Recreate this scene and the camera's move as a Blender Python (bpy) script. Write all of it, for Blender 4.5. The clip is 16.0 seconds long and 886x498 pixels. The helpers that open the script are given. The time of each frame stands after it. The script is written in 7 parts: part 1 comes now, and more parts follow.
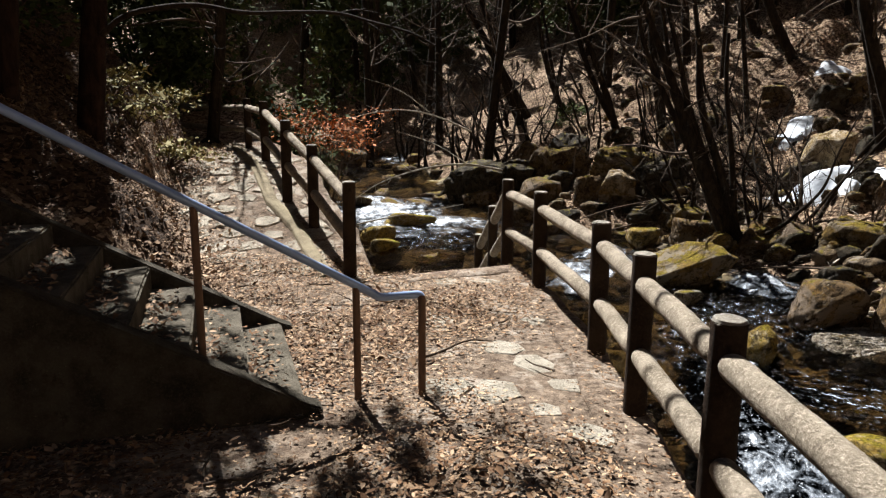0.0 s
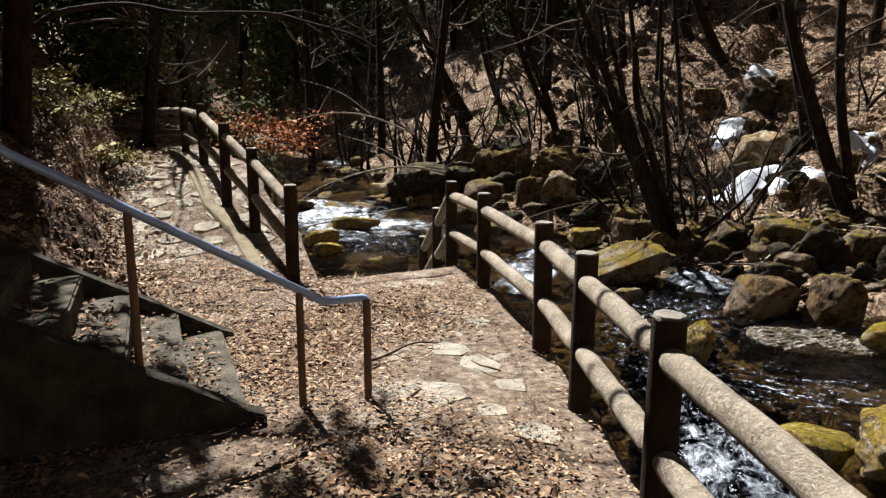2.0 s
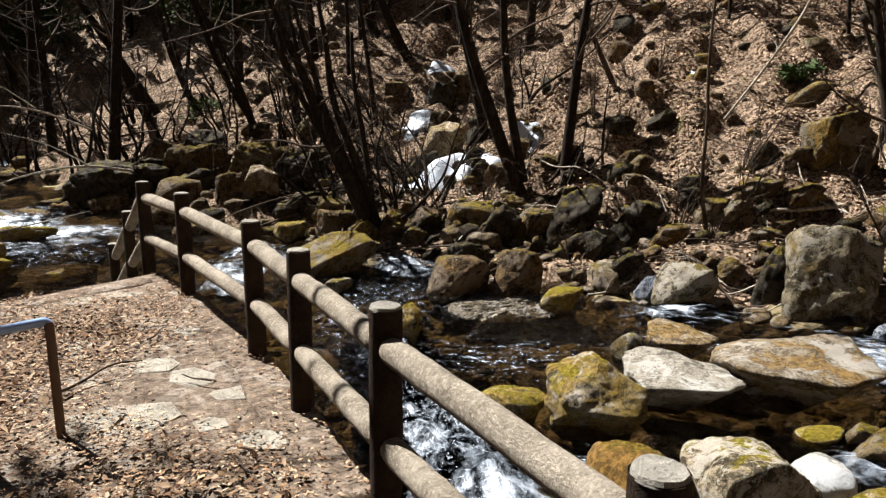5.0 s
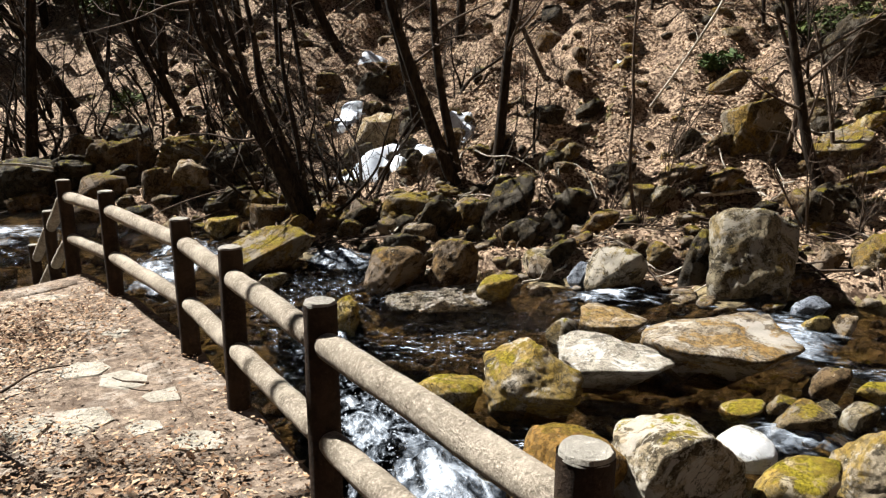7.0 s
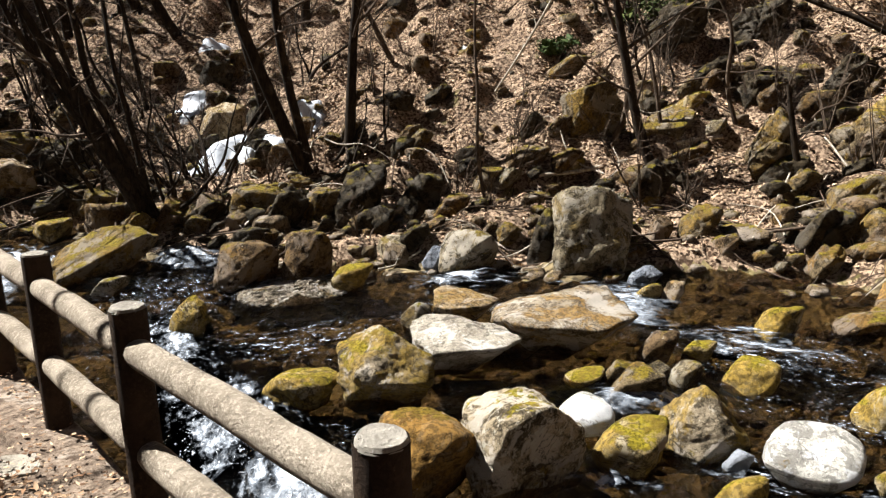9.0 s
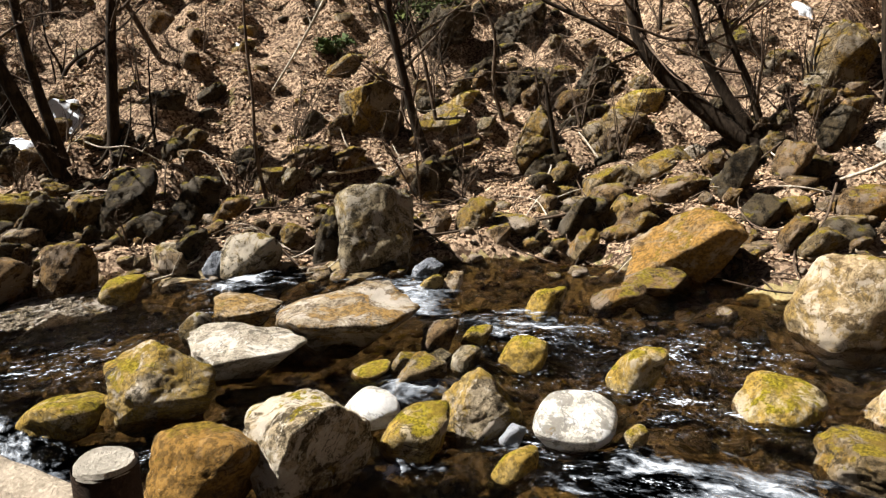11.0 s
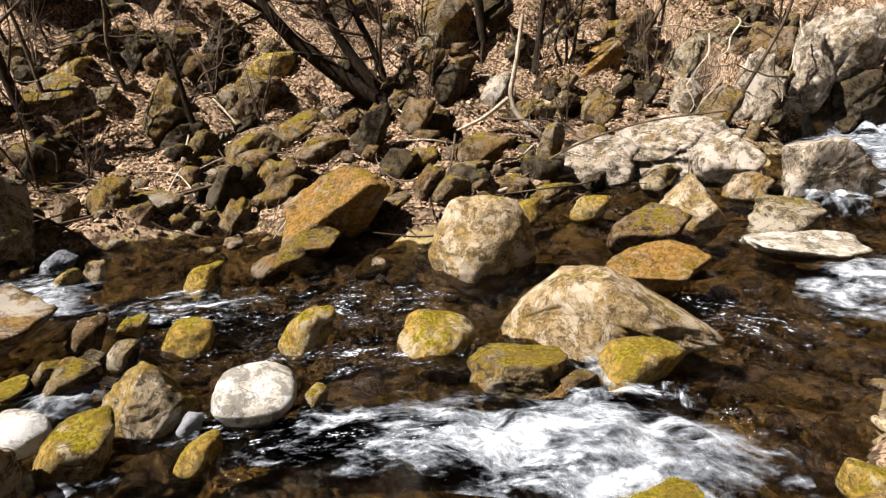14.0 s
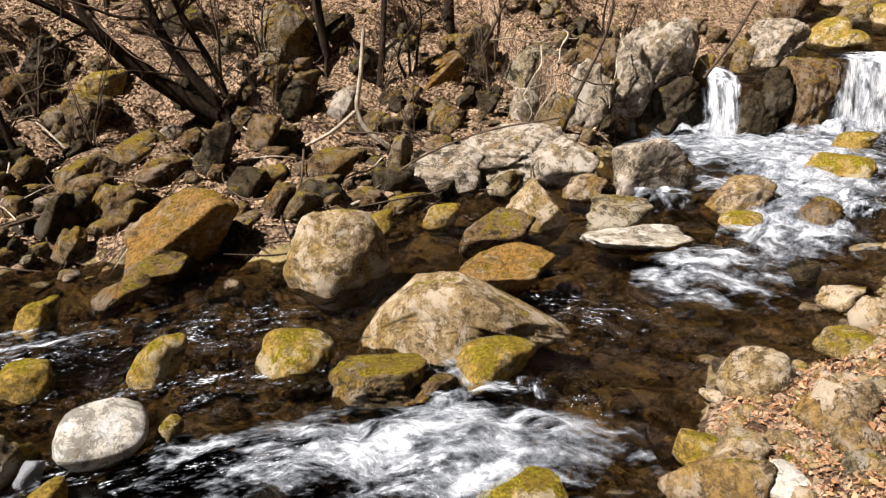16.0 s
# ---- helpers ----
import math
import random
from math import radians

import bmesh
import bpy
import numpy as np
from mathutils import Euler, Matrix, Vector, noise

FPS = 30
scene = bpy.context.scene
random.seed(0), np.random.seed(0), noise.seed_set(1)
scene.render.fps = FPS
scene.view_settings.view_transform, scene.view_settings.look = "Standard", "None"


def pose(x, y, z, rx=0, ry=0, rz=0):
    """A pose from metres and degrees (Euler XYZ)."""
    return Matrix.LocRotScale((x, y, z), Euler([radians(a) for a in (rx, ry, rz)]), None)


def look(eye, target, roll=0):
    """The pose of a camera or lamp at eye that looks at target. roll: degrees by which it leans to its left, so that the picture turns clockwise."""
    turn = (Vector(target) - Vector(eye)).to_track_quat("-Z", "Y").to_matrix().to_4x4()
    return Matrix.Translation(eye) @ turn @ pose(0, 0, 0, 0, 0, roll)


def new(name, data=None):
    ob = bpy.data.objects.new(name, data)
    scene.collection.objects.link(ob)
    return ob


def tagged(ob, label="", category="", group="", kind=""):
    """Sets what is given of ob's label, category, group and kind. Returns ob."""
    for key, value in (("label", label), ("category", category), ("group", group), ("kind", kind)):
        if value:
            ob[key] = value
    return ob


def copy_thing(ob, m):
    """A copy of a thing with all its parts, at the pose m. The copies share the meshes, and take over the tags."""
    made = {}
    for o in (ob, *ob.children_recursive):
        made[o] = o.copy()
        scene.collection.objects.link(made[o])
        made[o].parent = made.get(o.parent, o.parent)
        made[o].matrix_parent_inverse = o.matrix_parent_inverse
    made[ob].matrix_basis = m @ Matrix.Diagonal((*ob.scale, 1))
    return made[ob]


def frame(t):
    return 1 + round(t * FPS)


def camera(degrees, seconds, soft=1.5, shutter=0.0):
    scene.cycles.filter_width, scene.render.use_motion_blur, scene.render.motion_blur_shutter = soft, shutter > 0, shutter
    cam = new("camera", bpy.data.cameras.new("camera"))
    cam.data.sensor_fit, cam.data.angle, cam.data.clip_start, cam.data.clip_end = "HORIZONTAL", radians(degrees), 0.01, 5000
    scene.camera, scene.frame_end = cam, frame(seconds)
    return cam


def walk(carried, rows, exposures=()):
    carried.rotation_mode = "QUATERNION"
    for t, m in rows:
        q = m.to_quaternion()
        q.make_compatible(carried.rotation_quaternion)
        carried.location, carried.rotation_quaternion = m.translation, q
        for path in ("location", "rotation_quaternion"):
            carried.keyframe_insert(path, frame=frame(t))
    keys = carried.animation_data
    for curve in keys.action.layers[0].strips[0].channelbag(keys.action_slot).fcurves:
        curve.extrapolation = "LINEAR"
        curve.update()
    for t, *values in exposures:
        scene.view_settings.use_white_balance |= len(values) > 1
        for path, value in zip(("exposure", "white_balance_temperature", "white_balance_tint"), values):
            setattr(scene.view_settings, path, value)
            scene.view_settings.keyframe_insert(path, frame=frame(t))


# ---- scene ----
from math import cos, pi, sin

# ---- camera and walk ----
cam = camera(63.27, 16.0, soft=1.25)
rows = [
    (0.0, pose(0.0, 0.0, 1.7, 78.72, -0.26, -0.01)),
    (0.5, pose(0.002, 0.011, 1.695, 78.71, -0.17, -0.75)),
    (1.0, pose(0.006, 0.016, 1.695, 78.74, -0.11, -2.81)),
    (1.5, pose(0.007, 0.016, 1.694, 78.81, -0.12, -3.28)),
    (2.0, pose(0.002, 0.015, 1.693, 78.95, -0.17, -4.53)),
    (2.5, pose(0.011, 0.012, 1.692, 78.95, -0.28, -7.26)),
    (3.0, pose(0.006, 0.022, 1.692, 78.83, -0.33, -10.97)),
    (3.5, pose(0.017, 0.029, 1.696, 78.7, -0.33, -15.45)),
    (4.0, pose(0.01, 0.066, 1.687, 78.51, -0.24, -20.38)),
    (4.5, pose(-0.0, 0.085, 1.695, 78.49, -0.24, -24.88)),
    (7.0, pose(-0.003, 0.045, 1.723, 77.66, 0.31, -33.24)),
    (7.5, pose(0.034, 0.024, 1.721, 77.43, 0.63, -34.9)),
    (8.0, pose(0.066, -0.011, 1.728, 77.13, 1.12, -37.28)),
    (8.5, pose(0.108, -0.028, 1.725, 76.8, 1.21, -40.8)),
    (11.0, pose(0.227, -0.185, 1.728, 76.15, 0.63, -60.96)),
    (11.5, pose(0.229, -0.163, 1.739, 76.15, 0.49, -66.58)),
    (12.0, pose(0.222, -0.161, 1.738, 75.8, -0.12, -71.48)),
    (12.5, pose(0.22, -0.15, 1.732, 75.19, -0.05, -76.5)),
    (13.0, pose(0.232, -0.129, 1.73, 73.97, 0.1, -80.11)),
    (13.5, pose(0.258, -0.113, 1.723, 73.38, 0.23, -84.14)),
    (14.0, pose(0.27, -0.123, 1.719, 73.07, 0.85, -89.19)),
    (14.5, pose(0.25, -0.165, 1.725, 72.82, 0.85, -94.2)),
    (15.0, pose(0.226, -0.179, 1.727, 73.41, 1.21, -98.93)),
    (15.5, pose(0.222, -0.192, 1.732, 73.7, 1.45, -100.02)),
    (16.0, pose(0.188, -0.179, 1.733, 73.83, 1.45, -100.96)),
]
walk(cam, rows, [(0.0, 1.95, 6000, 9), (4.5, 1.98, 5980, 9), (7.5, 2.27, 5950, 8), (8.7, 2.27, 6000, 9), (11.0, 2.2, 6350, 10), (12.0, 2.2, 6400, 11), (14.0, 2.0, 6500, 13), (16.0, 1.70, 6550, 14)])

# ---- light: sun ahead and to the left at the walk's start, clear sky ----
world = bpy.data.worlds.new("sky")
scene.world = world
world.use_nodes = True
sky = world.node_tree.nodes.new("ShaderNodeTexSky")
sky.sky_type, sky.sun_disc, sky.sun_elevation, sky.sun_rotation = "NISHITA", False, radians(52), radians(-22)
world.node_tree.links.new(sky.outputs[0], world.node_tree.nodes["Background"].inputs[0])
world.node_tree.nodes["Background"].inputs[1].default_value = 0.006
sun = new("sun", bpy.data.lights.new("sun", "SUN"))
sun.data.energy, sun.data.angle, sun.data.color = 5.0, radians(0.53), (1.0, 0.95, 0.88)
sun.matrix_world = look((0, 0, 30), (0.23, -0.57, 29.21))


# ---- material helpers ----
def shader(name, rough=0.85):
    m = bpy.data.materials.new(name)
    m.use_nodes = True
    nt = m.node_tree
    b = nt.nodes["Principled BSDF"]
    b.inputs["Roughness"].default_value = rough
    b.inputs["Specular IOR Level"].default_value = 0.06
    return m, nt, b


def put(nt, socket, value):
    if isinstance(value, (int, float)):
        socket.default_value = value
    elif isinstance(value, tuple):
        socket.default_value = (*value, 1.0) if len(value) == 3 and len(socket.default_value) == 4 else value
    else:
        nt.links.new(value, socket)


def place(nt, world_space=False, spread=40.0):
    """Texture coordinates in metres; a thing's own, shifted by its random number."""
    if world_space:
        return nt.nodes.new("ShaderNodeNewGeometry").outputs["Position"]
    c = nt.nodes.new("ShaderNodeTexCoord").outputs["Object"]
    r = nt.nodes.new("ShaderNodeObjectInfo").outputs["Random"]
    v = nt.nodes.new("ShaderNodeVectorMath")
    v.operation = "ADD"
    put(nt, v.inputs[0], c)
    put(nt, v.inputs[1], calc(nt, "MULTIPLY", r, spread))
    return v.outputs[0]


def calc(nt, op, a, b=0.0, clamp=False):
    n = nt.nodes.new("ShaderNodeMath")
    n.operation, n.use_clamp = op, clamp
    put(nt, n.inputs[0], a)
    put(nt, n.inputs[1], b)
    return n.outputs[0]


def cloud(nt, v, scale, detail=5.0, rough=0.6, warp=0.0):
    n = nt.nodes.new("ShaderNodeTexNoise")
    put(nt, n.inputs["Vector"], v)
    n.inputs["Scale"].default_value, n.inputs["Detail"].default_value = scale, detail
    n.inputs["Roughness"].default_value, n.inputs["Distortion"].default_value = rough, warp
    return n.outputs["Fac"]


def cells(nt, v, scale, what="Color", feature="F1"):
    n = nt.nodes.new("ShaderNodeTexVoronoi")
    n.feature = feature
    put(nt, n.inputs["Vector"], v)
    n.inputs["Scale"].default_value = scale
    return n.outputs[what]


def step(nt, fac, lo, hi):
    n = nt.nodes.new("ShaderNodeMapRange")
    n.interpolation_type = "SMOOTHSTEP"
    put(nt, n.inputs["Value"], fac)
    n.inputs["From Min"].default_value, n.inputs["From Max"].default_value = lo, hi
    return n.outputs[0]


def mix(nt, fac, a, b):
    n = nt.nodes.new("ShaderNodeMix")
    n.data_type = "RGBA"
    put(nt, n.inputs["Factor"], fac)
    put(nt, n.inputs[6], a)
    put(nt, n.inputs[7], b)
    return n.outputs[2]


def relief(nt, height, strength, distance, normal=None):
    n = nt.nodes.new("ShaderNodeBump")
    n.inputs["Strength"].default_value, n.inputs["Distance"].default_value = strength, distance
    put(nt, n.inputs["Height"], height)
    if normal is not None:
        put(nt, n.inputs["Normal"], normal)
    return n.outputs[0]


def upward(nt):
    g = nt.nodes.new("ShaderNodeNewGeometry").outputs["Normal"]
    s = nt.nodes.new("ShaderNodeSeparateXYZ")
    put(nt, s.inputs[0], g)
    return s.outputs[2]


def rock(name, dark, base, stain, stained, lichen, moss, rough=0.9, mosscol=(0.215, 0.168, 0.02)):
    """Weathered stone: stained, lichen and moss run from 0 (none) to 1 (all over)."""
    m, nt, b = shader(name, rough)
    v = place(nt)
    big, mid, fine = cloud(nt, v, 1.6, 6), cloud(nt, v, 7, 8, 0.7), cloud(nt, v, 45, 6, 0.7)
    grit = cloud(nt, v, 17, 7, 0.75, 0.3)
    c = mix(nt, step(nt, mid, 0.40, 0.58), dark, base)
    c = mix(nt, calc(nt, "MULTIPLY", step(nt, fine, 0.46, 0.66), 0.5), c, tuple(min(1.0, q * 1.6) for q in base))
    c = mix(nt, calc(nt, "MULTIPLY", step(nt, grit, 0.54, 0.60), 0.65), c, tuple(q * 0.5 for q in dark))
    c = mix(nt, calc(nt, "MULTIPLY", step(nt, cloud(nt, v, 4.2, 8, 0.72, 0.5), 0.53, 0.58), 0.85), c, tuple(q * 0.5 for q in dark))
    grey = sum(base) / 3
    bleached = tuple(min(0.62, 0.9 * q + 0.75 * grey) for q in base)
    c = mix(nt, calc(nt, "MULTIPLY", step(nt, cloud(nt, v, 2.6, 9, 0.72, 0.5), 0.51, 0.555), 0.75), c, bleached)
    if stained:
        c = mix(nt, calc(nt, "MULTIPLY", step(nt, cloud(nt, v, 2.1, 9, 0.72, 0.6), 0.80 - 0.52 * stained, 0.86 - 0.50 * stained), 0.8), c, mix(nt, step(nt, cloud(nt, v, 19, 6, 0.7), 0.42, 0.58), tuple(q * 0.4 for q in stain), stain))
    if lichen:
        spots = step(nt, cloud(nt, v, 13, 8, 0.75, 0.5), 0.74 - 0.26 * lichen, 0.78 - 0.25 * lichen)
        c = mix(nt, calc(nt, "MULTIPLY", spots, 0.8), c, (0.46, 0.42, 0.33))
    if moss:
        up = calc(nt, "MULTIPLY", upward(nt), 0.26)
        grow = step(nt, calc(nt, "ADD", cloud(nt, v, 3.6, 9, 0.72, 0.4), up), 0.91 - 0.42 * moss, 0.96 - 0.41 * moss)
        tone = mix(nt, step(nt, cloud(nt, v, 30, 5, 0.75), 0.36, 0.64), tuple(q * 0.28 for q in mosscol), mosscol)
        tone = mix(nt, calc(nt, "MULTIPLY", step(nt, cloud(nt, v, 5.5, 6, 0.7), 0.45, 0.6), 0.7), tone, (mosscol[0] * 0.55, mosscol[1] * 0.45, mosscol[2]))
        c = mix(nt, grow, c, tone)
    # cracks
    crack = step(nt, calc(nt, "ABSOLUTE", calc(nt, "SUBTRACT", cloud(nt, v, 1.9, 4, 0.6, 1.2), 0.5)), 0.0, 0.012)
    c = mix(nt, calc(nt, "MULTIPLY", calc(nt, "SUBTRACT", 1.0, crack), calc(nt, "MULTIPLY", step(nt, big, 0.48, 0.56), 0.8)), c, tuple(q * 0.3 for q in dark))
    put(nt, b.inputs["Base Color"], c)
    n1 = relief(nt, mid, 1.0, 0.09)
    n2 = relief(nt, grit, 1.0, 0.05, n1)
    put(nt, b.inputs["Normal"], relief(nt, fine, 1.0, 0.025, n2))
    return m


SLAB = rock("rock_slab", (0.103, 0.0772, 0.0515), (0.252, 0.208, 0.148), (0.27, 0.16, 0.045), 0.6, 0.15, 0.0)
PALE = rock("rock_pale", (0.20, 0.172, 0.132), (0.36, 0.318, 0.25), (0.21, 0.15, 0.075), 0.2, 0.35, 0.0)
OCHRE = rock("rock_ochre", (0.075, 0.052, 0.03), (0.26, 0.19, 0.108), (0.29, 0.18, 0.056), 0.6, 0.35, 0.2)
GREY = rock("rock_grey", (0.05, 0.039, 0.023), (0.21, 0.17, 0.108), (0.19, 0.13, 0.042), 0.5, 0.45, 0.32, mosscol=(0.21, 0.17, 0.02))
OLIVE = rock("rock_olive", (0.04, 0.029, 0.015), (0.15, 0.11, 0.06), (0.22, 0.135, 0.028), 0.55, 0.4, 0.5, mosscol=(0.22, 0.165, 0.02))
MOSSY = rock("rock_mossy", (0.075, 0.055, 0.024), (0.27, 0.2, 0.085), (0.34, 0.22, 0.04), 0.66, 0.35, 0.56, mosscol=(0.26, 0.205, 0.018))
ORANGE = rock("rock_orange", (0.07, 0.043, 0.017), (0.19, 0.128, 0.062), (0.27, 0.148, 0.034), 0.72, 0.38, 0.4, mosscol=(0.20, 0.135, 0.018))
LICHEN = rock("rock_lichen", (0.075, 0.057, 0.033), (0.32, 0.255, 0.165), (0.29, 0.20, 0.05), 0.45, 0.75, 0.38, mosscol=(0.27, 0.22, 0.02))
WHITE = rock("rock_white", (0.42, 0.39, 0.335), (0.52, 0.485, 0.42), (0.26, 0.18, 0.08), 0.3, 0.1, 0.0)
BLUE = rock("rock_blue", (0.0618, 0.0669, 0.0772), (0.165, 0.175, 0.196), (0.103, 0.103, 0.103), 0.0, 0.3, 0.0)
BROWN = rock("rock_brown", (0.03, 0.0195, 0.010), (0.13, 0.085, 0.043), (0.19, 0.108, 0.028), 0.5, 0.4, 0.42, mosscol=(0.20, 0.152, 0.02))
# near-black stone: the shade on these rocks is part of the colour
DARK = rock("rock_dark", (0.013, 0.0097, 0.0056), (0.055, 0.041, 0.0225), (0.05, 0.032, 0.011), 0.3, 0.15, 0.42, 0.75, mosscol=(0.16, 0.13, 0.015))
SAND = rock("rock_sand", (0.13, 0.088, 0.042), (0.32, 0.24, 0.137), (0.30, 0.198, 0.062), 0.54, 0.45, 0.32, mosscol=(0.26, 0.205, 0.03))
STONE = rock("rock_stone", (0.085, 0.069, 0.05), (0.275, 0.228, 0.17), (0.22, 0.145, 0.056), 0.48, 0.6, 0.2)
PATCHED = rock("rock_patched", (0.07, 0.055, 0.034), (0.28, 0.225, 0.15), (0.27, 0.175, 0.032), 0.7, 0.45, 0.45, mosscol=(0.26, 0.2, 0.02))
COBBLE = rock("cobbles", (0.04, 0.028, 0.016), (0.155, 0.113, 0.068), (0.19, 0.115, 0.036), 0.5, 0.3, 0.3)


def litter(name, pale, brown, bare=0.9):
    """Fallen leaves seen as a surface: a tone for each leaf, twigs and soil between."""
    m, nt, b = shader(name, 0.95)
    v = place(nt, True)
    leafs = cells(nt, v, 22)
    s = nt.nodes.new("ShaderNodeSeparateColor")
    put(nt, s.inputs[0], leafs)
    c = mix(nt, step(nt, s.outputs[0], 0.2, 0.8), brown, pale)
    soil = step(nt, cloud(nt, v, 5, 8, 0.75), 0.47, 0.58)
    c = mix(nt, calc(nt, "MULTIPLY", soil, bare), c, (0.03, 0.02, 0.013))
    c = mix(nt, calc(nt, "MULTIPLY", step(nt, cloud(nt, v, 0.7, 6, 0.6), 0.5, 0.66), 0.4), c, (0.07, 0.045, 0.03))
    c = mix(nt, calc(nt, "MULTIPLY", step(nt, cloud(nt, v, 1.9, 5, 0.6), 0.62, 0.70), 0.6), c, (0.12, 0.11, 0.03))
    put(nt, b.inputs["Base Color"], c)
    h = calc(nt, "ADD", s.outputs[1], cloud(nt, v, 60, 4))
    put(nt, b.inputs["Normal"], relief(nt, h, 1.0, 0.06))
    return m


def path_material():
    """Old concrete under a thin felt of needles and broken leaves."""
    m, nt, b = shader("trodden_litter", 0.95)
    v = place(nt, True)
    fine = cloud(nt, v, 70, 5, 0.75)
    c = mix(nt, step(nt, cloud(nt, v, 16, 8, 0.75), 0.36, 0.62), (0.062, 0.044, 0.031), (0.20, 0.152, 0.110))
    c = mix(nt, calc(nt, "MULTIPLY", step(nt, fine, 0.48, 0.66), 0.6), c, (0.07, 0.044, 0.028))
    c = mix(nt, calc(nt, "MULTIPLY", step(nt, cloud(nt, v, 1.9, 9, 0.75, 0.4), 0.52, 0.60), 0.7), c, (0.30, 0.255, 0.205))
    c = mix(nt, calc(nt, "MULTIPLY", step(nt, cloud(nt, v, 2.6, 8, 0.74, 0.5), 0.52, 0.60), 0.6), c, (0.06, 0.04, 0.027))
    put(nt, b.inputs["Base Color"], c)
    put(nt, b.inputs["Normal"], relief(nt, fine, 0.7, 0.03))
    return m


PATH_SOIL = path_material()
LITTER = litter("leaf_litter_ground", (0.42, 0.30, 0.20), (0.075, 0.045, 0.027), 0.55)
# litter of the left bank; its shade is put into the colour
SHADED_LITTER = litter("bank_shade_litter", (0.11, 0.07, 0.043), (0.022, 0.014, 0.009), 0.55)


def bed_material():
    m, nt, b = shader("stream_bed", 0.7)
    v = place(nt, True)
    peb = nt.nodes.new("ShaderNodeSeparateColor")
    put(nt, peb.inputs[0], cells(nt, v, 11))
    c = mix(nt, peb.outputs[0], (0.045, 0.034, 0.018), (0.19, 0.145, 0.075))
    c = mix(nt, calc(nt, "MULTIPLY", step(nt, cloud(nt, v, 1.3, 7, 0.65, 0.5), 0.46, 0.60), 0.55), c, (0.025, 0.019, 0.010))
    c = mix(nt, calc(nt, "MULTIPLY", step(nt, cloud(nt, v, 6, 7, 0.7), 0.5, 0.7), 0.6), c, (0.05, 0.035, 0.02))
    c = mix(nt, calc(nt, "MULTIPLY", step(nt, cloud(nt, v, 0.75, 6, 0.6, 0.4), 0.53, 0.62), 0.6), c, (0.22, 0.175, 0.075))
    put(nt, b.inputs["Base Color"], c)
    put(nt, b.inputs["Normal"], relief(nt, calc(nt, "ADD", cells(nt, v, 11, "Distance"), cloud(nt, v, 30)), 0.8, 0.04))
    return m


BED = bed_material()


def leaf_material(name, tones, rough=0.75, through_light=0.15):
    m, nt, b = shader(name, rough)
    r = nt.nodes.new("ShaderNodeNewGeometry").outputs["Random Per Island"]
    ramp = nt.nodes.new("ShaderNodeValToRGB")
    put(nt, ramp.inputs[0], r)
    e = ramp.color_ramp.elements
    while len(e) < len(tones):
        e.new(0.5)
    for i, t in enumerate(tones):
        e[i].position, e[i].color = i / (len(tones) - 1), (*t, 1)
    v = place(nt, True)
    c = mix(nt, calc(nt, "MULTIPLY", cloud(nt, v, 40, 3), 0.3), ramp.outputs[0], (0.06, 0.04, 0.02))
    put(nt, b.inputs["Base Color"], c)
    return m


DRY_LEAF = leaf_material("dry_leaf", ((0.04, 0.023, 0.013), (0.27, 0.175, 0.11), (0.40, 0.27, 0.168), (0.465, 0.335, 0.217), (0.12, 0.064, 0.034)))
PATH_LEAF = leaf_material("trodden_leaf", ((0.02, 0.010, 0.005), (0.11, 0.056, 0.028), (0.22, 0.13, 0.07), (0.40, 0.285, 0.18), (0.055, 0.026, 0.012)))
CURLED_LEAF = leaf_material("curled_leaf", ((0.03, 0.016, 0.009), (0.13, 0.070, 0.036), (0.21, 0.13, 0.073), (0.34, 0.238, 0.152), (0.10, 0.050, 0.025), (0.04, 0.022, 0.012)))
# bank leaves, their tones lowered to carry the bank's shade
BANK_LEAF = leaf_material("bank_shade_leaf", ((0.02, 0.011, 0.006), (0.08, 0.046, 0.026), (0.14, 0.086, 0.05), (0.24, 0.16, 0.10)))
SHORE_LEAF = leaf_material("reddish_leaf", ((0.10, 0.045, 0.02), (0.30, 0.15, 0.08), (0.42, 0.25, 0.15), (0.20, 0.09, 0.04)))
GREEN_LEAF = leaf_material("evergreen_leaf", ((0.014, 0.0245, 0.0084), (0.035, 0.0525, 0.014), (0.063, 0.077, 0.021)), 0.9)
BUSH_LEAF = leaf_material("variegated_leaf", ((0.035, 0.036, 0.010), (0.15, 0.13, 0.035), (0.46, 0.40, 0.20), (0.09, 0.075, 0.022)), 0.8)
RUST_LEAF = leaf_material("rust_leaf", ((0.26, 0.07, 0.018), (0.46, 0.15, 0.035), (0.34, 0.11, 0.035)), 0.7)
MOSS_TUFT = leaf_material("fern_leaf", ((0.016, 0.032, 0.009), (0.045, 0.075, 0.02)), 0.7)


def bark_material(name, dark, pale, grain=9.0):
    m, nt, b = shader(name, 0.95)
    v = place(nt)
    s = nt.nodes.new("ShaderNodeMapping")
    s.inputs["Scale"].default_value = (1, 1, 0.25)
    put(nt, s.inputs["Vector"], v)
    f = cloud(nt, s.outputs[0], grain * 2, 7, 0.7)
    c = mix(nt, step(nt, f, 0.35, 0.68), dark, pale)
    c = mix(nt, calc(nt, "MULTIPLY", step(nt, cloud(nt, v, 3, 6), 0.55, 0.68), 0.5), c, tuple(min(1.0, q * 1.7) for q in pale))
    put(nt, b.inputs["Base Color"], c)
    put(nt, b.inputs["Normal"], relief(nt, f, 0.8, 0.02))
    return m


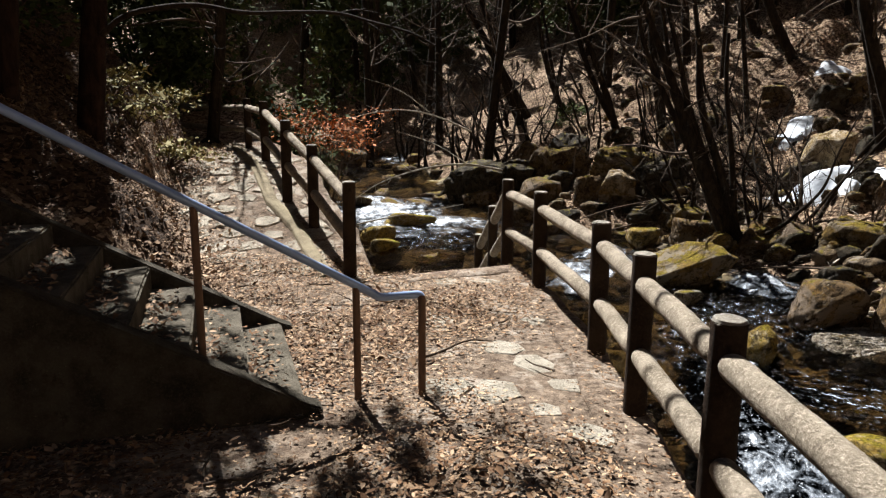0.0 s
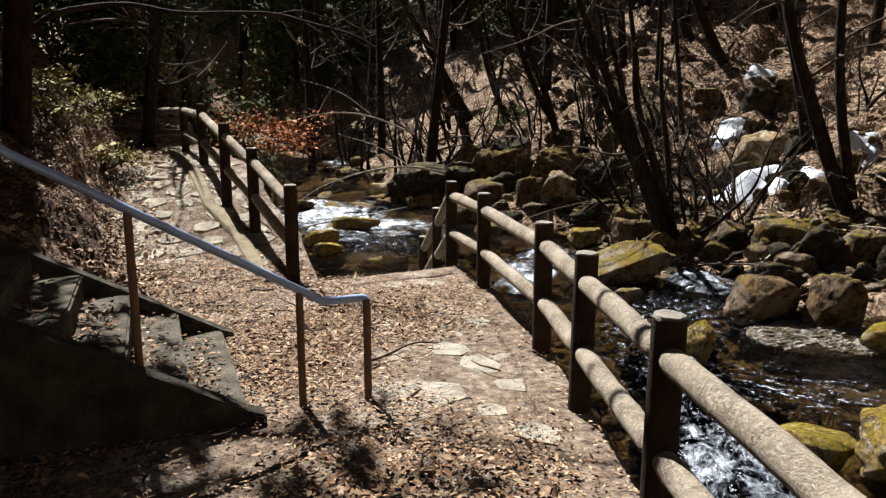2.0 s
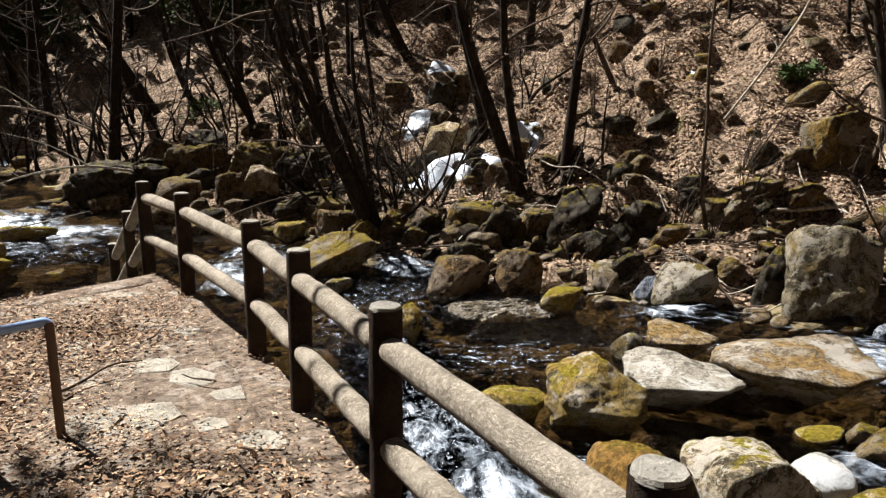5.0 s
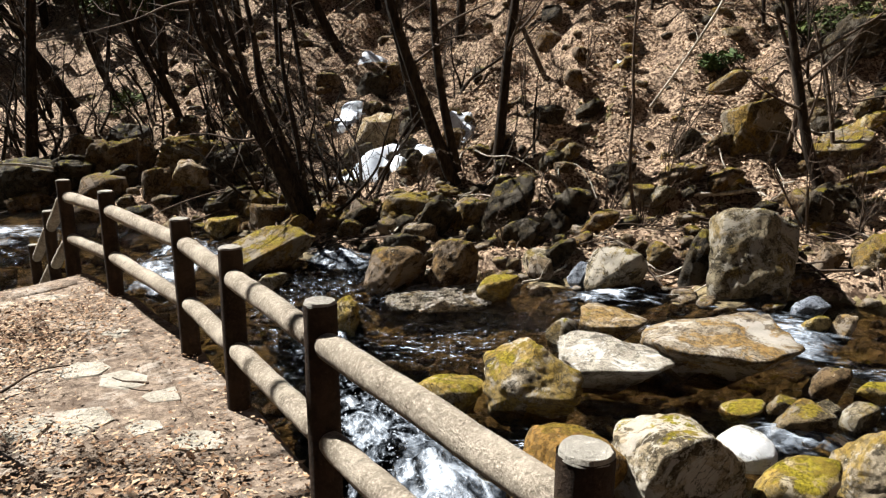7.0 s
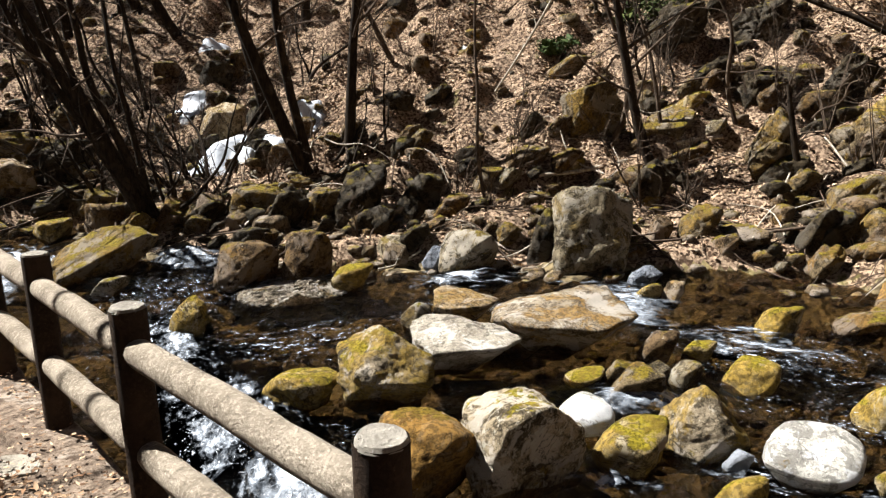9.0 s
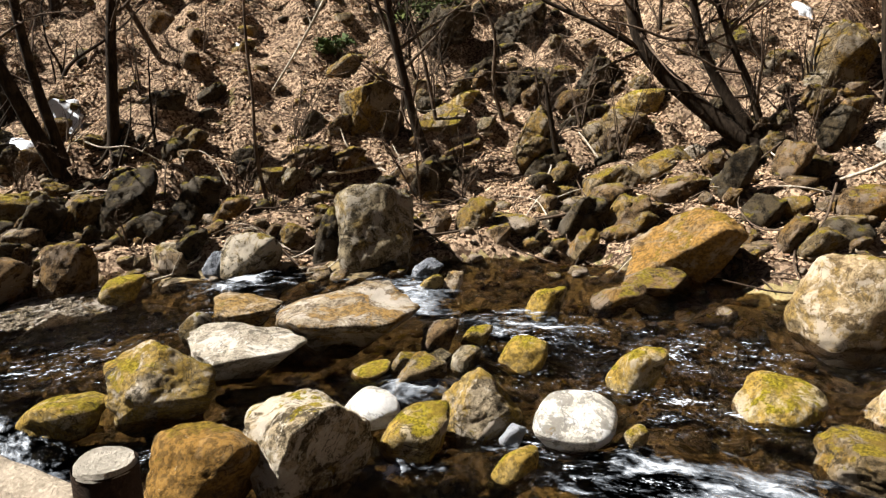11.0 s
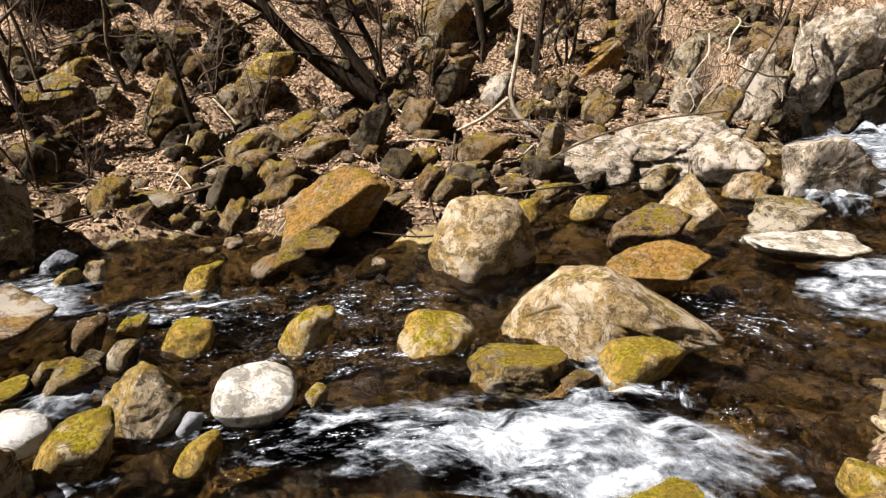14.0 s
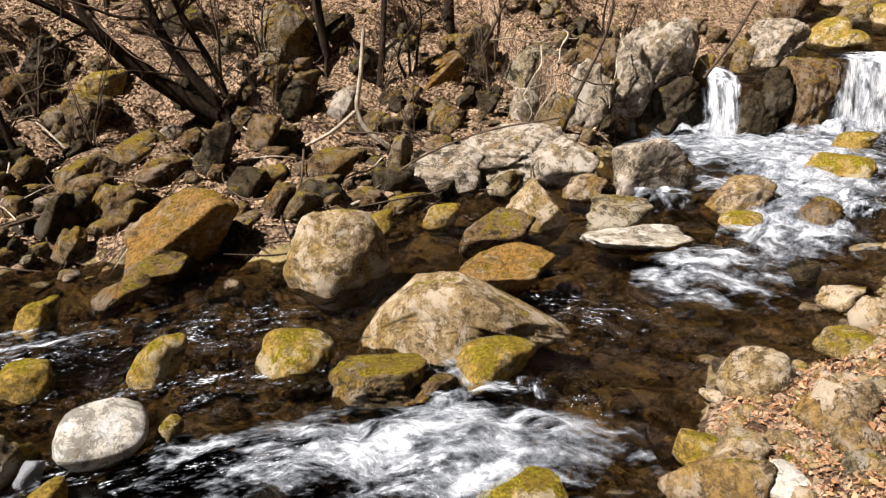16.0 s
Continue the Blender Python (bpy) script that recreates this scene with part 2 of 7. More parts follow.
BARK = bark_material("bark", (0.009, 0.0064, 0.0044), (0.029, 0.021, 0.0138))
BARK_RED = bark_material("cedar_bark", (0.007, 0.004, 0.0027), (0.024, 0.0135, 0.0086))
DEADWOOD = bark_material("bleached_wood", (0.154, 0.126, 0.091), (0.364, 0.322, 0.259))
TWIG = bark_material("twig", (0.028, 0.019, 0.0135), (0.085, 0.062, 0.043))


def concrete(name, dark, pale, speck=0.4, rough=0.92):
    m, nt, b = shader(name, rough)
    v = place(nt)
    fine, mid = cloud(nt, v, 65, 5, 0.75), cloud(nt, v, 5, 7, 0.65)
    c = mix(nt, step(nt, mid, 0.3, 0.7), dark, pale)
    c = mix(nt, calc(nt, "MULTIPLY", step(nt, fine, 0.45, 0.7), speck), c, tuple(min(1.0, q * 1.5) for q in pale))
    c = mix(nt, calc(nt, "MULTIPLY", step(nt, cloud(nt, v, 11, 8, 0.75), 0.56, 0.68), 0.55), c, tuple(q * 0.45 for q in dark))
    c = mix(nt, calc(nt, "MULTIPLY", step(nt, cloud(nt, v, 28, 8, 0.8), 0.60, 0.66), 0.6), c, tuple(min(1.0, q * 1.9) for q in pale))
    put(nt, b.inputs["Base Color"], c)
    n1 = relief(nt, fine, 1.0, 0.022)
    put(nt, b.inputs["Normal"], relief(nt, mid, 0.4, 0.03, n1))
    return m


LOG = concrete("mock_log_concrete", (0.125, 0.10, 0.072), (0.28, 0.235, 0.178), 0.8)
# concrete of the stair's side walls, darkened to hold their shade
STAIR = concrete("shaded_concrete", (0.018, 0.0155, 0.011), (0.062, 0.053, 0.039))
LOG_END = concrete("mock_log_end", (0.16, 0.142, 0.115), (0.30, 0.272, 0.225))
# post colour far below the rails': the backlit shade is painted in
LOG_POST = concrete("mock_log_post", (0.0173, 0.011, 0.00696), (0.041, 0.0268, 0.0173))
# tread concrete, darkened for shade too, but less than the side walls
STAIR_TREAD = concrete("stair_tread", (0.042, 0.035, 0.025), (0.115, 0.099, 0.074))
CONCRETE = concrete("old_concrete", (0.08, 0.07, 0.052), (0.175, 0.157, 0.123))
FLAG = concrete("flagstone", (0.15, 0.13, 0.098), (0.33, 0.292, 0.232), 0.4)
KERB = concrete("kerb_concrete", (0.115, 0.092, 0.06), (0.225, 0.185, 0.12), 0.5)


def plain(name, col, rough, metal=0.0, grain=30.0, vary=0.3):
    m, nt, b = shader(name, rough)
    v = place(nt)
    f = cloud(nt, v, grain, 5, 0.65)
    put(nt, b.inputs["Base Color"], mix(nt, calc(nt, "MULTIPLY", f, vary), col, tuple(q * 0.35 for q in col)))
    b.inputs["Metallic"].default_value = metal
    put(nt, b.inputs["Normal"], relief(nt, f, 0.2, 0.004))
    return m


# blue of the rail's base colour is the reflected sky, painted in
RAIL_SKY = plain("sky_tinted_rail", (0.25, 0.33, 0.50), 0.3, 0.3)
RUST = plain("rusty_steel", (0.16, 0.10, 0.065), 0.7, 0.3, 18, 0.7)


def snow_material():
    m, nt, b = shader("old_snow", 0.6)
    v = place(nt)
    put(nt, b.inputs["Base Color"], mix(nt, step(nt, cloud(nt, v, 14, 6, 0.7), 0.62, 0.75), (0.45, 0.47, 0.50), (0.2, 0.18, 0.15)))
    put(nt, b.inputs["Normal"], relief(nt, cloud(nt, v, 9, 5), 0.6, 0.05))
    return m


SNOW = snow_material()


def water_material():
    m = bpy.data.materials.new("stream_water")
    m.use_nodes = True
    nt = m.node_tree
    nt.nodes.remove(nt.nodes["Principled BSDF"])
    v = place(nt, True)
    clear, gloss = nt.nodes.new("ShaderNodeBsdfTransparent"), nt.nodes.new("ShaderNodeBsdfGlossy")
    clear.inputs[0].default_value = (0.66, 0.56, 0.42, 1)
    gloss.inputs["Roughness"].default_value = 0.07
    w1 = relief(nt, cloud(nt, v, 3.5, 4, 0.6, 0.8), 1.0, 0.22)
    w2 = relief(nt, cloud(nt, v, 13, 6, 0.72, 0.9), 1.0, 0.24, w1)
    put(nt, gloss.inputs["Normal"], w2)
    f = nt.nodes.new("ShaderNodeFresnel")
    f.inputs[0].default_value = 1.33
    put(nt, f.inputs["Normal"], w2)
    out = nt.nodes.new("ShaderNodeMixShader")
    put(nt, out.inputs[0], f.outputs[0])
    nt.links.new(clear.outputs[0], out.inputs[1])
    nt.links.new(gloss.outputs[0], out.inputs[2])
    nt.links.new(out.outputs[0], nt.nodes["Material Output"].inputs[0])
    return m


WATER = water_material()


def foam_material(name, thin, stretch, soft=0.22, grain=0.35):
    """White water: froth broken into streaks along the patch, thinning to its rim (uv)."""
    m = bpy.data.materials.new(name)
    m.use_nodes = True
    nt = m.node_tree
    b = nt.nodes["Principled BSDF"]
    b.inputs["Roughness"].default_value = 0.35
    uv = nt.nodes.new("ShaderNodeTexCoord").outputs["UV"]
    sep = nt.nodes.new("ShaderNodeSeparateXYZ")
    put(nt, sep.inputs[0], uv)
    rim = calc(nt, "SUBTRACT", 1.0, calc(nt, "POWER", calc(nt, "ADD", calc(nt, "POWER", sep.outputs[0], 2.0), calc(nt, "POWER", sep.outputs[1], 2.0)), 0.7))
    s = nt.nodes.new("ShaderNodeMapping")
    s.inputs["Scale"].default_value = stretch
    put(nt, s.inputs["Vector"], place(nt))
    n, fine = cloud(nt, s.outputs[0], 3.0, 4, 0.55, 0.5), cloud(nt, s.outputs[0], 15, 3, 0.55, 0.3)
    broken = calc(nt, "ADD", calc(nt, "MULTIPLY", n, 1 - grain), calc(nt, "MULTIPLY", fine, grain))
    froth = calc(nt, "ADD", calc(nt, "MULTIPLY", rim, 0.42), calc(nt, "MULTIPLY", calc(nt, "SUBTRACT", broken, 0.5), 2.4))
    fac = step(nt, froth, thin, thin + soft)
    put(nt, b.inputs["Base Color"], mix(nt, step(nt, froth, thin + 0.1 * soft, thin + 1.5 * soft), (0.20, 0.225, 0.26), (0.56, 0.58, 0.60)))
    put(nt, b.inputs["Normal"], relief(nt, fine, 0.8, 0.05))
    put(nt, b.inputs["Alpha"], fac)
    return m


FOAM = foam_material("white_water", -0.04, (0.75, 1.2, 1.0), 0.8, 0.24)
FOAM_THIN = foam_material("broken_white_water", 0.24, (0.75, 1.4, 1.0), 0.5, 0.28)
# white flecks painted for the sparkle of ripples, mixed with bits of froth
FOAM_GLINT = foam_material("glint_flecks", 0.50, (1.5, 2.8, 1.0), 0.24, 0.55)
FALL = foam_material("falling_water", -0.12, (1.5, 1.5, 0.3), 0.6, 0.2)
SPRAY = plain("spray", (0.5, 0.52, 0.54), 0.3, 0.0, 30, 0.1)


# ---- mesh helpers ----
def finish(name, me, material, smooth_faces=True):
    if material:
        for one in (material if isinstance(material, list) else [material]):
            me.materials.append(one)
    if smooth_faces:
        me.polygons.foreach_set("use_smooth", np.ones(len(me.polygons), bool))
    me.update()
    return new(name, me)


def sheet(name, verts, faces, material, smooth_faces=True):
    """An object from numpy arrays: verts n x 3, faces m x k."""
    me = bpy.data.meshes.new(name)
    me.vertices.add(len(verts))
    me.vertices.foreach_set("co", np.asarray(verts, np.float32).ravel())
    k, m = faces.shape[1], len(faces)
    me.loops.add(m * k)
    me.loops.foreach_set("vertex_index", np.asarray(faces, np.int32).ravel())
    me.polygons.add(m)
    me.polygons.foreach_set("loop_start", np.arange(0, m * k, k, dtype=np.int32))
    me.update(calc_edges=True)
    return finish(name, me, material, smooth_faces)


def part(name, ob, parent, label=""):
    ob.name = name
    ob.parent = parent
    if label:
        ob["label"] = label
    return ob


def from_bm(name, bm, material, smooth_faces=False):
    me = bpy.data.meshes.new(name)
    bm.to_mesh(me)
    bm.free()
    return finish(name, me, material, smooth_faces)


def tube_arrays(points, sides=8, wobble=0.0, seed=0):
    """Verts and quads of a tube through (x, y, z, radius) points, smoothed."""
    rng = np.random.default_rng(seed)
    p = np.array(points, float)
    if len(p) > 2:
        for _ in range(2):
            q = [p[0]]
            for a, b in zip(p, p[1:]):
                q += [a * 0.75 + b * 0.25, a * 0.25 + b * 0.75]
            p = np.array(q + [p[-1]])
    n = len(p)
    d = np.gradient(p[:, :3], axis=0)
    d /= np.linalg.norm(d, axis=1)[:, None] + 1e-9
    ref = np.array([0, 0, 1.0]) if abs(d[:, 2]).mean() < 0.8 else np.array([1.0, 0, 0])
    u = np.cross(d, ref)
    u /= np.linalg.norm(u, axis=1)[:, None] + 1e-9
    w = np.cross(d, u)
    a = np.linspace(0, 2 * pi, sides, endpoint=False)
    r = p[:, 3][:, None] * (1 + wobble * rng.standard_normal((n, sides)))
    v = p[:, None, :3] + r[..., None] * (np.cos(a)[None, :, None] * u[:, None] + np.sin(a)[None, :, None] * w[:, None])
    i, j = np.meshgrid(np.arange(n - 1), np.arange(sides), indexing="ij")
    k = (j + 1) % sides
    f = np.stack([i * sides + j, i * sides + k, (i + 1) * sides + k, (i + 1) * sides + j], -1).reshape(-1, 4)
    v = v.reshape(-1, 3)
    return v, f


def joined(list_of_arrays):
    vs, fs, o = [], [], 0
    for v, f in list_of_arrays:
        vs.append(v)
        fs.append(f + o)
        o += len(v)
    return np.vstack(vs), np.vstack(fs)


def tube(name, points, material, sides=8, wobble=0.0, seed=0):
    return sheet(name, *tube_arrays(points, sides, wobble, seed), material)


def cube(name, size, material, bevel=0.01, m=None):
    bm = bmesh.new()
    bmesh.ops.create_cube(bm, size=1)
    bmesh.ops.scale(bm, vec=size, verts=bm.verts)
    if bevel:
        bmesh.ops.bevel(bm, geom=bm.edges[:], offset=bevel, segments=2, affect="EDGES")
    if m is not None:
        bmesh.ops.transform(bm, matrix=m, verts=bm.verts)
    return from_bm(name, bm, material)



# ---- the land, the stream and the path ----
# banks of the stream and the lie of the land
FAR_BANK = [(-8, 40), (-2.5, 32), (0.3, 23.5), (1.4, 19.5), (3.0, 17.5), (4.8, 16), (5.4, 13), (5.6, 11.5), (6.2, 9.8), (7.5, 8.6),
            (8.8, 6.8), (9.8, 5.3), (10.8, 4.0), (11.0, 2.2), (10.2, 0.5), (11.5, -1.5), (12.6, -3.4), (13, -5.4), (15, -7.2), (17, -9), (20, -12), (27, -20), (44, -40)]
NEAR_BANK = [(-16, 40), (-10, 31), (-6.5, 22), (-4.4, 17), (-3.0, 13.6), (-2.1, 11.2), (-1.5, 9.5), (-1.05, 8.6), (-0.7, 7.2), (0.83, 7.8), (1.03, 6.8), (1.17, 5.2),
             (1.16, 1.0), (1.9, -0.6), (3.9, -2.3), (4.5, -2.75), (5.2, -3.4), (6.0, -5.3), (7.0, -6.7), (9.0, -8.7), (12, -12), (18, -20), (36, -40)]
LEFT_EDGE = [(-11, 22), (-6.6, 17), (-4.7, 13.8), (-4.15, 11.5), (-3.5, 9.0), (-2.6, 7.2), (-1.6, 5.7), (-1.25, 5.3), (-2.9, 4.8), (-6, 3.8), (-16, 0.5)]


def side(px, py, line):
    """Distance to a polyline, positive on its left when it is walked from first to last."""
    best = np.full(np.shape(px), 1e9)
    sign, square = np.ones(np.shape(px)), np.zeros(np.shape(px))
    for (ax, ay), (bx, by) in zip(line, line[1:]):
        ux, uy = bx - ax, by - ay
        n = ux * ux + uy * uy
        s = np.clip(((px - ax) * ux + (py - ay) * uy) / n, 0, 1)
        dx, dy = px - ax - s * ux, py - ay - s * uy
        d = np.hypot(dx, dy)
        c = ux * (py - ay) - uy * (px - ax)
        across = np.abs(c) / math.sqrt(n)
        near = (d < best - 1e-7) | ((d < best + 1e-7) & (across > square))
        sign = np.where(near, np.where(c >= 0, 1.0, -1.0), sign)
        best, square = np.where(near, d, best), np.where(near, across, square)
    return best * sign


def smooth(a, b, v):
    s = np.clip((v - a) / (b - a), 0, 1)
    return s * s * (3 - 2 * s)


def water_level(px, py):
    up = 0.83 * px - 0.56 * py
    z = -1.25 + 0.25 * smooth(8.3, 9.6, up) + 0.22 * smooth(11.2, 12.4, up) + 0.2 * smooth(13.5, 14.6, up)
    z = z + 1.2 * smooth(15.25, 15.55, px) * (py < -6) + 0.055 * np.maximum(0, py - 17) + 0.3 * np.maximum(0, up - 24)
    return z


def path_level(px, py):
    return (0.9 * smooth(6.9, 11.6, py) + 0.03 * np.maximum(0, py - 12)) * smooth(-0.25, -0.85, px)


def land(px, py):
    px, py = np.asarray(px, float), np.asarray(py, float)
    far, near = side(px, py, FAR_BANK), -side(px, py, NEAR_BANK)
    water = water_level(px, py)
    bump = 0.10 * np.sin(px * 1.7 + 0.6 * py) * np.sin(py * 1.3 - 0.4 * px + 1) + 0.05 * np.sin(px * 4.1 + 2) * np.sin(py * 3.7 + 0.8 * px)
    inside = np.minimum(-far, -near)
    bed = water - 0.10 - 0.28 * smooth(0, 1.6, inside) + 0.8 * bump * smooth(0, 1, inside)
    d = np.maximum(far, 0)
    hill = water - 0.10 + 0.20 * smooth(0, 0.6, d) + 0.24 * np.minimum(d, 3) + 0.56 * np.maximum(d - 3, 0) + bump * smooth(0.2, 1.5, d) * (1 + 0.10 * np.minimum(d, 12))
    shore = smooth(1.4, -0.4, py) * smooth(0.6, 2.0, px)
    wall = 0.2 * (1 - shore) * smooth(16, 13, py)
    near = near - wall
    n = np.maximum(near, 0)
    level = path_level(px, py)
    shelf = level - 0.04 + 0.25 * np.maximum(py - 15.5, 0)
    beach = np.minimum(water + 0.02 + 0.35 * n + 0.4 * bump, -0.02)
    bank = shelf * (1 - shore) + beach * shore
    left = -side(px, py, LEFT_EDGE)
    along = np.clip(-0.953 * (px + 1.25) - 0.30 * (py - 5.3), 0, 5)
    slope = (0.62 * np.maximum(left, 0) + 0.42 * along * smooth(0, 0.35, left)) + bump * smooth(0.2, 2, left)
    bank = bank + slope * smooth(-6, 2, py)
    z = np.where(far > 0, hill, np.where(near > 0, bank, bed))
    r = np.hypot(px - 2, py - 4)
    return z + 0.5 * np.maximum(r - 42, 0) * (far <= 0)



rng = np.random.default_rng(5)
WAVES = [(rng.uniform(0, 2 * pi), rng.uniform(2.5, 9), rng.uniform(0, 6)) for _ in range(26)]


def surface(px, py):
    """The ground with its small humps and hollows."""
    px, py = np.asarray(px, float), np.asarray(py, float)
    rough = sum(np.sin(k * (px * cos(a) + py * sin(a)) + p) * 0.09 / k for a, k, p in WAVES)
    far = side(px, py, FAR_BANK)
    path = (side(px, py, NEAR_BANK) < 0) & (side(px, py, LEFT_EDGE) > 0) & (py > 0)
    return land(px, py) + rough * np.where(path, 0.06, np.where(far > 0.4, 0.9 + 1.1 * smooth(0.8, 4, far), 1.0))


def level_at(px, py):
    return float(surface(px, py))


def axis(lo, a, b, hi, fine, growth):
    """Even steps between a and b, growing steps out to lo and hi."""
    mid = list(np.arange(a, b, fine))
    out, s, v = [], fine, b
    while v < hi:
        out.append(v)
        s *= growth
        v += s
    back, s, v = [], fine, a
    while v > lo:
        s *= growth
        v -= s
        back.append(v)
    return np.array(back[::-1] + mid + out)


def grid(px, py, z):
    ny, nx = z.shape
    v = np.stack([*np.meshgrid(px, py), z], -1).reshape(-1, 3)
    i, j = np.meshgrid(np.arange(ny - 1), np.arange(nx - 1), indexing="ij")
    a = i * nx + j
    return v, np.stack([a, a + 1, a + nx + 1, a + nx], -1).reshape(-1, 4)


gx, gy = axis(-130, -6, 18, 150, 0.1, 1.035), axis(-110, -9, 19, 160, 0.11, 1.035)
GX, GY = np.meshgrid(gx, gy)
gz = surface(GX, GY)
onpath = (side(GX, GY, NEAR_BANK) < 0) & (side(GX, GY, LEFT_EDGE) > 0) & (GY > 0)
gv, gf = grid(gx, gy, gz)
ground = sheet("ground", gv, gf, [LITTER, BED, PATH_SOIL, SHADED_LITTER])
shaded_bank = (side(GX, GY, LEFT_EDGE) < -0.5) & (side(GX, GY, NEAR_BANK) < 0) & (GY > 0)
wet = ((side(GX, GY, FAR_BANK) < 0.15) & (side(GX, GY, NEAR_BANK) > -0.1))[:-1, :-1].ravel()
ground.data.polygons.foreach_set("material_index", np.where(wet, 1, np.where((onpath & (GY > 0.6) & (GY < 14.8))[:-1, :-1].ravel(), 2, np.where(shaded_bank[:-1, :-1].ravel(), 3, 0))).astype(np.int32))
tagged(ground, "ground covered with dry fallen leaves beside a stony stream bed", "ground", kind="structure")

# water: a rippled sheet a little wider than the stream
wx, wy = axis(-16, 0, 13, 45, 0.085, 1.02), axis(-40, -7, 14, 40, 0.085, 1.02)
WX, WY = np.meshgrid(wx, wy)
wz = water_level(WX, WY)
for _ in range(30):
    a, k = rng.normal(2.2, 0.9), rng.uniform(3, 17)
    wz = wz + np.sin(k * (WX * cos(a) + WY * sin(a)) + 2.2 * np.sin(1.3 * WX + WY) + 1.4 * np.sin(2.9 * WY - 1.1 * WX) + rng.uniform(0, 6)) * 0.05 / k ** 0.8
wv, wf = grid(wx, wy, wz)
keep = ((side(WX, WY, FAR_BANK) < 0.5) & (side(WX, WY, NEAR_BANK) > -0.12 - 0.6 * (WY < 0.9)))[:-1, :-1].ravel()
water = sheet("water", wv, wf[keep], WATER)
tagged(water, "clear brown shallow stream water glittering in the sun", "water", kind="structure")

# retaining wall along the path's stream side
def ribbon(name, line, tops, bottoms, inner, outer, material):
    """A wall along a polyline: inner and outer are its offsets to the walker's right and left."""
    line = np.array(line, float)
    d = np.gradient(line, axis=0)
    d /= np.linalg.norm(d, axis=1)[:, None]
    right = np.stack([d[:, 1], -d[:, 0]], 1)
    a, b = line + right * inner, line - right * outer
    n = len(line)
    ring = [np.column_stack([a, bottoms]), np.column_stack([a, tops - 0.015]), np.column_stack([a - right * 0.015, tops]),
            np.column_stack([b + right * 0.015, tops]), np.column_stack([b, tops - 0.015]), np.column_stack([b, bottoms])]
    v = np.stack(ring, 1).reshape(-1, 3)
    f = [(i * 6 + j, i * 6 + (j + 1) % 6, (i + 1) * 6 + (j + 1) % 6, (i + 1) * 6 + j) for i in range(n - 1) for j in range(6)]
    return sheet(name, v, np.array(f), material, False)


def densify(line, gap):
    out = []
    for (ax, ay), (bx, by) in zip(line, line[1:]):
        n = max(1, int(math.hypot(bx - ax, by - ay) / gap))
        out += [(ax + (bx - ax) * i / n, ay + (by - ay) * i / n) for i in range(n)]
    return np.array(out + [line[-1]])


edge = densify(NEAR_BANK[3:13], 0.25)
tops = path_level(edge[:, 0], edge[:, 1]) - 0.03 + 0.01 * np.sin(edge[:, 1] * 5)
wall = ribbon("retaining_wall", edge + 0.012 * np.random.default_rng(2).standard_normal(edge.shape), tops, np.full(len(edge), -1.9), 0.30, 0.02, PATH_SOIL)
tagged(wall, "old concrete kerb and retaining wall above the stream", "wall", kind="structure")


# ---- fence of mock-log concrete ----
def log_post(x, y, z0, z1, r, seed, whole):
    """A round post with a pale worn top, standing in the kerb."""
    h = z1 - z0
    rng = np.random.default_rng(seed)
    lean = rng.normal(0, 0.006, 2)
    v, f = tube_arrays([(0, 0, -0.25, r), (lean[0] * 0.4, lean[1] * 0.4, h * 0.4, r * 1.02), (lean[0], lean[1], h - 0.003, r)], 20, 0.012, seed)
    thing = part("post", sheet("post", v, f, LOG_POST), whole, "brown mock-log post, darkened for its backlit side")
    thing.location = (x, y, z0)
    bm = bmesh.new()
    bmesh.ops.create_cone(bm, cap_ends=True, segments=20, radius1=r * 0.985, radius2=r * 0.90, depth=0.014)
    for q in bm.verts:
        q.co += Vector((lean[0], lean[1], h - 0.001)) + Vector((noise.noise(q.co * 40 + Vector((seed, 0, 0))) * 0.006, noise.noise(q.co * 40 + Vector((0, seed, 9))) * 0.006, noise.noise(q.co * 25) * 0.004))
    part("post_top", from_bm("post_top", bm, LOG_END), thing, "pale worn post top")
    return thing


def log_rail(a, b, r, seed, whole):
    """A round rail butting into two posts, its ends chamfered."""
    a, b = Vector(a), Vector(b)
    d = (b - a).normalized()
    rng = np.random.default_rng(seed)
    pts = [(*(a), r * 0.8), (*(a + d * 0.03), r)]
    n = max(3, int((b - a).length / 0.3))
    for i in range(1, n):
        q = a.lerp(b, i / n)
        pts.append((q.x, q.y, q.z + rng.normal(0, 0.004), r * rng.uniform(0.96, 1.05)))
    pts += [(*(b - d * 0.03), r), (*b, r * 0.8)]
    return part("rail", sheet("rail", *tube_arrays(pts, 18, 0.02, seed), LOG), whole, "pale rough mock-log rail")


def fence(posts, label, low=0.35, high=0.76):
    whole = tagged(new("fence"), label, "fence", "fences of the path")
    for i, (x, y, z0, z1) in enumerate(posts):
        log_post(x, y, z0, z1, 0.066, i + int(abs(x) * 100), whole)
    for i, (p, q) in enumerate(zip(posts, posts[1:])):
        u = Vector((q[0] - p[0], q[1] - p[1])).normalized() * 0.05
        for k, hgt in enumerate((low, high)):
            zp, zq = p[3] - 0.92 + hgt, q[3] - 0.92 + hgt
            log_rail((p[0] + u.x, p[1] + u.y, zp), (q[0] - u.x, q[1] - u.y, zq), 0.056, i * 2 + k + int(abs(p[0]) * 50), whole)
    return whole


fence([(1.06, 1.10, 0.0, 0.94), (1.06, 2.56, 0.0, 0.93), (1.11, 3.88, 0.0, 0.90), (1.11, 4.92, 0.0, 0.91), (0.94, 6.79, 0.0, 0.90), (0.73, 7.92, -0.5, 0.90)], "mock-log concrete fence with sunlit rails above the stream")
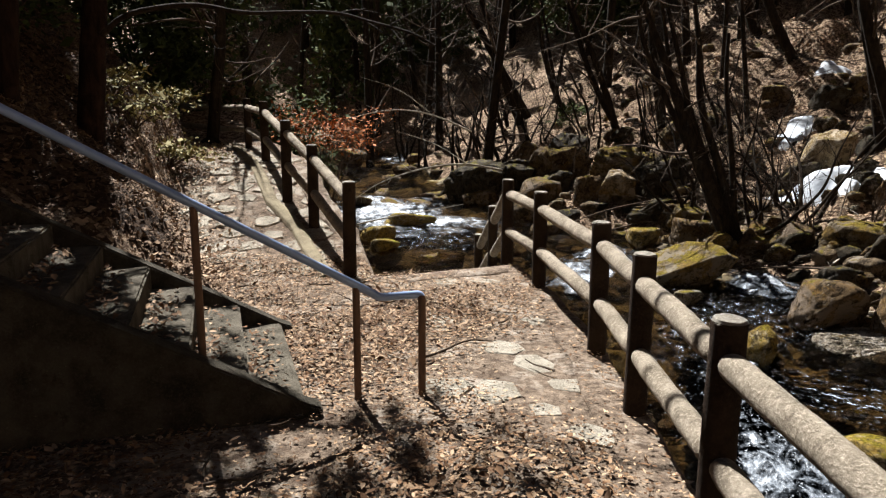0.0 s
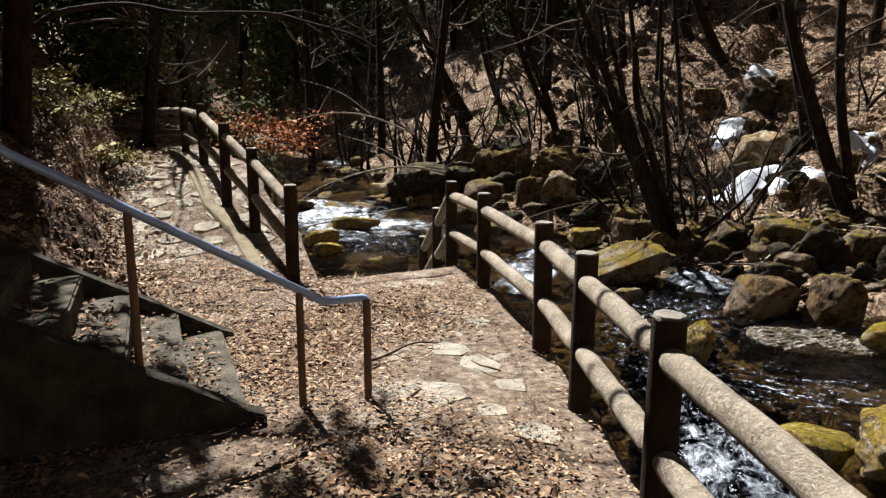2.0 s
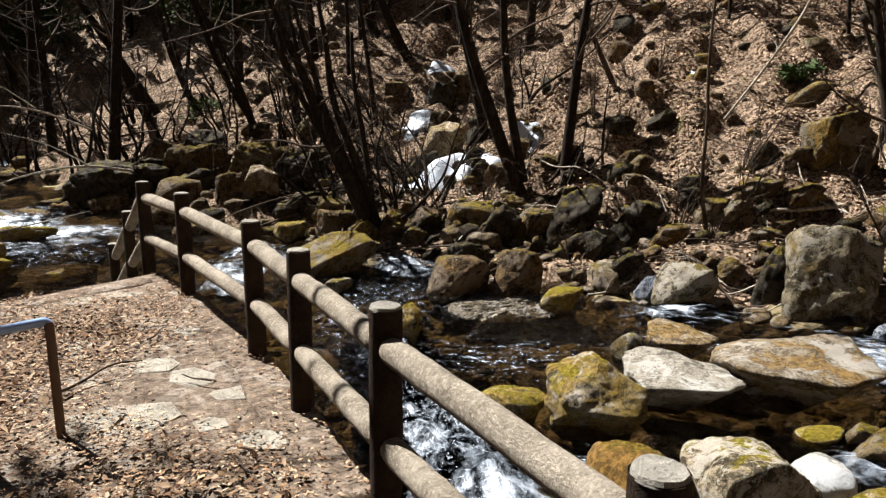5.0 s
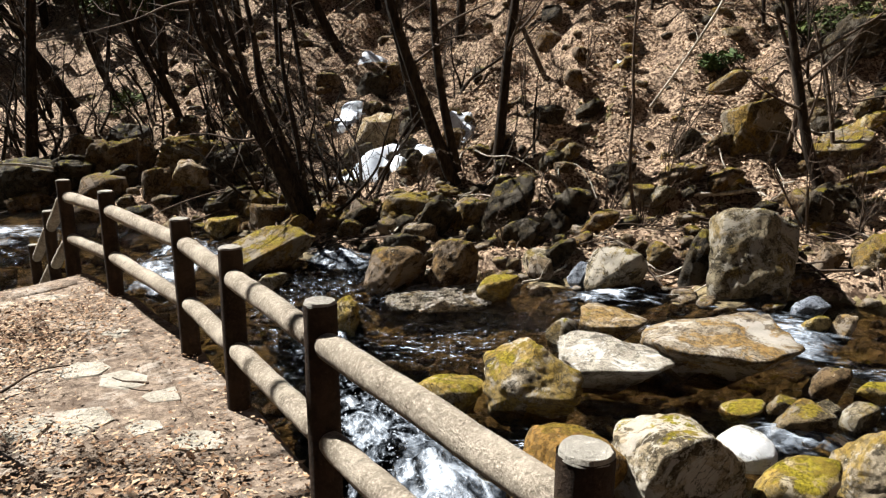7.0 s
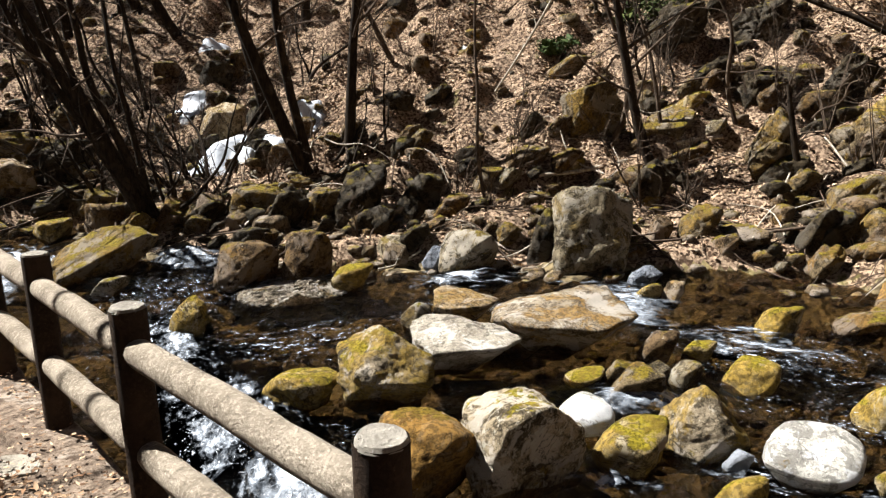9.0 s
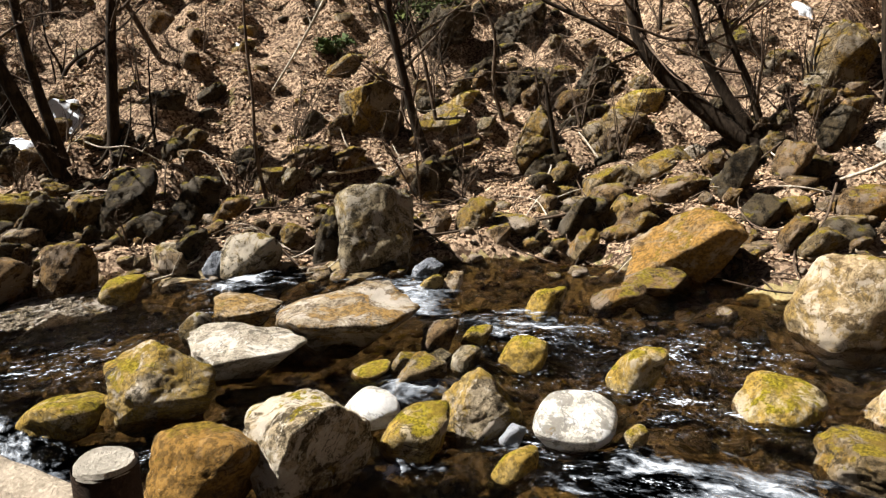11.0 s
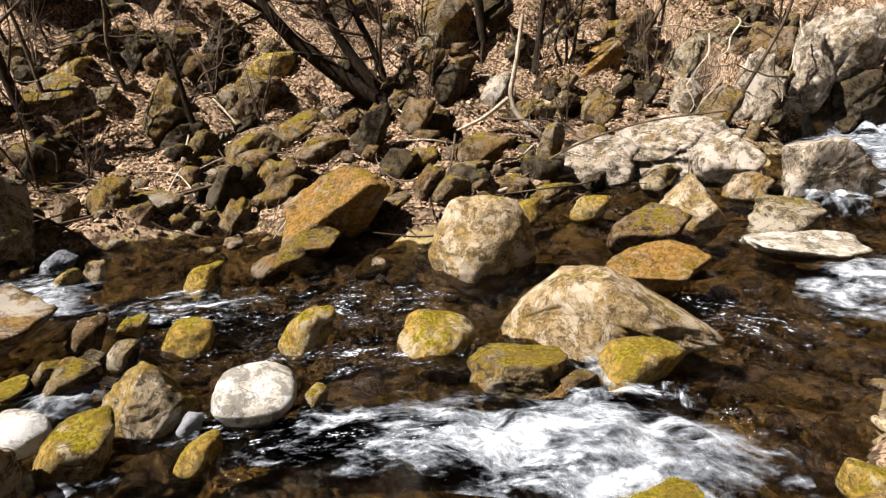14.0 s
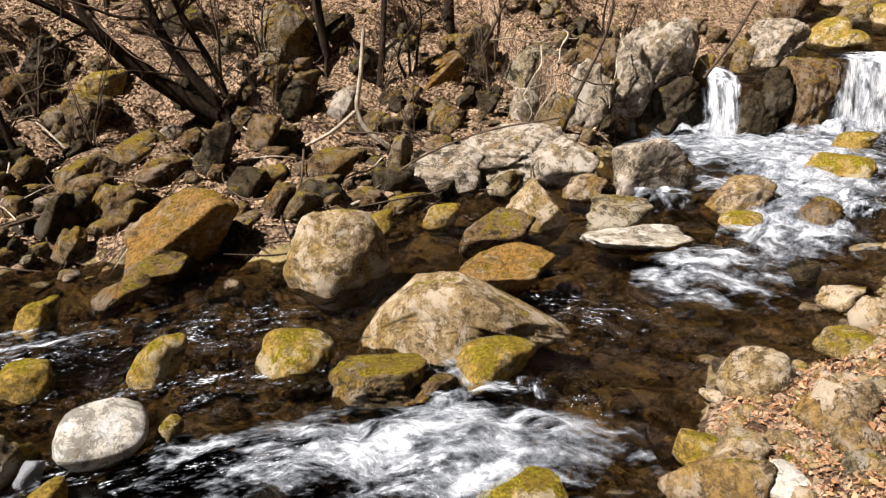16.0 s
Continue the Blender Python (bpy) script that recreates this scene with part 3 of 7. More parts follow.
fence([(-0.94, 7.15, 0.02, 0.95), (-1.56, 8.65, 0.28, 1.23), (-2.04, 9.42, 0.50, 1.50), (-2.73, 11.17, 0.85, 1.75), (-3.62, 13.54, 0.91, 1.81), (-4.75, 15.1, 0.95, 1.80), (-6.1, 16.3, 1.0, 1.85)], "mock-log concrete fence climbing along the upper path")
steps_rail = tagged(new("handrail"), "mock-log concrete handrail leaning down beside the water steps", "handrail")
# handrail of the steps down to the water
log_post(0.64, 8.98, -0.75, 0.46, 0.06, 71, steps_rail)
log_post(0.52, 9.99, -1.35, -0.08, 0.06, 72, steps_rail)
log_rail((0.71, 7.97, 0.72), (0.65, 8.93, 0.28), 0.055, 73, steps_rail)
log_rail((0.71, 7.97, 0.28), (0.65, 8.93, -0.14), 0.055, 74, steps_rail)
log_rail((0.63, 9.03, 0.26), (0.53, 9.94, -0.24), 0.055, 75, steps_rail)
log_rail((0.63, 9.03, -0.16), (0.53, 9.94, -0.66), 0.055, 76, steps_rail)
down = new("stone_steps")
for i in range(6):
    ob = cube("step", (1.1, 0.42, 0.7), CONCRETE, 0.015, pose(0.28 - 0.05 * i, 8.10 + 0.4 * i, -0.62 - 0.19 * i, 0, 0, 8))
    part("step", ob, down)
tagged(down, "rough concrete steps leading down from the path to the water", "steps")

# pale kerb of the upper path, inside its fence
line = densify([(-1.10, 7.12), (-1.72, 8.62), (-2.2, 9.4), (-2.9, 11.15), (-3.80, 13.5)][::-1], 0.3)
kerb = ribbon("kerb", line, path_level(line[:, 0], line[:, 1]) + 0.012, path_level(line[:, 0], line[:, 1]) - 0.4, 0.13, 0.03, KERB)
tagged(kerb, "pale concrete kerb edging the upper path", "kerb", kind="structure")

# ---- stairs with a steel handrail on the left ----
S0, RUN, RISE = Vector((-0.73, 3.94, 0.0)), Vector((-0.953, -0.302, 0)), 0.558
ACROSS = Vector((-0.302, 0.953, 0))
WIDE = 1.46
frame_m = Matrix.Translation(S0) @ Matrix(((RUN.x, ACROSS.x, 0, 0), (RUN.y, ACROSS.y, 0, 0), (0, 0, 1, 0), (0, 0, 0, 1)))


def prism(name, outline, y0, y1, material, bevel=0.012):
    """An outline in the stair's side view (along, up), pushed across the stair from y0 to y1."""
    bm = bmesh.new()
    a = [bm.verts.new((s, y0, z)) for s, z in outline]
    b = [bm.verts.new((s, y1, z)) for s, z in outline]
    bm.faces.new(a)
    bm.faces.new(b[::-1])
    for i in range(len(a)):
        j = (i + 1) % len(a)
        bm.faces.new((a[j], a[i], b[i], b[j]))
    bmesh.ops.recalc_face_normals(bm, faces=bm.faces)
    if bevel:
        bmesh.ops.bevel(bm, geom=bm.edges[:], offset=bevel, segments=2, affect="EDGES")
    bmesh.ops.transform(bm, matrix=frame_m, verts=bm.verts)
    bmesh.ops.recalc_face_normals(bm, faces=bm.faces)
    return from_bm(name, bm, material)


stairs = new("staircase")
for y in (-0.14, WIDE):
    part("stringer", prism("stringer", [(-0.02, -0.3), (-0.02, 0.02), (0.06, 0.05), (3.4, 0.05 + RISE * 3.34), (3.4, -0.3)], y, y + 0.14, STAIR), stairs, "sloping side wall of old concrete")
for i in range(10):
    s = 0.07 + 0.30 * i
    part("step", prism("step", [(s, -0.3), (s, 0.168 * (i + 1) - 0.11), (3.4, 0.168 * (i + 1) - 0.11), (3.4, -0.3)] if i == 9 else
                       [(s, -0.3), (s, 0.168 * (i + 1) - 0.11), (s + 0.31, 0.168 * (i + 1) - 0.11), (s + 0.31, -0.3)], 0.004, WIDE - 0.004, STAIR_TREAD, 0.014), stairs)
tagged(stairs, "shaded concrete staircase littered with dry leaves", "stairs")

rail = new("handrail")


def on_rail(s, z):
    p = Vector((-0.36, 4.12, 0)) + RUN * s
    return (p.x, p.y, z)


R = 0.024
ob = tube("rail_bar", [(*on_rail(4.2, 0.58 + 0.585 * 4.2), R), (*on_rail(2.0, 0.58 + 0.585 * 2.0), R), (*on_rail(0.03, 0.60), R)], RAIL_SKY, 14)
part("rail_bar", ob, rail, "long sloping bar tinted blue-grey with painted sky reflection")
ob = tube("rail_end", [(*on_rail(0.05, 0.605), R), (*on_rail(0.0, 0.585), R), (-0.30, 4.14, 0.585, R), (-0.16, 4.19, 0.585, R), (-0.135, 4.194, 0.583, R), (-0.124, 4.188, 0.568, R)], RAIL_SKY, 14)
part("rail_end", ob, rail, "level end bar tinted blue-grey with painted sky reflection")
ob = tube("baluster", [(-0.124, 4.188, 0.572, R), (-0.12, 4.17, 0.54, R), (-0.12, 4.16, 0.4, R), (-0.12, 4.15, -0.1, R)], RUST, 14)
part("baluster", ob, rail, "rusty brown steel post")
for s, z0 in ((0.15, -0.1), (1.02, 0.30), (2.3, 1.1), (3.6, 1.8)):
    x, y, z = on_rail(s, 0.58 + 0.585 * s)
    part("baluster", tube("baluster", [(x, y, z0, R * 0.92), (x, y, z - 0.01, R * 0.92)], RUST, 12), rail, "rusty brown steel post")
tagged(rail, "steel stair handrail, rusty below, its top tinted with painted sky reflection", "handrail")


# ---- boulders ----
def ball(n):
    bm = bmesh.new()
    bmesh.ops.create_icosphere(bm, subdivisions=n, radius=1)
    v = np.array([q.co for q in bm.verts])
    f = np.array([[q.index for q in g.verts] for g in bm.faces])
    bm.free()
    return v, f


BALLS = {n: ball(n) for n in (1, 2, 3, 4, 5)}


def stone_shape(n, seed, cuts=11, rough=0.12, sharp=20.0, worn=False, block=0.0, under=0.8):
    """A unit stone: a ball cut by planes of more or less rounded edges, with lumps and pits."""
    v, f = BALLS[n]
    rng = np.random.default_rng(seed)
    r = np.full(len(v), 1.15) if not block else 1.02 / (np.abs(v) ** block).sum(1) ** (1 / block)
    normals = rng.standard_normal((cuts, 3)) * (1, 1, 0.8)
    normals /= np.linalg.norm(normals, axis=1)[:, None]
    total = np.exp(-sharp * r)
    for q in normals:
        d = v @ q
        reach = np.where(d > 0.12, rng.uniform(0.62, 1.0) / np.maximum(d, 0.12), 9)
        total = total + np.exp(-sharp * reach)
    r = -np.log(total) / sharp
    o = Vector(rng.uniform(-50, 50, 3))
    lump = np.array([noise.fractal(Vector(q) * 1.7 + o, 0.9, 2.1, 5 if n > 3 else 4) for q in v])
    r = r * (1 + rough * lump)
    if not worn and n > 2:
        ledge = np.array([noise.fractal(Vector((q[0] * 1.2, q[1] * 1.2, q[2] * 4.5)) + o, 0.7, 2.3, 4) for q in v])
        pit = np.array([noise.fractal(Vector(q) * 5.5 + o, 0.8, 2.2, 3) for q in v])
        r = r * (1 + 0.07 * np.round(ledge * 3) / 3 + 0.035 * pit)
    p = v * r[:, None]
    low = np.clip((0.1 if worn else 0.22) - p[:, 2], 0, 1)
    p[:, :2] *= (1 - (0.5 if worn else under) * low)[:, None]
    if not worn:
        p[:, 1] += 0.36 * under * low * (under > 0.5)
        p[:, 0] -= 0.27 * under * low * (under > 0.5)
    lo, hi = p.min(0), p.max(0)
    return (p - (lo + hi) / 2) / (hi - lo) * 2, f


def hewn(n, seed, facets, sharp=24.0, rough=0.10, ledges=0.075):
    """A unit stone split along the given faces (azimuth, elevation, distance), then lumped, ledged and pitted."""
    v, f = BALLS[n]
    ledges = ledges * min(1.0, sharp / 22)
    total = np.full(len(v), math.exp(-sharp * 1.2))
    for az, el, dist in facets:
        a, e = radians(az), radians(el)
        d = v @ np.array((cos(e) * cos(a), cos(e) * sin(a), sin(e)))
        total = total + np.exp(-sharp * np.where(d > 0.05, dist / np.maximum(d, 0.05), 9))
    r = -np.log(total) / sharp
    o = Vector(np.random.default_rng(seed).uniform(-50, 50, 3))
    lump = np.array([noise.fractal(Vector(q) * 1.8 + o, 0.9, 2.1, 5) for q in v])
    r = r * (1 + rough * lump)
    if n > 2:
        ledge = np.array([noise.fractal(Vector((q[0] * 1.4, q[1] * 1.4, q[2] * 4.0)) + o, 0.7, 2.3, 4) for q in v])
        pit = np.array([noise.fractal(Vector(q) * 6.0 + o, 0.8, 2.2, 4) for q in v])
        r = r * (1 + ledges * np.round(ledge * 3) / 3 + 0.5 * ledges * pit)
    p = v * r[:, None]
    lo, hi = p.min(0), p.max(0)
    return (p - (lo + hi) / 2) / (hi - lo) * 2, f


def broken_faces(seed, yaw=0.0, tops=3, sides=7, tilt=30.0):
    """Faces of a stone that lies with its flatter side up and hangs over on the side away from the sun, to shade it."""
    rng = np.random.default_rng(seed + 4000)
    out = []
    for k in range(sides):
        az = k * 360 / sides + rng.normal(0, 17)
        out.append((az, 3 - tilt * cos(radians(az + 68.3 + yaw)) + rng.normal(0, 10), rng.uniform(0.62, 0.95)))
    for _ in range(tops):
        out.append((rng.uniform(0, 360), rng.uniform(48, 86), rng.uniform(0.55, 0.85)))
    return out


def crag_shape(n, seed, facets):
    """A fractured block: flat faces, sharp edges and deep upright cracks."""
    v, f = hewn(n, seed, facets, 70.0, 0.07, 0.09)
    rng = np.random.default_rng(seed)
    o = Vector(rng.uniform(-50, 50, 3))
    wob = np.array([noise.fractal(Vector(q) * 1.9 + o, 0.9, 2.1, 4) for q in v])
    depth = 0.02 * wob
    for _ in range(3):
        a, c = rng.uniform(0, pi), rng.uniform(-0.6, 0.6)
        s = v[:, 0] * cos(a) + v[:, 1] * sin(a) + 0.5 * rng.normal() * v[:, 2] - c + 0.07 * wob
        depth = depth - 0.10 * np.exp(-(s / 0.022) ** 2) + 0.06 * np.sign(s)
    for _ in range(2):
        s = v[:, 2] - rng.uniform(-0.4, 0.6) + 0.3 * rng.normal() * v[:, 0] + 0.06 * wob
        depth = depth - 0.05 * np.exp(-(s / 0.02) ** 2) + 0.03 * np.sign(s)
    return v * (1 + depth)[:, None], f


def boulder(label, material, x, y, z, w, d, h, yaw, seed, fine=3, ridge=None, crag=False, facets=None):
    """A boulder w wide and d deep, standing h above z and sunk below it; ridge: where it peaks, the height of its two ends."""
    sink = 0.35 * h + 0.05
    worn = material in (WHITE, MOSSY)
    fine = 5 if facets or w > 0.8 and fine == 4 else max(fine, 4 if w > 0.45 else 3)
    faces = facets or broken_faces(seed, yaw)
    if crag:
        v, f = crag_shape(5, seed, faces)
    elif material is WHITE:
        v, f = stone_shape(fine, seed, 5, 0.06, 7.0, True, 2.7)
    elif worn and not facets:
        v, f = hewn(fine, seed, broken_faces(seed, yaw, 4, 7, 14.0), 6.0, 0.10, 0.03)
    elif ridge:
        v, f = hewn(5, seed, broken_faces(seed, yaw, 2, 8, 6.0), 9.0, 0.10, 0.06)
    else:
        v, f = hewn(fine, seed, faces, 9.0 if facets in (DOME, ROUNDED) else 22.0 if facets else 20.0 + seed % 20, 0.09, 0.045 if facets else 0.075)
    # lean the top away from the sun, which deepens the shaded side
    a = radians(-yaw)
    v[:, :2] += (0.0 if facets else 0.2) * v[:, 2:] * (0.37 * cos(a) + 0.93 * sin(a), 0.37 * sin(a) - 0.93 * cos(a))
    v -= (v.max(0) + v.min(0)) / 2
    v /= np.abs(v).max(0)
    if ridge:
        v[:, 2] = (v[:, 2] + 1) * np.interp(v[:, 0], (-1, ridge[0] - ridge[3], ridge[0] + ridge[3], 1), (ridge[1], 1, 1, ridge[2])) - 1
        v[:, 2] += 1 - v[:, 2].max()
    v = v * (w / 2, d / 2, (h + sink) / 2) + (0, 0, (h - sink) / 2)
    ob = sheet("boulder", v, f, material)
    ob.matrix_world = pose(x, y, z, 0, 0, yaw)
    return tagged(ob, label, "boulder", "boulders of the stream")


# faces of the boulders whose shape tells: azimuth 0 is across the stream's view to the right, -90 towards the path
FLAT_SLAB = [(-70, 76, 0.36), (165, 64, 0.50), (-90, -40, 0.36), (-30, -38, 0.50), (-150, -26, 0.62), (180, 8, 0.9), (90, -10, 0.8), (15, 12, 0.92)]
SHELF = [(-95, 72, 0.40), (10, 72, 0.5), (-80, -44, 0.36), (-20, -40, 0.55), (-145, -15, 0.8), (180, -5, 0.9), (90, -5, 0.85)]
BLUNT = [(205, 52, 0.70), (25, 46, 0.80), (-86, 38, 0.70), (-92, -36, 0.66), (0, -14, 0.88), (180, -4, 0.88), (90, 0, 0.9), (-140, 10, 0.8)]
HALF_LIT = [(222, 12, 0.62), (175, 74, 0.78), (-58, -10, 0.17), (0, 6, 0.92), (180, -10, 0.86), (90, 5, 0.9), (30, 48, 0.86)]
PEAKED = [(192, 34, 0.60), (5, 33, 0.72), (-88, 32, 0.66), (-40, -15, 0.85), (90, 20, 0.8), (180, -10, 0.95)]
TILTED = [(210, 48, 0.44), (-8, -26, 0.66), (-66, -24, 0.42), (180, 0, 0.95), (90, 0, 0.85), (40, 20, 0.9)]
BLOCK = [(-97, 16, 0.66), (180, -4, 0.82), (-5, -8, 0.80), (80, 66, 0.85), (-70, -30, 0.8), (-150, 12, 0.84), (90, 0, 0.85), (-40, 30, 0.85)]
DOME = [(90, 78, 0.85), (180, 12, 0.84), (-118, 24, 0.76), (-5, -10, 0.8), (-52, -26, 0.55), (-150, 35, 0.82), (20, 42, 0.88), (90, 0, 0.9)]
WEDGE = [(-100, 60, 0.50), (170, 45, 0.75), (-15, -22, 0.66), (-85, -34, 0.56), (180, 10, 0.9), (90, 0, 0.85)]
ROUNDED = [(90, 62, 0.85), (180, 20, 0.82), (-112, 28, 0.80), (0, 18, 0.84), (-60, 6, 0.86), (-150, -12, 0.94), (-35, -28, 0.86), (40, 50, 0.9)]
SLOPING = [(-100, 58, 0.50), (170, 40, 0.80), (-5, 0, 0.86), (-88, 6, 0.80), (180, 5, 0.90), (90, 0, 0.85), (-40, 40, 0.75)]
OVERHUNG = [(208, 50, 0.62), (185, 8, 0.82), (-10, -30, 0.66), (-62, -34, 0.50), (90, 0, 0.85), (100, 68, 0.8), (-120, 20, 0.72)]
CUBED = [(100, 84, 0.62), (-88, -6, 0.70), (205, 22, 0.78), (-5, -16, 0.82), (90, 0, 0.85), (-45, 2, 0.86)]


boulder("wide flat boulder with an ochre-stained pale top in the stream", SLAB, 6.35, 4.47, -1.25, 1.64, 1.15, 0.59, -53, 101, 4, facets=FLAT_SLAB)
boulder("flat pale grey slab of broken rock in the stream", PALE, 5.27, 4.91, -1.25, 1.19, 0.79, 0.47, -45, 102, 4, facets=SHELF)
boulder("ochre-brown rock dusted with dry leaves in the stream", OCHRE, 6.29, 5.89, -1.25, 0.83, 0.56, 0.40, -45, 103, 3, facets=SHELF)
boulder("grey rounded boulder with faint lichen in the stream", GREY, 5.76, 6.24, -1.26, 0.39, 0.32, 0.32, -41, 104, 3)
boulder("grey boulder stained with olive-brown moss in the stream", PATCHED, 4.23, 4.99, -1.25, 0.94, 0.81, 0.64, -38, 105, 4, facets=BLUNT)
boulder("rock capped with bright yellow-green moss in the stream", MOSSY, 3.61, 5.51, -1.25, 0.76, 0.58, 0.28, -31, 106, 4)
boulder("boulder covered by rusty orange growth in the stream", ORANGE, 3.38, 3.56, -1.25, 0.84, 0.71, 0.58, -40, 107, 4, facets=DOME)
boulder("tall boulder blotched with cream-white lichen in the stream", LICHEN, 3.98, 3.06, -1.26, 0.96, 0.81, 0.70, -49, 108, 4, facets=HALF_LIT)
boulder("smooth bleached white boulder in the stream", WHITE, 4.96, 3.23, -1.25, 0.55, 0.57, 0.26, -54, 109, 3)
boulder("rock capped with bright yellow-green moss in the stream", MOSSY, 4.71, 2.60, -1.25, 0.58, 0.50, 0.38, -58, 110, 4)
boulder("tall boulder blotched with cream-white lichen in the stream", PATCHED, 5.34, 2.32, -1.26, 0.74, 0.57, 0.53, -64, 111, 4, facets=PEAKED)
boulder("smooth bleached white boulder in the stream", WHITE, 5.47, 1.52, -1.25, 0.68, 0.61, 0.38, -72, 112, 4)
boulder("small bluish grey angular stone in the stream", BLUE, 5.23, 1.97, -1.25, 0.23, 0.19, 0.18, -67, 113, 3)
boulder("rock capped with bright yellow-green moss in the stream", MOSSY, 4.77, 1.75, -1.26, 0.37, 0.30, 0.23, -67, 114, 3)
boulder("rock capped with bright yellow-green moss in the stream", MOSSY, 6.75, 2.53, -1.25, 0.53, 0.44, 0.30, -67, 115, 3)
boulder("rock capped with bright yellow-green moss in the stream", MOSSY, 5.58, 1.06, -1.26, 0.25, 0.21, 0.19, -77, 116, 3)
boulder("rock capped with bright yellow-green moss in the stream", MOSSY, 6.75, 1.34, -1.25, 0.59, 0.40, 0.39, -77, 117, 3)
boulder("brown weathered boulder in the stream", BROWN, 6.70, 3.49, -1.25, 0.42, 0.35, 0.37, -60, 118, 3)
boulder("rock capped with bright yellow-green moss in the stream", MOSSY, 7.05, 3.20, -1.26, 0.36, 0.30, 0.22, -64, 119, 3)
boulder("grey rounded boulder with faint lichen in the stream", GREY, 6.42, 3.03, -1.25, 0.34, 0.28, 0.22, -63, 120, 3)
boulder("grey boulder stained with olive-brown moss in the stream", OLIVE, 6.06, 3.55, -1.26, 0.30, 0.25, 0.21, -57, 121, 3)
boulder("grey boulder stained with olive-brown moss in the stream", OLIVE, 5.74, 3.16, -1.25, 0.52, 0.43, 0.32, -59, 122, 3)
boulder("rock capped with bright yellow-green moss in the stream", MOSSY, 5.86, 3.83, -1.26, 0.42, 0.35, 0.11, -54, 123, 3)
boulder("grey rounded boulder with faint lichen in the stream", GREY, 6.34, 3.30, -1.25, 0.31, 0.26, 0.16, -60, 124, 3)
boulder("rock capped with bright yellow-green moss in the stream", MOSSY, 6.74, 0.08, -1.25, 0.78, 0.60, 0.31, -88, 125, 4)
boulder("grey boulder stained with olive-brown moss in the stream", OLIVE, 5.96, -0.64, -1.25, 0.88, 0.59, 0.31, -95, 126, 4, facets=CUBED)
boulder("brown weathered boulder in the stream", BROWN, 5.83, -1.06, -1.25, 0.55, 0.45, 0.18, -99, 127, 3)
boulder("large tan boulder speckled with pale lichen in the stream", SAND, 6.95, -1.63, -1.25, 2.24, 1.15, 0.74, -103, 128, 4, ridge=(-0.22, 0.52, 0.36, 0.20))
boulder("rock capped with bright yellow-green moss in the stream", MOSSY, 6.04, -1.73, -1.25, 0.77, 0.59, 0.32, -105, 129, 4)
boulder("boulder covered by rusty orange growth in the stream", ORANGE, 8.41, -2.48, -1.25, 1.29, 0.75, 0.51, -106, 130, 4, facets=WEDGE)
boulder("boulder covered by rusty orange growth on the stony bank", ORANGE, 10.67, 1.66, -1.25, 1.61, 1.08, 1.04, -80, 131, 4, facets=TILTED)
boulder("large tan boulder speckled with pale lichen in the stream", SAND, 9.34, -0.47, -1.26, 1.45, 1.10, 0.98, -92, 132, 4, facets=ROUNDED)
boulder("brown weathered boulder in the stream", BROWN, 9.96, 1.92, -1.25, 0.90, 0.74, 0.33, -78, 133, 3, facets=WEDGE)
boulder("brown weathered boulder in the stream", BROWN, 8.98, 2.14, -1.25, 0.71, 0.58, 0.34, -75, 134, 3)
boulder("rock capped with bright yellow-green moss in the stream", MOSSY, 8.42, 2.91, -1.25, 0.52, 0.43, 0.35, -69, 135, 3)
boulder("rock capped with bright yellow-green moss in the stream", MOSSY, 8.62, 4.71, -1.25, 0.37, 0.31, 0.24, -60, 136, 3)
boulder("ochre-brown rock dusted with dry leaves in the stream", OCHRE, 8.76, 4.42, -1.25, 0.30, 0.25, 0.27, -62, 137, 3)
boulder("small bluish grey angular stone in the stream", BLUE, 9.31, 5.16, -1.25, 0.50, 0.42, 0.21, -60, 138, 3)
boulder("grey rounded boulder with faint lichen on the stony bank", GREY, 9.47, 6.22, -1.25, 1.26, 0.97, 1.33, -55, 139, 4, facets=BLOCK)
boulder("boulder with a little moss, dark with damp and painted shade, on the stony bank", DARK, 9.22, 6.97, -1.23, 0.54, 0.45, 0.87, -51, 140, 3)
boulder("grey rounded boulder with faint lichen on the stony bank", GREY, 8.15, 7.64, -1.25, 0.98, 0.81, 0.64, -45, 141, 3, facets=DOME)
boulder("grey rounded boulder with faint lichen on the stony bank", GREY, 7.68, 9.00, -1.29, 0.73, 0.60, 0.44, -39, 142, 3)
boulder("brown weathered boulder in the stream", BROWN, 6.05, 9.01, -1.25, 0.79, 0.65, 0.79, -34, 143, 3, facets=DOME)
boulder("brown weathered boulder in the stream", BROWN, 5.34, 9.58, -1.25, 1.00, 0.82, 0.66, -29, 144, 3, facets=DOME)
boulder("rock capped with bright yellow-green moss in the stream", MOSSY, 6.31, 8.23, -1.25, 0.64, 0.53, 0.33, -38, 145, 3)
boulder("grey boulder stained with olive-brown moss in the stream", OLIVE, 4.11, 11.87, -1.25, 1.65, 0.96, 0.73, -19, 146, 4, facets=TILTED)
boulder("rock capped with bright yellow-green moss in the stream", MOSSY, 3.67, 8.02, -1.25, 0.46, 0.38, 0.47, -25, 147, 3)
boulder("grey rounded boulder with faint lichen in the stream", GREY, 3.68, 10.60, -1.25, 0.57, 0.47, 0.26, -19, 148, 3)
boulder("small bluish grey angular stone on the stony bank", BLUE, 7.97, 8.17, -1.25, 0.49, 0.41, 0.32, -44, 149, 3)
boulder("rock capped with bright yellow-green moss in the stream", MOSSY, -0.82, 17.58, -1.24, 1.35, 0.92, 0.38, 3, 150, 3)
boulder("rock capped with bright yellow-green moss in the stream", MOSSY, -1.42, 15.74, -1.25, 0.81, 0.67, 0.37, 5, 151, 3)
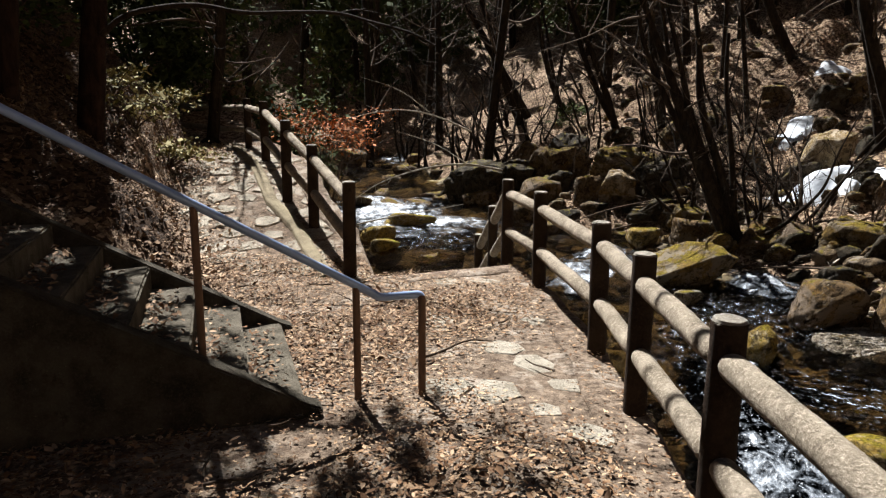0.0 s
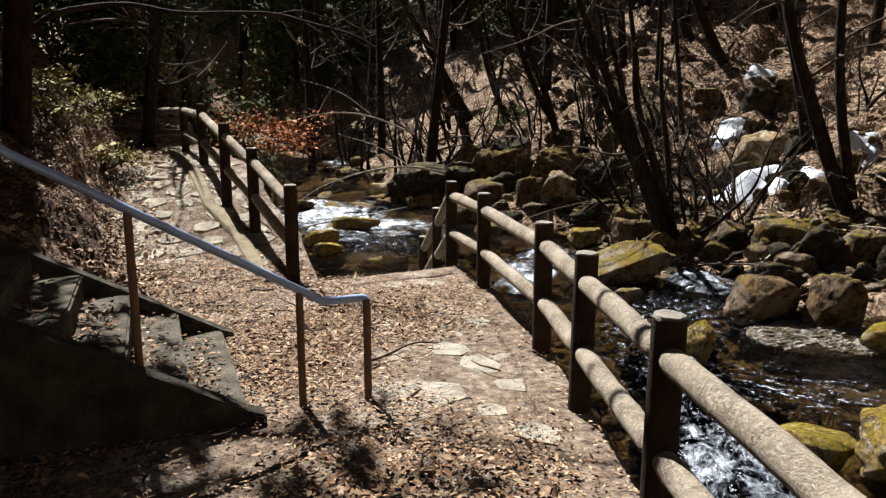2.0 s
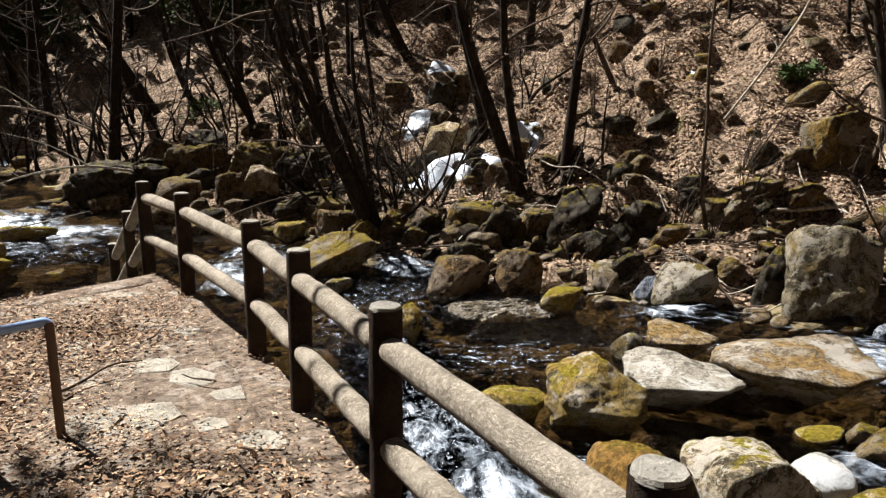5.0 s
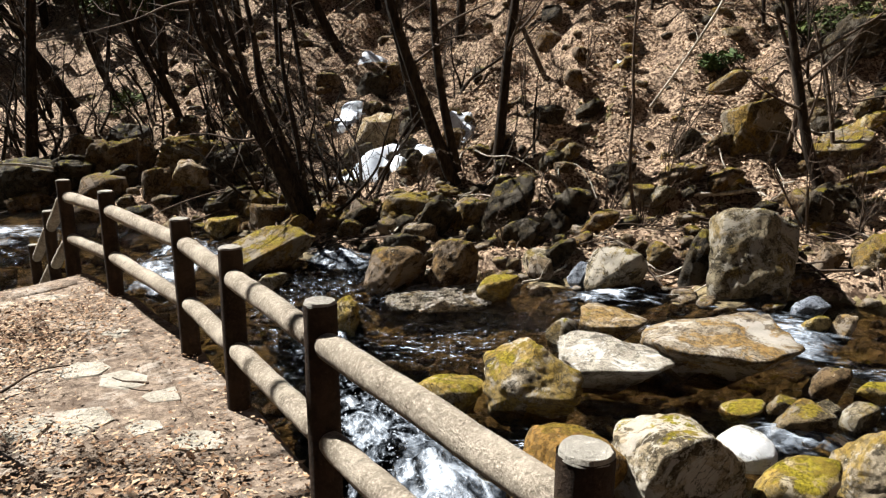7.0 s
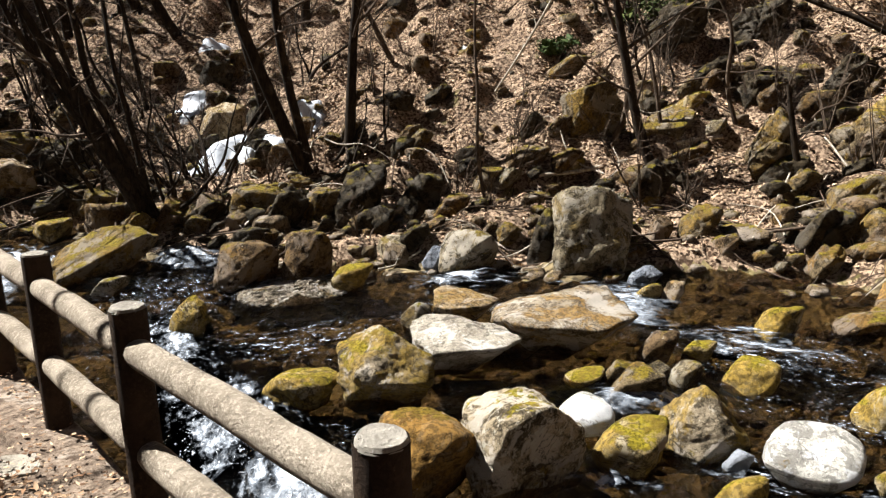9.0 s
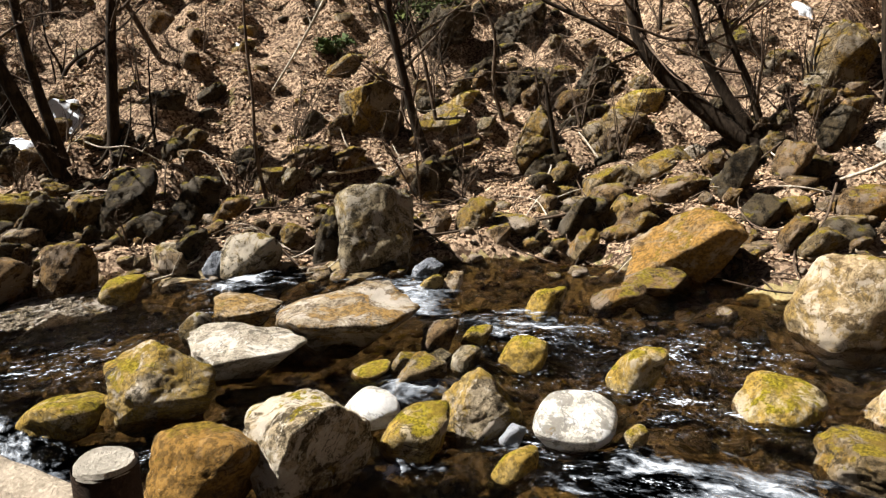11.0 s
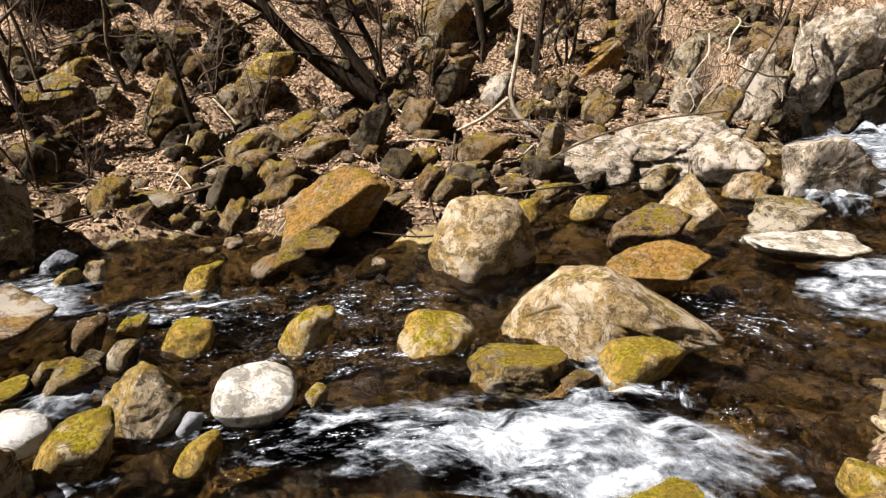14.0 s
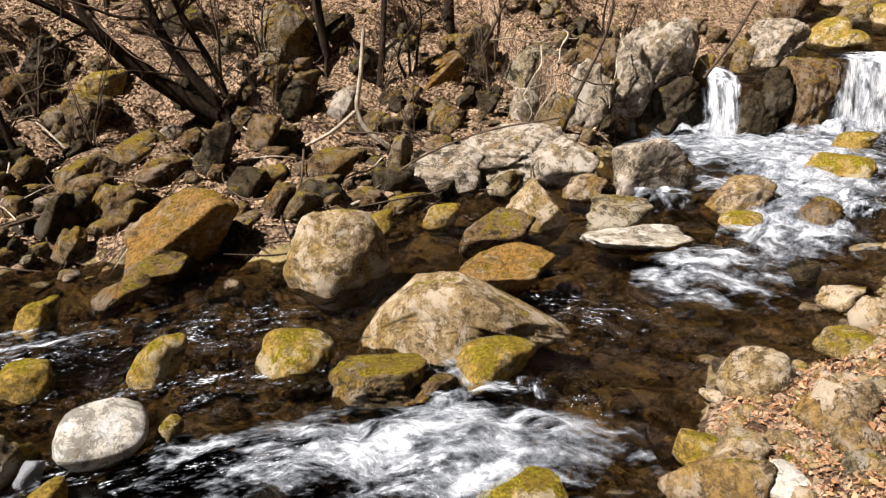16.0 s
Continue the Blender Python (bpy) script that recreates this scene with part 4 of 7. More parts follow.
boulder("rock capped with bright yellow-green moss in the stream", MOSSY, -1.19, 14.69, -1.25, 0.63, 0.52, 0.26, 5, 152, 3)
boulder("brown weathered boulder in the stream", BROWN, -2.41, 19.85, -1.11, 0.94, 0.79, 0.37, 7, 153, 3)
boulder("boulder with a little moss, dark with damp and painted shade, on the stony bank", DARK, 0.92, 21.20, -1.07, 2.17, 1.88, 1.22, -2, 154, 4)
boulder("boulder with a little moss, dark with damp and painted shade, on the stony bank", DARK, 3.13, 20.04, -0.69, 0.98, 0.82, 0.66, -9, 155, 3)
boulder("brown weathered boulder on the stony bank", BROWN, 3.69, 18.29, -0.87, 0.73, 0.61, 0.86, -11, 156, 3)
boulder("ochre-brown rock dusted with dry leaves on the stony bank", OCHRE, 4.37, 18.25, -0.79, 1.07, 0.89, 0.95, -13, 157, 3)
boulder("grey boulder stained with olive-brown moss on the stony bank", OLIVE, 5.63, 16.34, -0.99, 1.22, 0.84, 0.54, -19, 158, 3)
boulder("brown weathered boulder on the stony bank", BROWN, 5.33, 15.07, -1.28, 0.99, 0.82, 0.67, -19, 159, 3)
boulder("rock capped with bright yellow-green moss in the stream", MOSSY, 4.37, 15.46, -1.25, 0.74, 0.62, 0.39, -16, 160, 3)
boulder("brown weathered boulder on the stony bank", BROWN, 2.74, 23.28, -0.27, 1.04, 0.87, 0.87, -7, 161, 3)
boulder("boulder with a little moss, dark with damp and painted shade, on the stony bank", DARK, 3.82, 22.49, -0.19, 1.41, 1.17, 1.09, -10, 162, 3)
boulder("brown weathered boulder on the stony bank", BROWN, -4.19, 23.31, -0.93, 1.29, 1.07, 0.58, 10, 163, 3)
boulder("brown weathered boulder on the stony bank", BROWN, -3.72, 29.05, -0.61, 1.37, 1.14, 0.63, 7, 164, 3)
boulder("massive light grey cracked rock on the stony bank", STONE, 12.90, -2.60, -0.80, 1.5, 1.0, 0.72, -102, 165, 3, facets=SLOPING)
boulder("massive light grey cracked rock on the stony bank", STONE, 13.31, -3.95, -0.80, 2.7, 1.7, 0.98, -106, 166, 4, facets=SLOPING, crag=True)
boulder("massive light grey cracked rock on the stony bank", STONE, 12.34, -4.70, -0.78, 1.2, 0.85, 0.80, -110, 167, 3, facets=BLUNT)
boulder("massive light grey cracked rock on the stony bank", STONE, 15.42, -6.31, -0.27, 1.20, 0.82, 1.57, -112, 168, 3, crag=True)
boulder("grey rounded boulder with faint lichen on the stony bank", GREY, 12.16, -3.56, -0.88, 0.69, 0.58, 0.44, -106, 169, 3)
boulder("ochre-brown rock dusted with dry leaves on the stony bank", OCHRE, 11.51, -4.75, -0.85, 0.76, 0.63, 0.37, -112, 170, 3)
boulder("grey boulder stained with olive-brown moss on the stony bank", OLIVE, 11.97, -1.63, -1.04, 0.95, 0.56, 0.34, -97, 171, 3)
boulder("rock capped with bright yellow-green moss on the stony bank", MOSSY, 10.81, -2.15, -1.00, 0.61, 0.36, 0.33, -101, 172, 3)
boulder("rock capped with bright yellow-green moss on the stony bank", MOSSY, 10.80, -1.18, -1.01, 0.43, 0.36, 0.31, -95, 173, 3)
boulder("boulder with a little moss, dark with damp and painted shade, on the stony bank", DARK, 12.25, 0.82, -0.58, 0.66, 0.55, 0.42, -85, 174, 3)
boulder("boulder with a little moss, dark with damp and painted shade, on the stony bank", DARK, 12.97, 1.33, -0.41, 0.69, 0.41, 0.93, -83, 175, 3)
boulder("massive light grey cracked rock on the stony bank", STONE, 11.28, -5.88, -0.79, 1.40, 0.95, 0.89, -117, 176, 4, facets=HALF_LIT)
boulder("large tan boulder speckled with pale lichen on the stony bank", SAND, 10.20, -3.45, -1.00, 1.03, 0.70, 0.73, -108, 177, 3, facets=PEAKED)
boulder("brown weathered boulder on the stony bank", BROWN, 9.46, -2.67, -1.09, 1.07, 0.62, 0.57, -105, 178, 4, facets=WEDGE)
boulder("grey rounded boulder with faint lichen in the stream", GREY, 9.98, -4.71, -1.00, 1.00, 0.82, 0.41, -115, 179, 3)
boulder("flat pale grey slab of broken rock in the stream", PALE, 8.81, -4.39, -1.02, 1.50, 0.87, 0.26, -116, 180, 4, facets=FLAT_SLAB)
boulder("ochre-brown rock dusted with dry leaves in the stream", OCHRE, 9.97, -6.61, -0.95, 1.12, 0.92, 0.57, -123, 181, 3)
boulder("rock capped with bright yellow-green moss in the stream", MOSSY, 9.45, -6.35, -1.00, 0.62, 0.52, 0.20, -124, 182, 3)
boulder("brown weathered boulder in the stream", BROWN, 9.09, -7.37, -0.97, 0.62, 0.52, 0.39, -129, 183, 3)
boulder("massive light grey cracked rock on the stony bank", STONE, 15.79, -7.17, -0.28, 1.76, 1.20, 1.84, -114, 184, 4, crag=True, facets=OVERHUNG)
boulder("massive light grey cracked rock on the stony bank", STONE, 15.95, -8.06, 0.08, 2.08, 1.41, 2.02, -117, 185, 4, crag=True, facets=OVERHUNG)
boulder("grey rounded boulder with faint lichen on the stony bank", GREY, 18.48, -6.17, 0.12, 1.90, 1.30, 1.54, -108, 186, 3)
boulder("tilted boulder under thick ochre moss above the outcrop", ORANGE, 16.61, -3.37, 0.63, 0.99, 0.68, 0.89, -101, 187, 3, facets=TILTED)
boulder("massive light grey cracked rock on the stony bank", STONE, 15.44, -4.88, -0.08, 0.71, 0.60, 0.80, -107, 188, 3)
boulder("dark brown boulder with mossy top on the stony bank", OLIVE, 14.35, -5.17, -0.21, 0.95, 0.79, 0.92, -109, 189, 3)
boulder("massive light grey cracked rock on the stony bank", STONE, 20.48, -14.31, 0.75, 1.99, 1.36, 1.40, -125, 190, 3, crag=True)
boulder("brown weathered boulder in the stream", BROWN, 15.67, -11.85, -0.24, 1.51, 0.89, 1.41, -127, 191, 3)
boulder("boulder with a little moss, dark with damp and painted shade, in the stream", DARK, 14.71, -9.81, -0.58, 0.69, 0.55, 1.11, -124, 192, 3)
boulder("rock capped with bright yellow-green moss in the stream", MOSSY, 10.96, -9.13, -0.73, 1.17, 0.80, 0.43, -130, 193, 3)
boulder("rock capped with bright yellow-green moss in the stream", MOSSY, 12.67, -10.84, -0.58, 0.88, 0.73, 0.38, -131, 194, 3)
boulder("rock capped with bright yellow-green moss in the stream", MOSSY, 15.43, -11.95, -0.58, 0.76, 0.64, 0.31, -128, 195, 3)
boulder("rock capped with bright yellow-green moss on the stony bank", MOSSY, 20.81, -16.89, 1.26, 1.65, 1.37, 0.59, -129, 196, 3)
boulder("tan boulder spotted with pale lichen on the stony bank", SAND, 4.97, -3.66, -1.12, 0.67, 0.52, 0.44, -126, 197, 4, facets=ROUNDED)
boulder("ochre-brown rock dusted with dry leaves on the stony bank", OCHRE, 4.16, -3.71, -0.94, 0.56, 0.33, 0.33, -132, 198, 4)
boulder("tan weathered boulder on the stony bank", SAND, 4.11, -2.96, -1.12, 0.40, 0.34, 0.20, -126, 199, 3)
boulder("rock capped with bright yellow-green moss on the stony bank", MOSSY, 4.39, -2.81, -1.22, 0.35, 0.29, 0.17, -122, 200, 3)
boulder("ochre-brown rock dusted with dry leaves on the stony bank", OCHRE, 3.82, -2.60, -1.15, 0.71, 0.41, 0.30, -124, 201, 4)
boulder("smooth bleached white boulder on the stony bank", WHITE, 3.65, -2.98, -1.01, 0.32, 0.35, 0.11, -129, 202, 3)
boulder("grey rounded boulder with faint lichen on the stony bank", GREY, 3.47, -3.32, -0.89, 0.26, 0.22, 0.17, -134, 203, 3)
boulder("large tan boulder speckled with pale lichen on the stony bank", SAND, 6.21, -5.79, -1.19, 0.41, 0.35, 0.27, -133, 204, 3)
boulder("large tan boulder speckled with pale lichen on the stony bank", SAND, 6.73, -5.84, -1.20, 0.50, 0.42, 0.22, -131, 205, 3)
boulder("rock capped with bright yellow-green moss on the stony bank", MOSSY, 5.59, -4.98, -1.10, 0.53, 0.44, 0.14, -132, 206, 3)
boulder("boulder with a little moss, dark with damp and painted shade, in the stream", DARK, 7.26, -5.76, -1.08, 0.38, 0.32, 0.23, -128, 207, 3)
boulder("rock capped with bright yellow-green moss in the stream", MOSSY, 4.24, -1.42, -1.26, 0.64, 0.51, 0.13, -107, 208, 4)
boulder("grey rounded boulder with faint lichen on the stony bank", GREY, 4.25, -4.19, -0.82, 0.29, 0.24, 0.14, -135, 209, 3)
boulder("large tan boulder speckled with pale lichen on the stony bank", SAND, 4.18, -3.67, -0.96, 0.32, 0.22, 0.32, -131, 210, 3)
boulder("ochre-brown rock dusted with dry leaves on the stony bank", OCHRE, 3.81, -3.61, -0.90, 0.34, 0.28, 0.19, -133, 211, 3)
boulder("rock capped with bright yellow-green moss on the stony bank", MOSSY, 15.90, 3.81, 0.81, 1.17, 0.80, 0.53, -76, 212, 3)
boulder("dark brown boulder with mossy top on the stony bank", OLIVE, 15.04, 3.98, 0.23, 1.26, 1.04, 0.72, -74, 213, 3)
boulder("grey boulder stained with olive-brown moss on the stony bank", OLIVE, 14.52, 5.52, 0.15, 0.64, 0.54, 0.88, -68, 214, 3)
boulder("boulder with a little moss, dark with damp and painted shade, on the stony bank", DARK, 13.76, 4.98, -0.41, 0.86, 0.72, 0.60, -69, 215, 3)
boulder("grey boulder stained with olive-brown moss on the stony bank", OLIVE, 13.22, 3.65, -0.57, 0.81, 0.68, 0.63, -74, 216, 3)
boulder("grey boulder stained with olive-brown moss on the stony bank", OLIVE, 13.87, 2.88, -0.20, 0.91, 0.76, 0.49, -77, 217, 3)
boulder("brown weathered boulder on the stony bank", BROWN, 13.00, 2.29, -0.44, 0.92, 0.76, 0.37, -79, 218, 3)
boulder("dark brown boulder with mossy top on the stony bank", OLIVE, 12.18, 2.97, -0.87, 0.63, 0.53, 0.55, -75, 219, 3)
boulder("boulder with a little moss, dark with damp and painted shade, on the stony bank", DARK, 11.85, 3.64, -0.96, 0.73, 0.60, 0.64, -72, 220, 3)
boulder("brown weathered boulder on the stony bank", BROWN, 11.37, 3.43, -1.17, 0.51, 0.42, 0.37, -72, 221, 3)
boulder("brown weathered boulder on the stony bank", BROWN, 12.89, 4.68, -0.78, 0.51, 0.43, 0.51, -69, 222, 3)
boulder("dark brown boulder with mossy top on the stony bank", OLIVE, 15.38, 0.40, 0.80, 0.73, 0.61, 0.60, -88, 223, 3)
boulder("boulder with a little moss, dark with damp and painted shade, on the stony bank", DARK, 15.06, -0.02, 0.37, 0.73, 0.61, 0.73, -89, 224, 3)
boulder("massive light grey cracked rock on the stony bank", STONE, 15.15, -0.93, 0.15, 0.76, 0.64, 0.76, -93, 225, 3)
boulder("dark brown boulder with mossy top on the stony bank", OLIVE, 17.43, 0.25, 1.58, 1.01, 0.84, 1.09, -89, 226, 3)
boulder("brown weathered boulder on the stony bank", BROWN, 12.40, -0.55, -0.52, 1.11, 0.54, 0.57, -92, 227, 3)
boulder("grey boulder stained with olive-brown moss on the stony bank", OLIVE, 12.99, -1.81, -0.60, 0.51, 0.43, 0.76, -97, 228, 3)
boulder("dark brown boulder with mossy top on the stony bank", OLIVE, 14.98, -3.02, -0.05, 0.73, 0.61, 0.68, -101, 229, 3)
boulder("boulder with a little moss, dark with damp and painted shade, on the stony bank", DARK, 15.85, -4.06, 0.08, 0.80, 0.67, 0.58, -104, 230, 3)
boulder("dark brown boulder with mossy top on the stony bank", OLIVE, 11.91, -0.23, -0.69, 0.74, 0.62, 0.36, -90, 231, 3)
boulder("brown weathered boulder on the stony bank", BROWN, 11.99, -0.98, -0.80, 0.76, 0.63, 0.22, -94, 232, 3)
boulder("dark brown boulder with mossy top on the stony bank", OLIVE, 13.12, 8.71, 0.39, 1.40, 0.95, 1.21, -55, 233, 3, facets=HALF_LIT)
boulder("brown weathered boulder on the stony bank", BROWN, 11.55, 9.38, -0.17, 0.83, 0.69, 0.49, -50, 234, 3)
boulder("dark brown boulder with mossy top on the stony bank", OLIVE, 14.04, 7.56, 0.23, 1.29, 1.06, 0.82, -61, 235, 3, facets=WEDGE)
boulder("grey boulder stained with olive-brown moss on the stony bank", OLIVE, 14.33, 5.53, -0.01, 0.87, 0.72, 0.98, -68, 236, 3)
boulder("rock capped with bright yellow-green moss on the stony bank", MOSSY, 14.88, 7.44, 0.79, 0.82, 0.68, 0.53, -63, 237, 3)
boulder("boulder with a little moss, dark with damp and painted shade, on the stony bank", DARK, 16.13, 6.42, 0.85, 1.5, 1.2, 1.0, -67, 238, 4, crag=True)
boulder("dark brown boulder with mossy top on the stony bank", OLIVE, 14.92, 3.92, 0.17, 1.21, 1.00, 0.82, -74, 239, 3)
boulder("boulder with a little moss, dark with damp and painted shade, on the stony bank", DARK, 11.00, 12.93, 0.90, 0.72, 0.60, 0.51, -39, 240, 3)
boulder("boulder with a little moss, dark with damp and painted shade, on the stony bank", DARK, 13.88, 4.92, -0.33, 0.64, 0.53, 0.58, -70, 241, 3)
boulder("boulder with a little moss, dark with damp and painted shade, on the stony bank", DARK, 8.24, 10.50, -0.88, 1.07, 0.88, 1.11, -37, 242, 3)
boulder("boulder with a little moss, dark with damp and painted shade, on the stony bank", DARK, 9.34, 10.01, -0.74, 0.92, 0.76, 0.72, -42, 243, 3)
boulder("brown weathered boulder on the stony bank", BROWN, 9.16, 8.99, -0.73, 0.68, 0.57, 0.43, -44, 244, 3)
boulder("brown weathered boulder on the stony bank", BROWN, 8.49, 8.89, -0.98, 0.60, 0.50, 0.38, -42, 245, 3)
boulder("boulder with a little moss, dark with damp and painted shade, on the stony bank", DARK, 7.98, 9.72, -0.95, 0.69, 0.58, 0.51, -38, 246, 3)
boulder("grey boulder stained with olive-brown moss on the stony bank", OLIVE, 7.69, 11.11, -0.74, 0.81, 0.68, 0.46, -33, 247, 3)
boulder("dark brown boulder with mossy top on the stony bank", OLIVE, 17.14, -0.00, 1.40, 1.19, 0.98, 1.18, -89, 248, 3)
boulder("brown weathered boulder on the stony bank", BROWN, 15.37, 0.47, 0.88, 0.46, 0.39, 0.56, -88, 249, 3)
boulder("dark brown boulder with mossy top on the stony bank", BROWN, 15.38, -0.15, 0.48, 0.82, 0.68, 0.76, -90, 250, 3)
boulder("grey boulder stained with olive-brown moss on the stony bank", OLIVE, 14.58, 2.65, -0.13, 0.77, 0.64, 0.45, -79, 251, 3)
boulder("grey boulder stained with olive-brown moss on the stony bank", OLIVE, 13.29, 3.35, -0.47, 0.68, 0.57, 0.53, -75, 252, 3)
boulder("brown weathered boulder on the stony bank", BROWN, 13.06, 2.08, -0.34, 0.78, 0.65, 0.34, -80, 253, 3)
boulder("dark brown boulder with mossy top on the stony bank", BROWN, 12.11, 2.80, -0.92, 0.62, 0.52, 0.62, -76, 254, 3)
boulder("boulder with a little moss, dark with damp and painted shade, on the stony bank", DARK, 11.93, 3.48, -0.95, 0.63, 0.53, 0.63, -73, 255, 3)
boulder("dark brown boulder with mossy top on the stony bank", OLIVE, 11.32, 3.37, -1.20, 0.51, 0.43, 0.42, -72, 256, 3)
boulder("brown weathered boulder on the stony bank", BROWN, 10.91, 4.77, -1.12, 0.52, 0.44, 0.38, -65, 257, 3)
boulder("brown weathered boulder on the stony bank", BROWN, 10.73, 5.75, -1.00, 0.44, 0.37, 0.45, -61, 258, 3)
boulder("grey boulder stained with olive-brown moss on the stony bank", OLIVE, 11.62, 6.52, -0.61, 0.53, 0.44, 0.28, -60, 259, 3)
boulder("rock capped with bright yellow-green moss on the stony bank", MOSSY, 12.08, 8.51, -0.15, 0.57, 0.48, 0.26, -54, 260, 3)
boulder("boulder with a little moss, dark with damp and painted shade, on the stony bank", DARK, 10.82, 10.15, -0.14, 0.68, 0.57, 0.52, -46, 261, 3)
boulder("massive light grey cracked rock on the stony bank", STONE, 14.69, 2.35, -0.08, 0.55, 0.46, 0.41, -80, 262, 3)
boulder("grey boulder stained with olive-brown moss on the stony bank", OLIVE, 6.92, 11.96, -0.87, 0.99, 0.82, 0.70, -30, 263, 3)
boulder("grey boulder stained with olive-brown moss on the stony bank", OLIVE, 7.74, 10.92, -0.74, 0.75, 0.62, 0.52, -35, 264, 3)
boulder("brown weathered boulder on the stony bank", BROWN, 11.69, 9.27, -0.13, 0.89, 0.74, 0.47, -52, 265, 3)
boulder("boulder with a little moss, dark with damp and painted shade, on the stony bank", DARK, 10.71, 10.10, -0.22, 0.68, 0.57, 0.41, -47, 266, 3)
boulder("dark brown boulder with mossy top on the stony bank", OLIVE, 10.76, 9.54, -0.54, 0.66, 0.55, 0.51, -49, 267, 3)
boulder("brown weathered boulder on the stony bank", BROWN, 8.16, 9.81, -0.90, 0.51, 0.43, 0.42, -40, 268, 3)
boulder("boulder with a little moss, dark with damp and painted shade, on the stony bank", DARK, 6.40, 12.95, -0.96, 0.80, 0.67, 0.49, -26, 269, 3)
boulder("grey boulder stained with olive-brown moss on the stony bank", OLIVE, 7.11, 12.46, -0.80, 0.97, 0.80, 0.58, -30, 270, 3)
boulder("brown weathered boulder on the stony bank", BROWN, 6.46, 12.93, -0.94, 0.63, 0.53, 0.59, -27, 271, 3)
boulder("large tan boulder speckled with pale lichen on the stony bank", SAND, 8.98, 17.00, 0.12, 1.26, 1.04, 1.09, -28, 272, 3)
boulder("boulder with a little moss, dark with damp and painted shade, on the stony bank", DARK, 8.39, 16.97, -0.16, 0.86, 0.72, 0.62, -26, 273, 3)
boulder("brown weathered boulder on the stony bank", BROWN, 11.23, 19.56, 1.86, 1.18, 0.98, 0.89, -30, 274, 3)
boulder("boulder with a little moss, dark with damp and painted shade, on the stony bank", DARK, 10.34, 19.64, 1.56, 1.06, 0.89, 0.74, -28, 275, 3)
boulder("brown weathered boulder on the stony bank", BROWN, 7.50, 12.01, -0.70, 0.77, 0.64, 0.38, -32, 276, 3)
boulder("boulder with a little moss, dark with damp and painted shade, on the stony bank", DARK, 11.22, 12.71, 0.89, 0.76, 0.63, 0.54, -42, 277, 3)
boulder("grey boulder stained with olive-brown moss on the stony bank", OLIVE, 14.83, 10.62, 1.64, 1.07, 0.89, 0.54, -55, 278, 3)
boulder("brown weathered boulder on the stony bank", BROWN, 13.99, 7.01, -0.02, 0.94, 0.78, 0.38, -64, 279, 3)
boulder("rock capped with bright yellow-green moss on the stony bank", MOSSY, 21.24, -16.69, 1.37, 1.35, 1.13, 0.79, -128, 280, 3)
boulder("grey boulder stained with olive-brown moss on the stony bank", OLIVE, 22.33, -19.01, 1.96, 2.09, 1.73, 0.88, -130, 281, 3)
boulder("brown weathered boulder on the stony bank", BROWN, 24.02, -17.56, 2.18, 1.60, 1.33, 1.09, -126, 282, 3)
boulder("rock capped with bright yellow-green moss on the stony bank", MOSSY, 21.42, -19.41, 1.82, 1.84, 1.53, 0.72, -132, 283, 3)
boulder("ochre-brown rock dusted with dry leaves on the stony bank", OCHRE, 24.17, -19.56, 2.53, 1.83, 1.52, 1.02, -129, 284, 3)
boulder("boulder with a little moss, dark with damp and painted shade, in the stream", DARK, 15.61, -10.81, -0.55, 1.21, 0.95, 1.54, -125, 285, 3, crag=True)
boulder("grey boulder stained with olive-brown moss on the stony bank", OLIVE, 19.59, -12.69, 0.62, 0.66, 0.55, 0.93, -123, 286, 3)
boulder("rock capped with bright yellow-green moss on the stony bank", MOSSY, 15.72, -9.26, 0.62, 0.48, 0.41, 0.68, -120, 287, 3)
boulder("brown weathered boulder in the stream", BROWN, 15.28, -11.70, -0.58, 1.07, 0.84, 1.40, -127, 288, 3, crag=True)
# dark block added where the crag's overhang lies in black shade
boulder("boulder with a little moss, dark with damp and painted shade, on the stony bank", DARK, 15.80, -8.34, -0.40, 1.85, 1.26, 1.27, -118, 289, 4, crag=True)


for x, y, z, w, d, h, yaw, seed in ((2.05, 21.0, -0.95, 1.5, 1.2, 1.15, -6, 301), (3.3, 20.7, -0.75, 1.8, 1.2, 1.35, -9, 302), (4.7, 19.9, -0.55, 1.5, 1.1, 1.2, -13, 303), (5.75, 18.6, -0.5, 1.3, 1.0, 1.0, -17, 304), (6.05, 13.55, -1.2, 0.9, 0.7, 0.75, -24, 305), (5.35, 13.75, -1.25, 0.8, 0.7, 0.6, -21, 306)):
    boulder("dark jagged boulder with mossy crest at the foot of the slope", (OLIVE, DARK, BROWN)[seed % 3], x, y, z, w, d, h, yaw, seed, 4, crag=True)


# dark rocks added to stand for the shade in hollows of the slope
for x, y, w, h, yaw, seed in ((16.7, 8.9, 1.5, 1.05, -62, 311), (17.9, 7.4, 1.4, 1.1, -67, 312), (17.6, 9.6, 1.2, 0.8, -61, 313), (16.4, 4.8, 1.1, 0.8, -74, 314), (17.8, 2.4, 1.3, 0.9, -82, 315)):
    boulder("dark jagged rock added for a black hollow of the upper slope", DARK, x, y, level_at(x, y) - 0.05, w, 0.8 * w, h, yaw, seed, 4, crag=True)


# angular rocks standing out of the leafy slope
slope_kinds = []
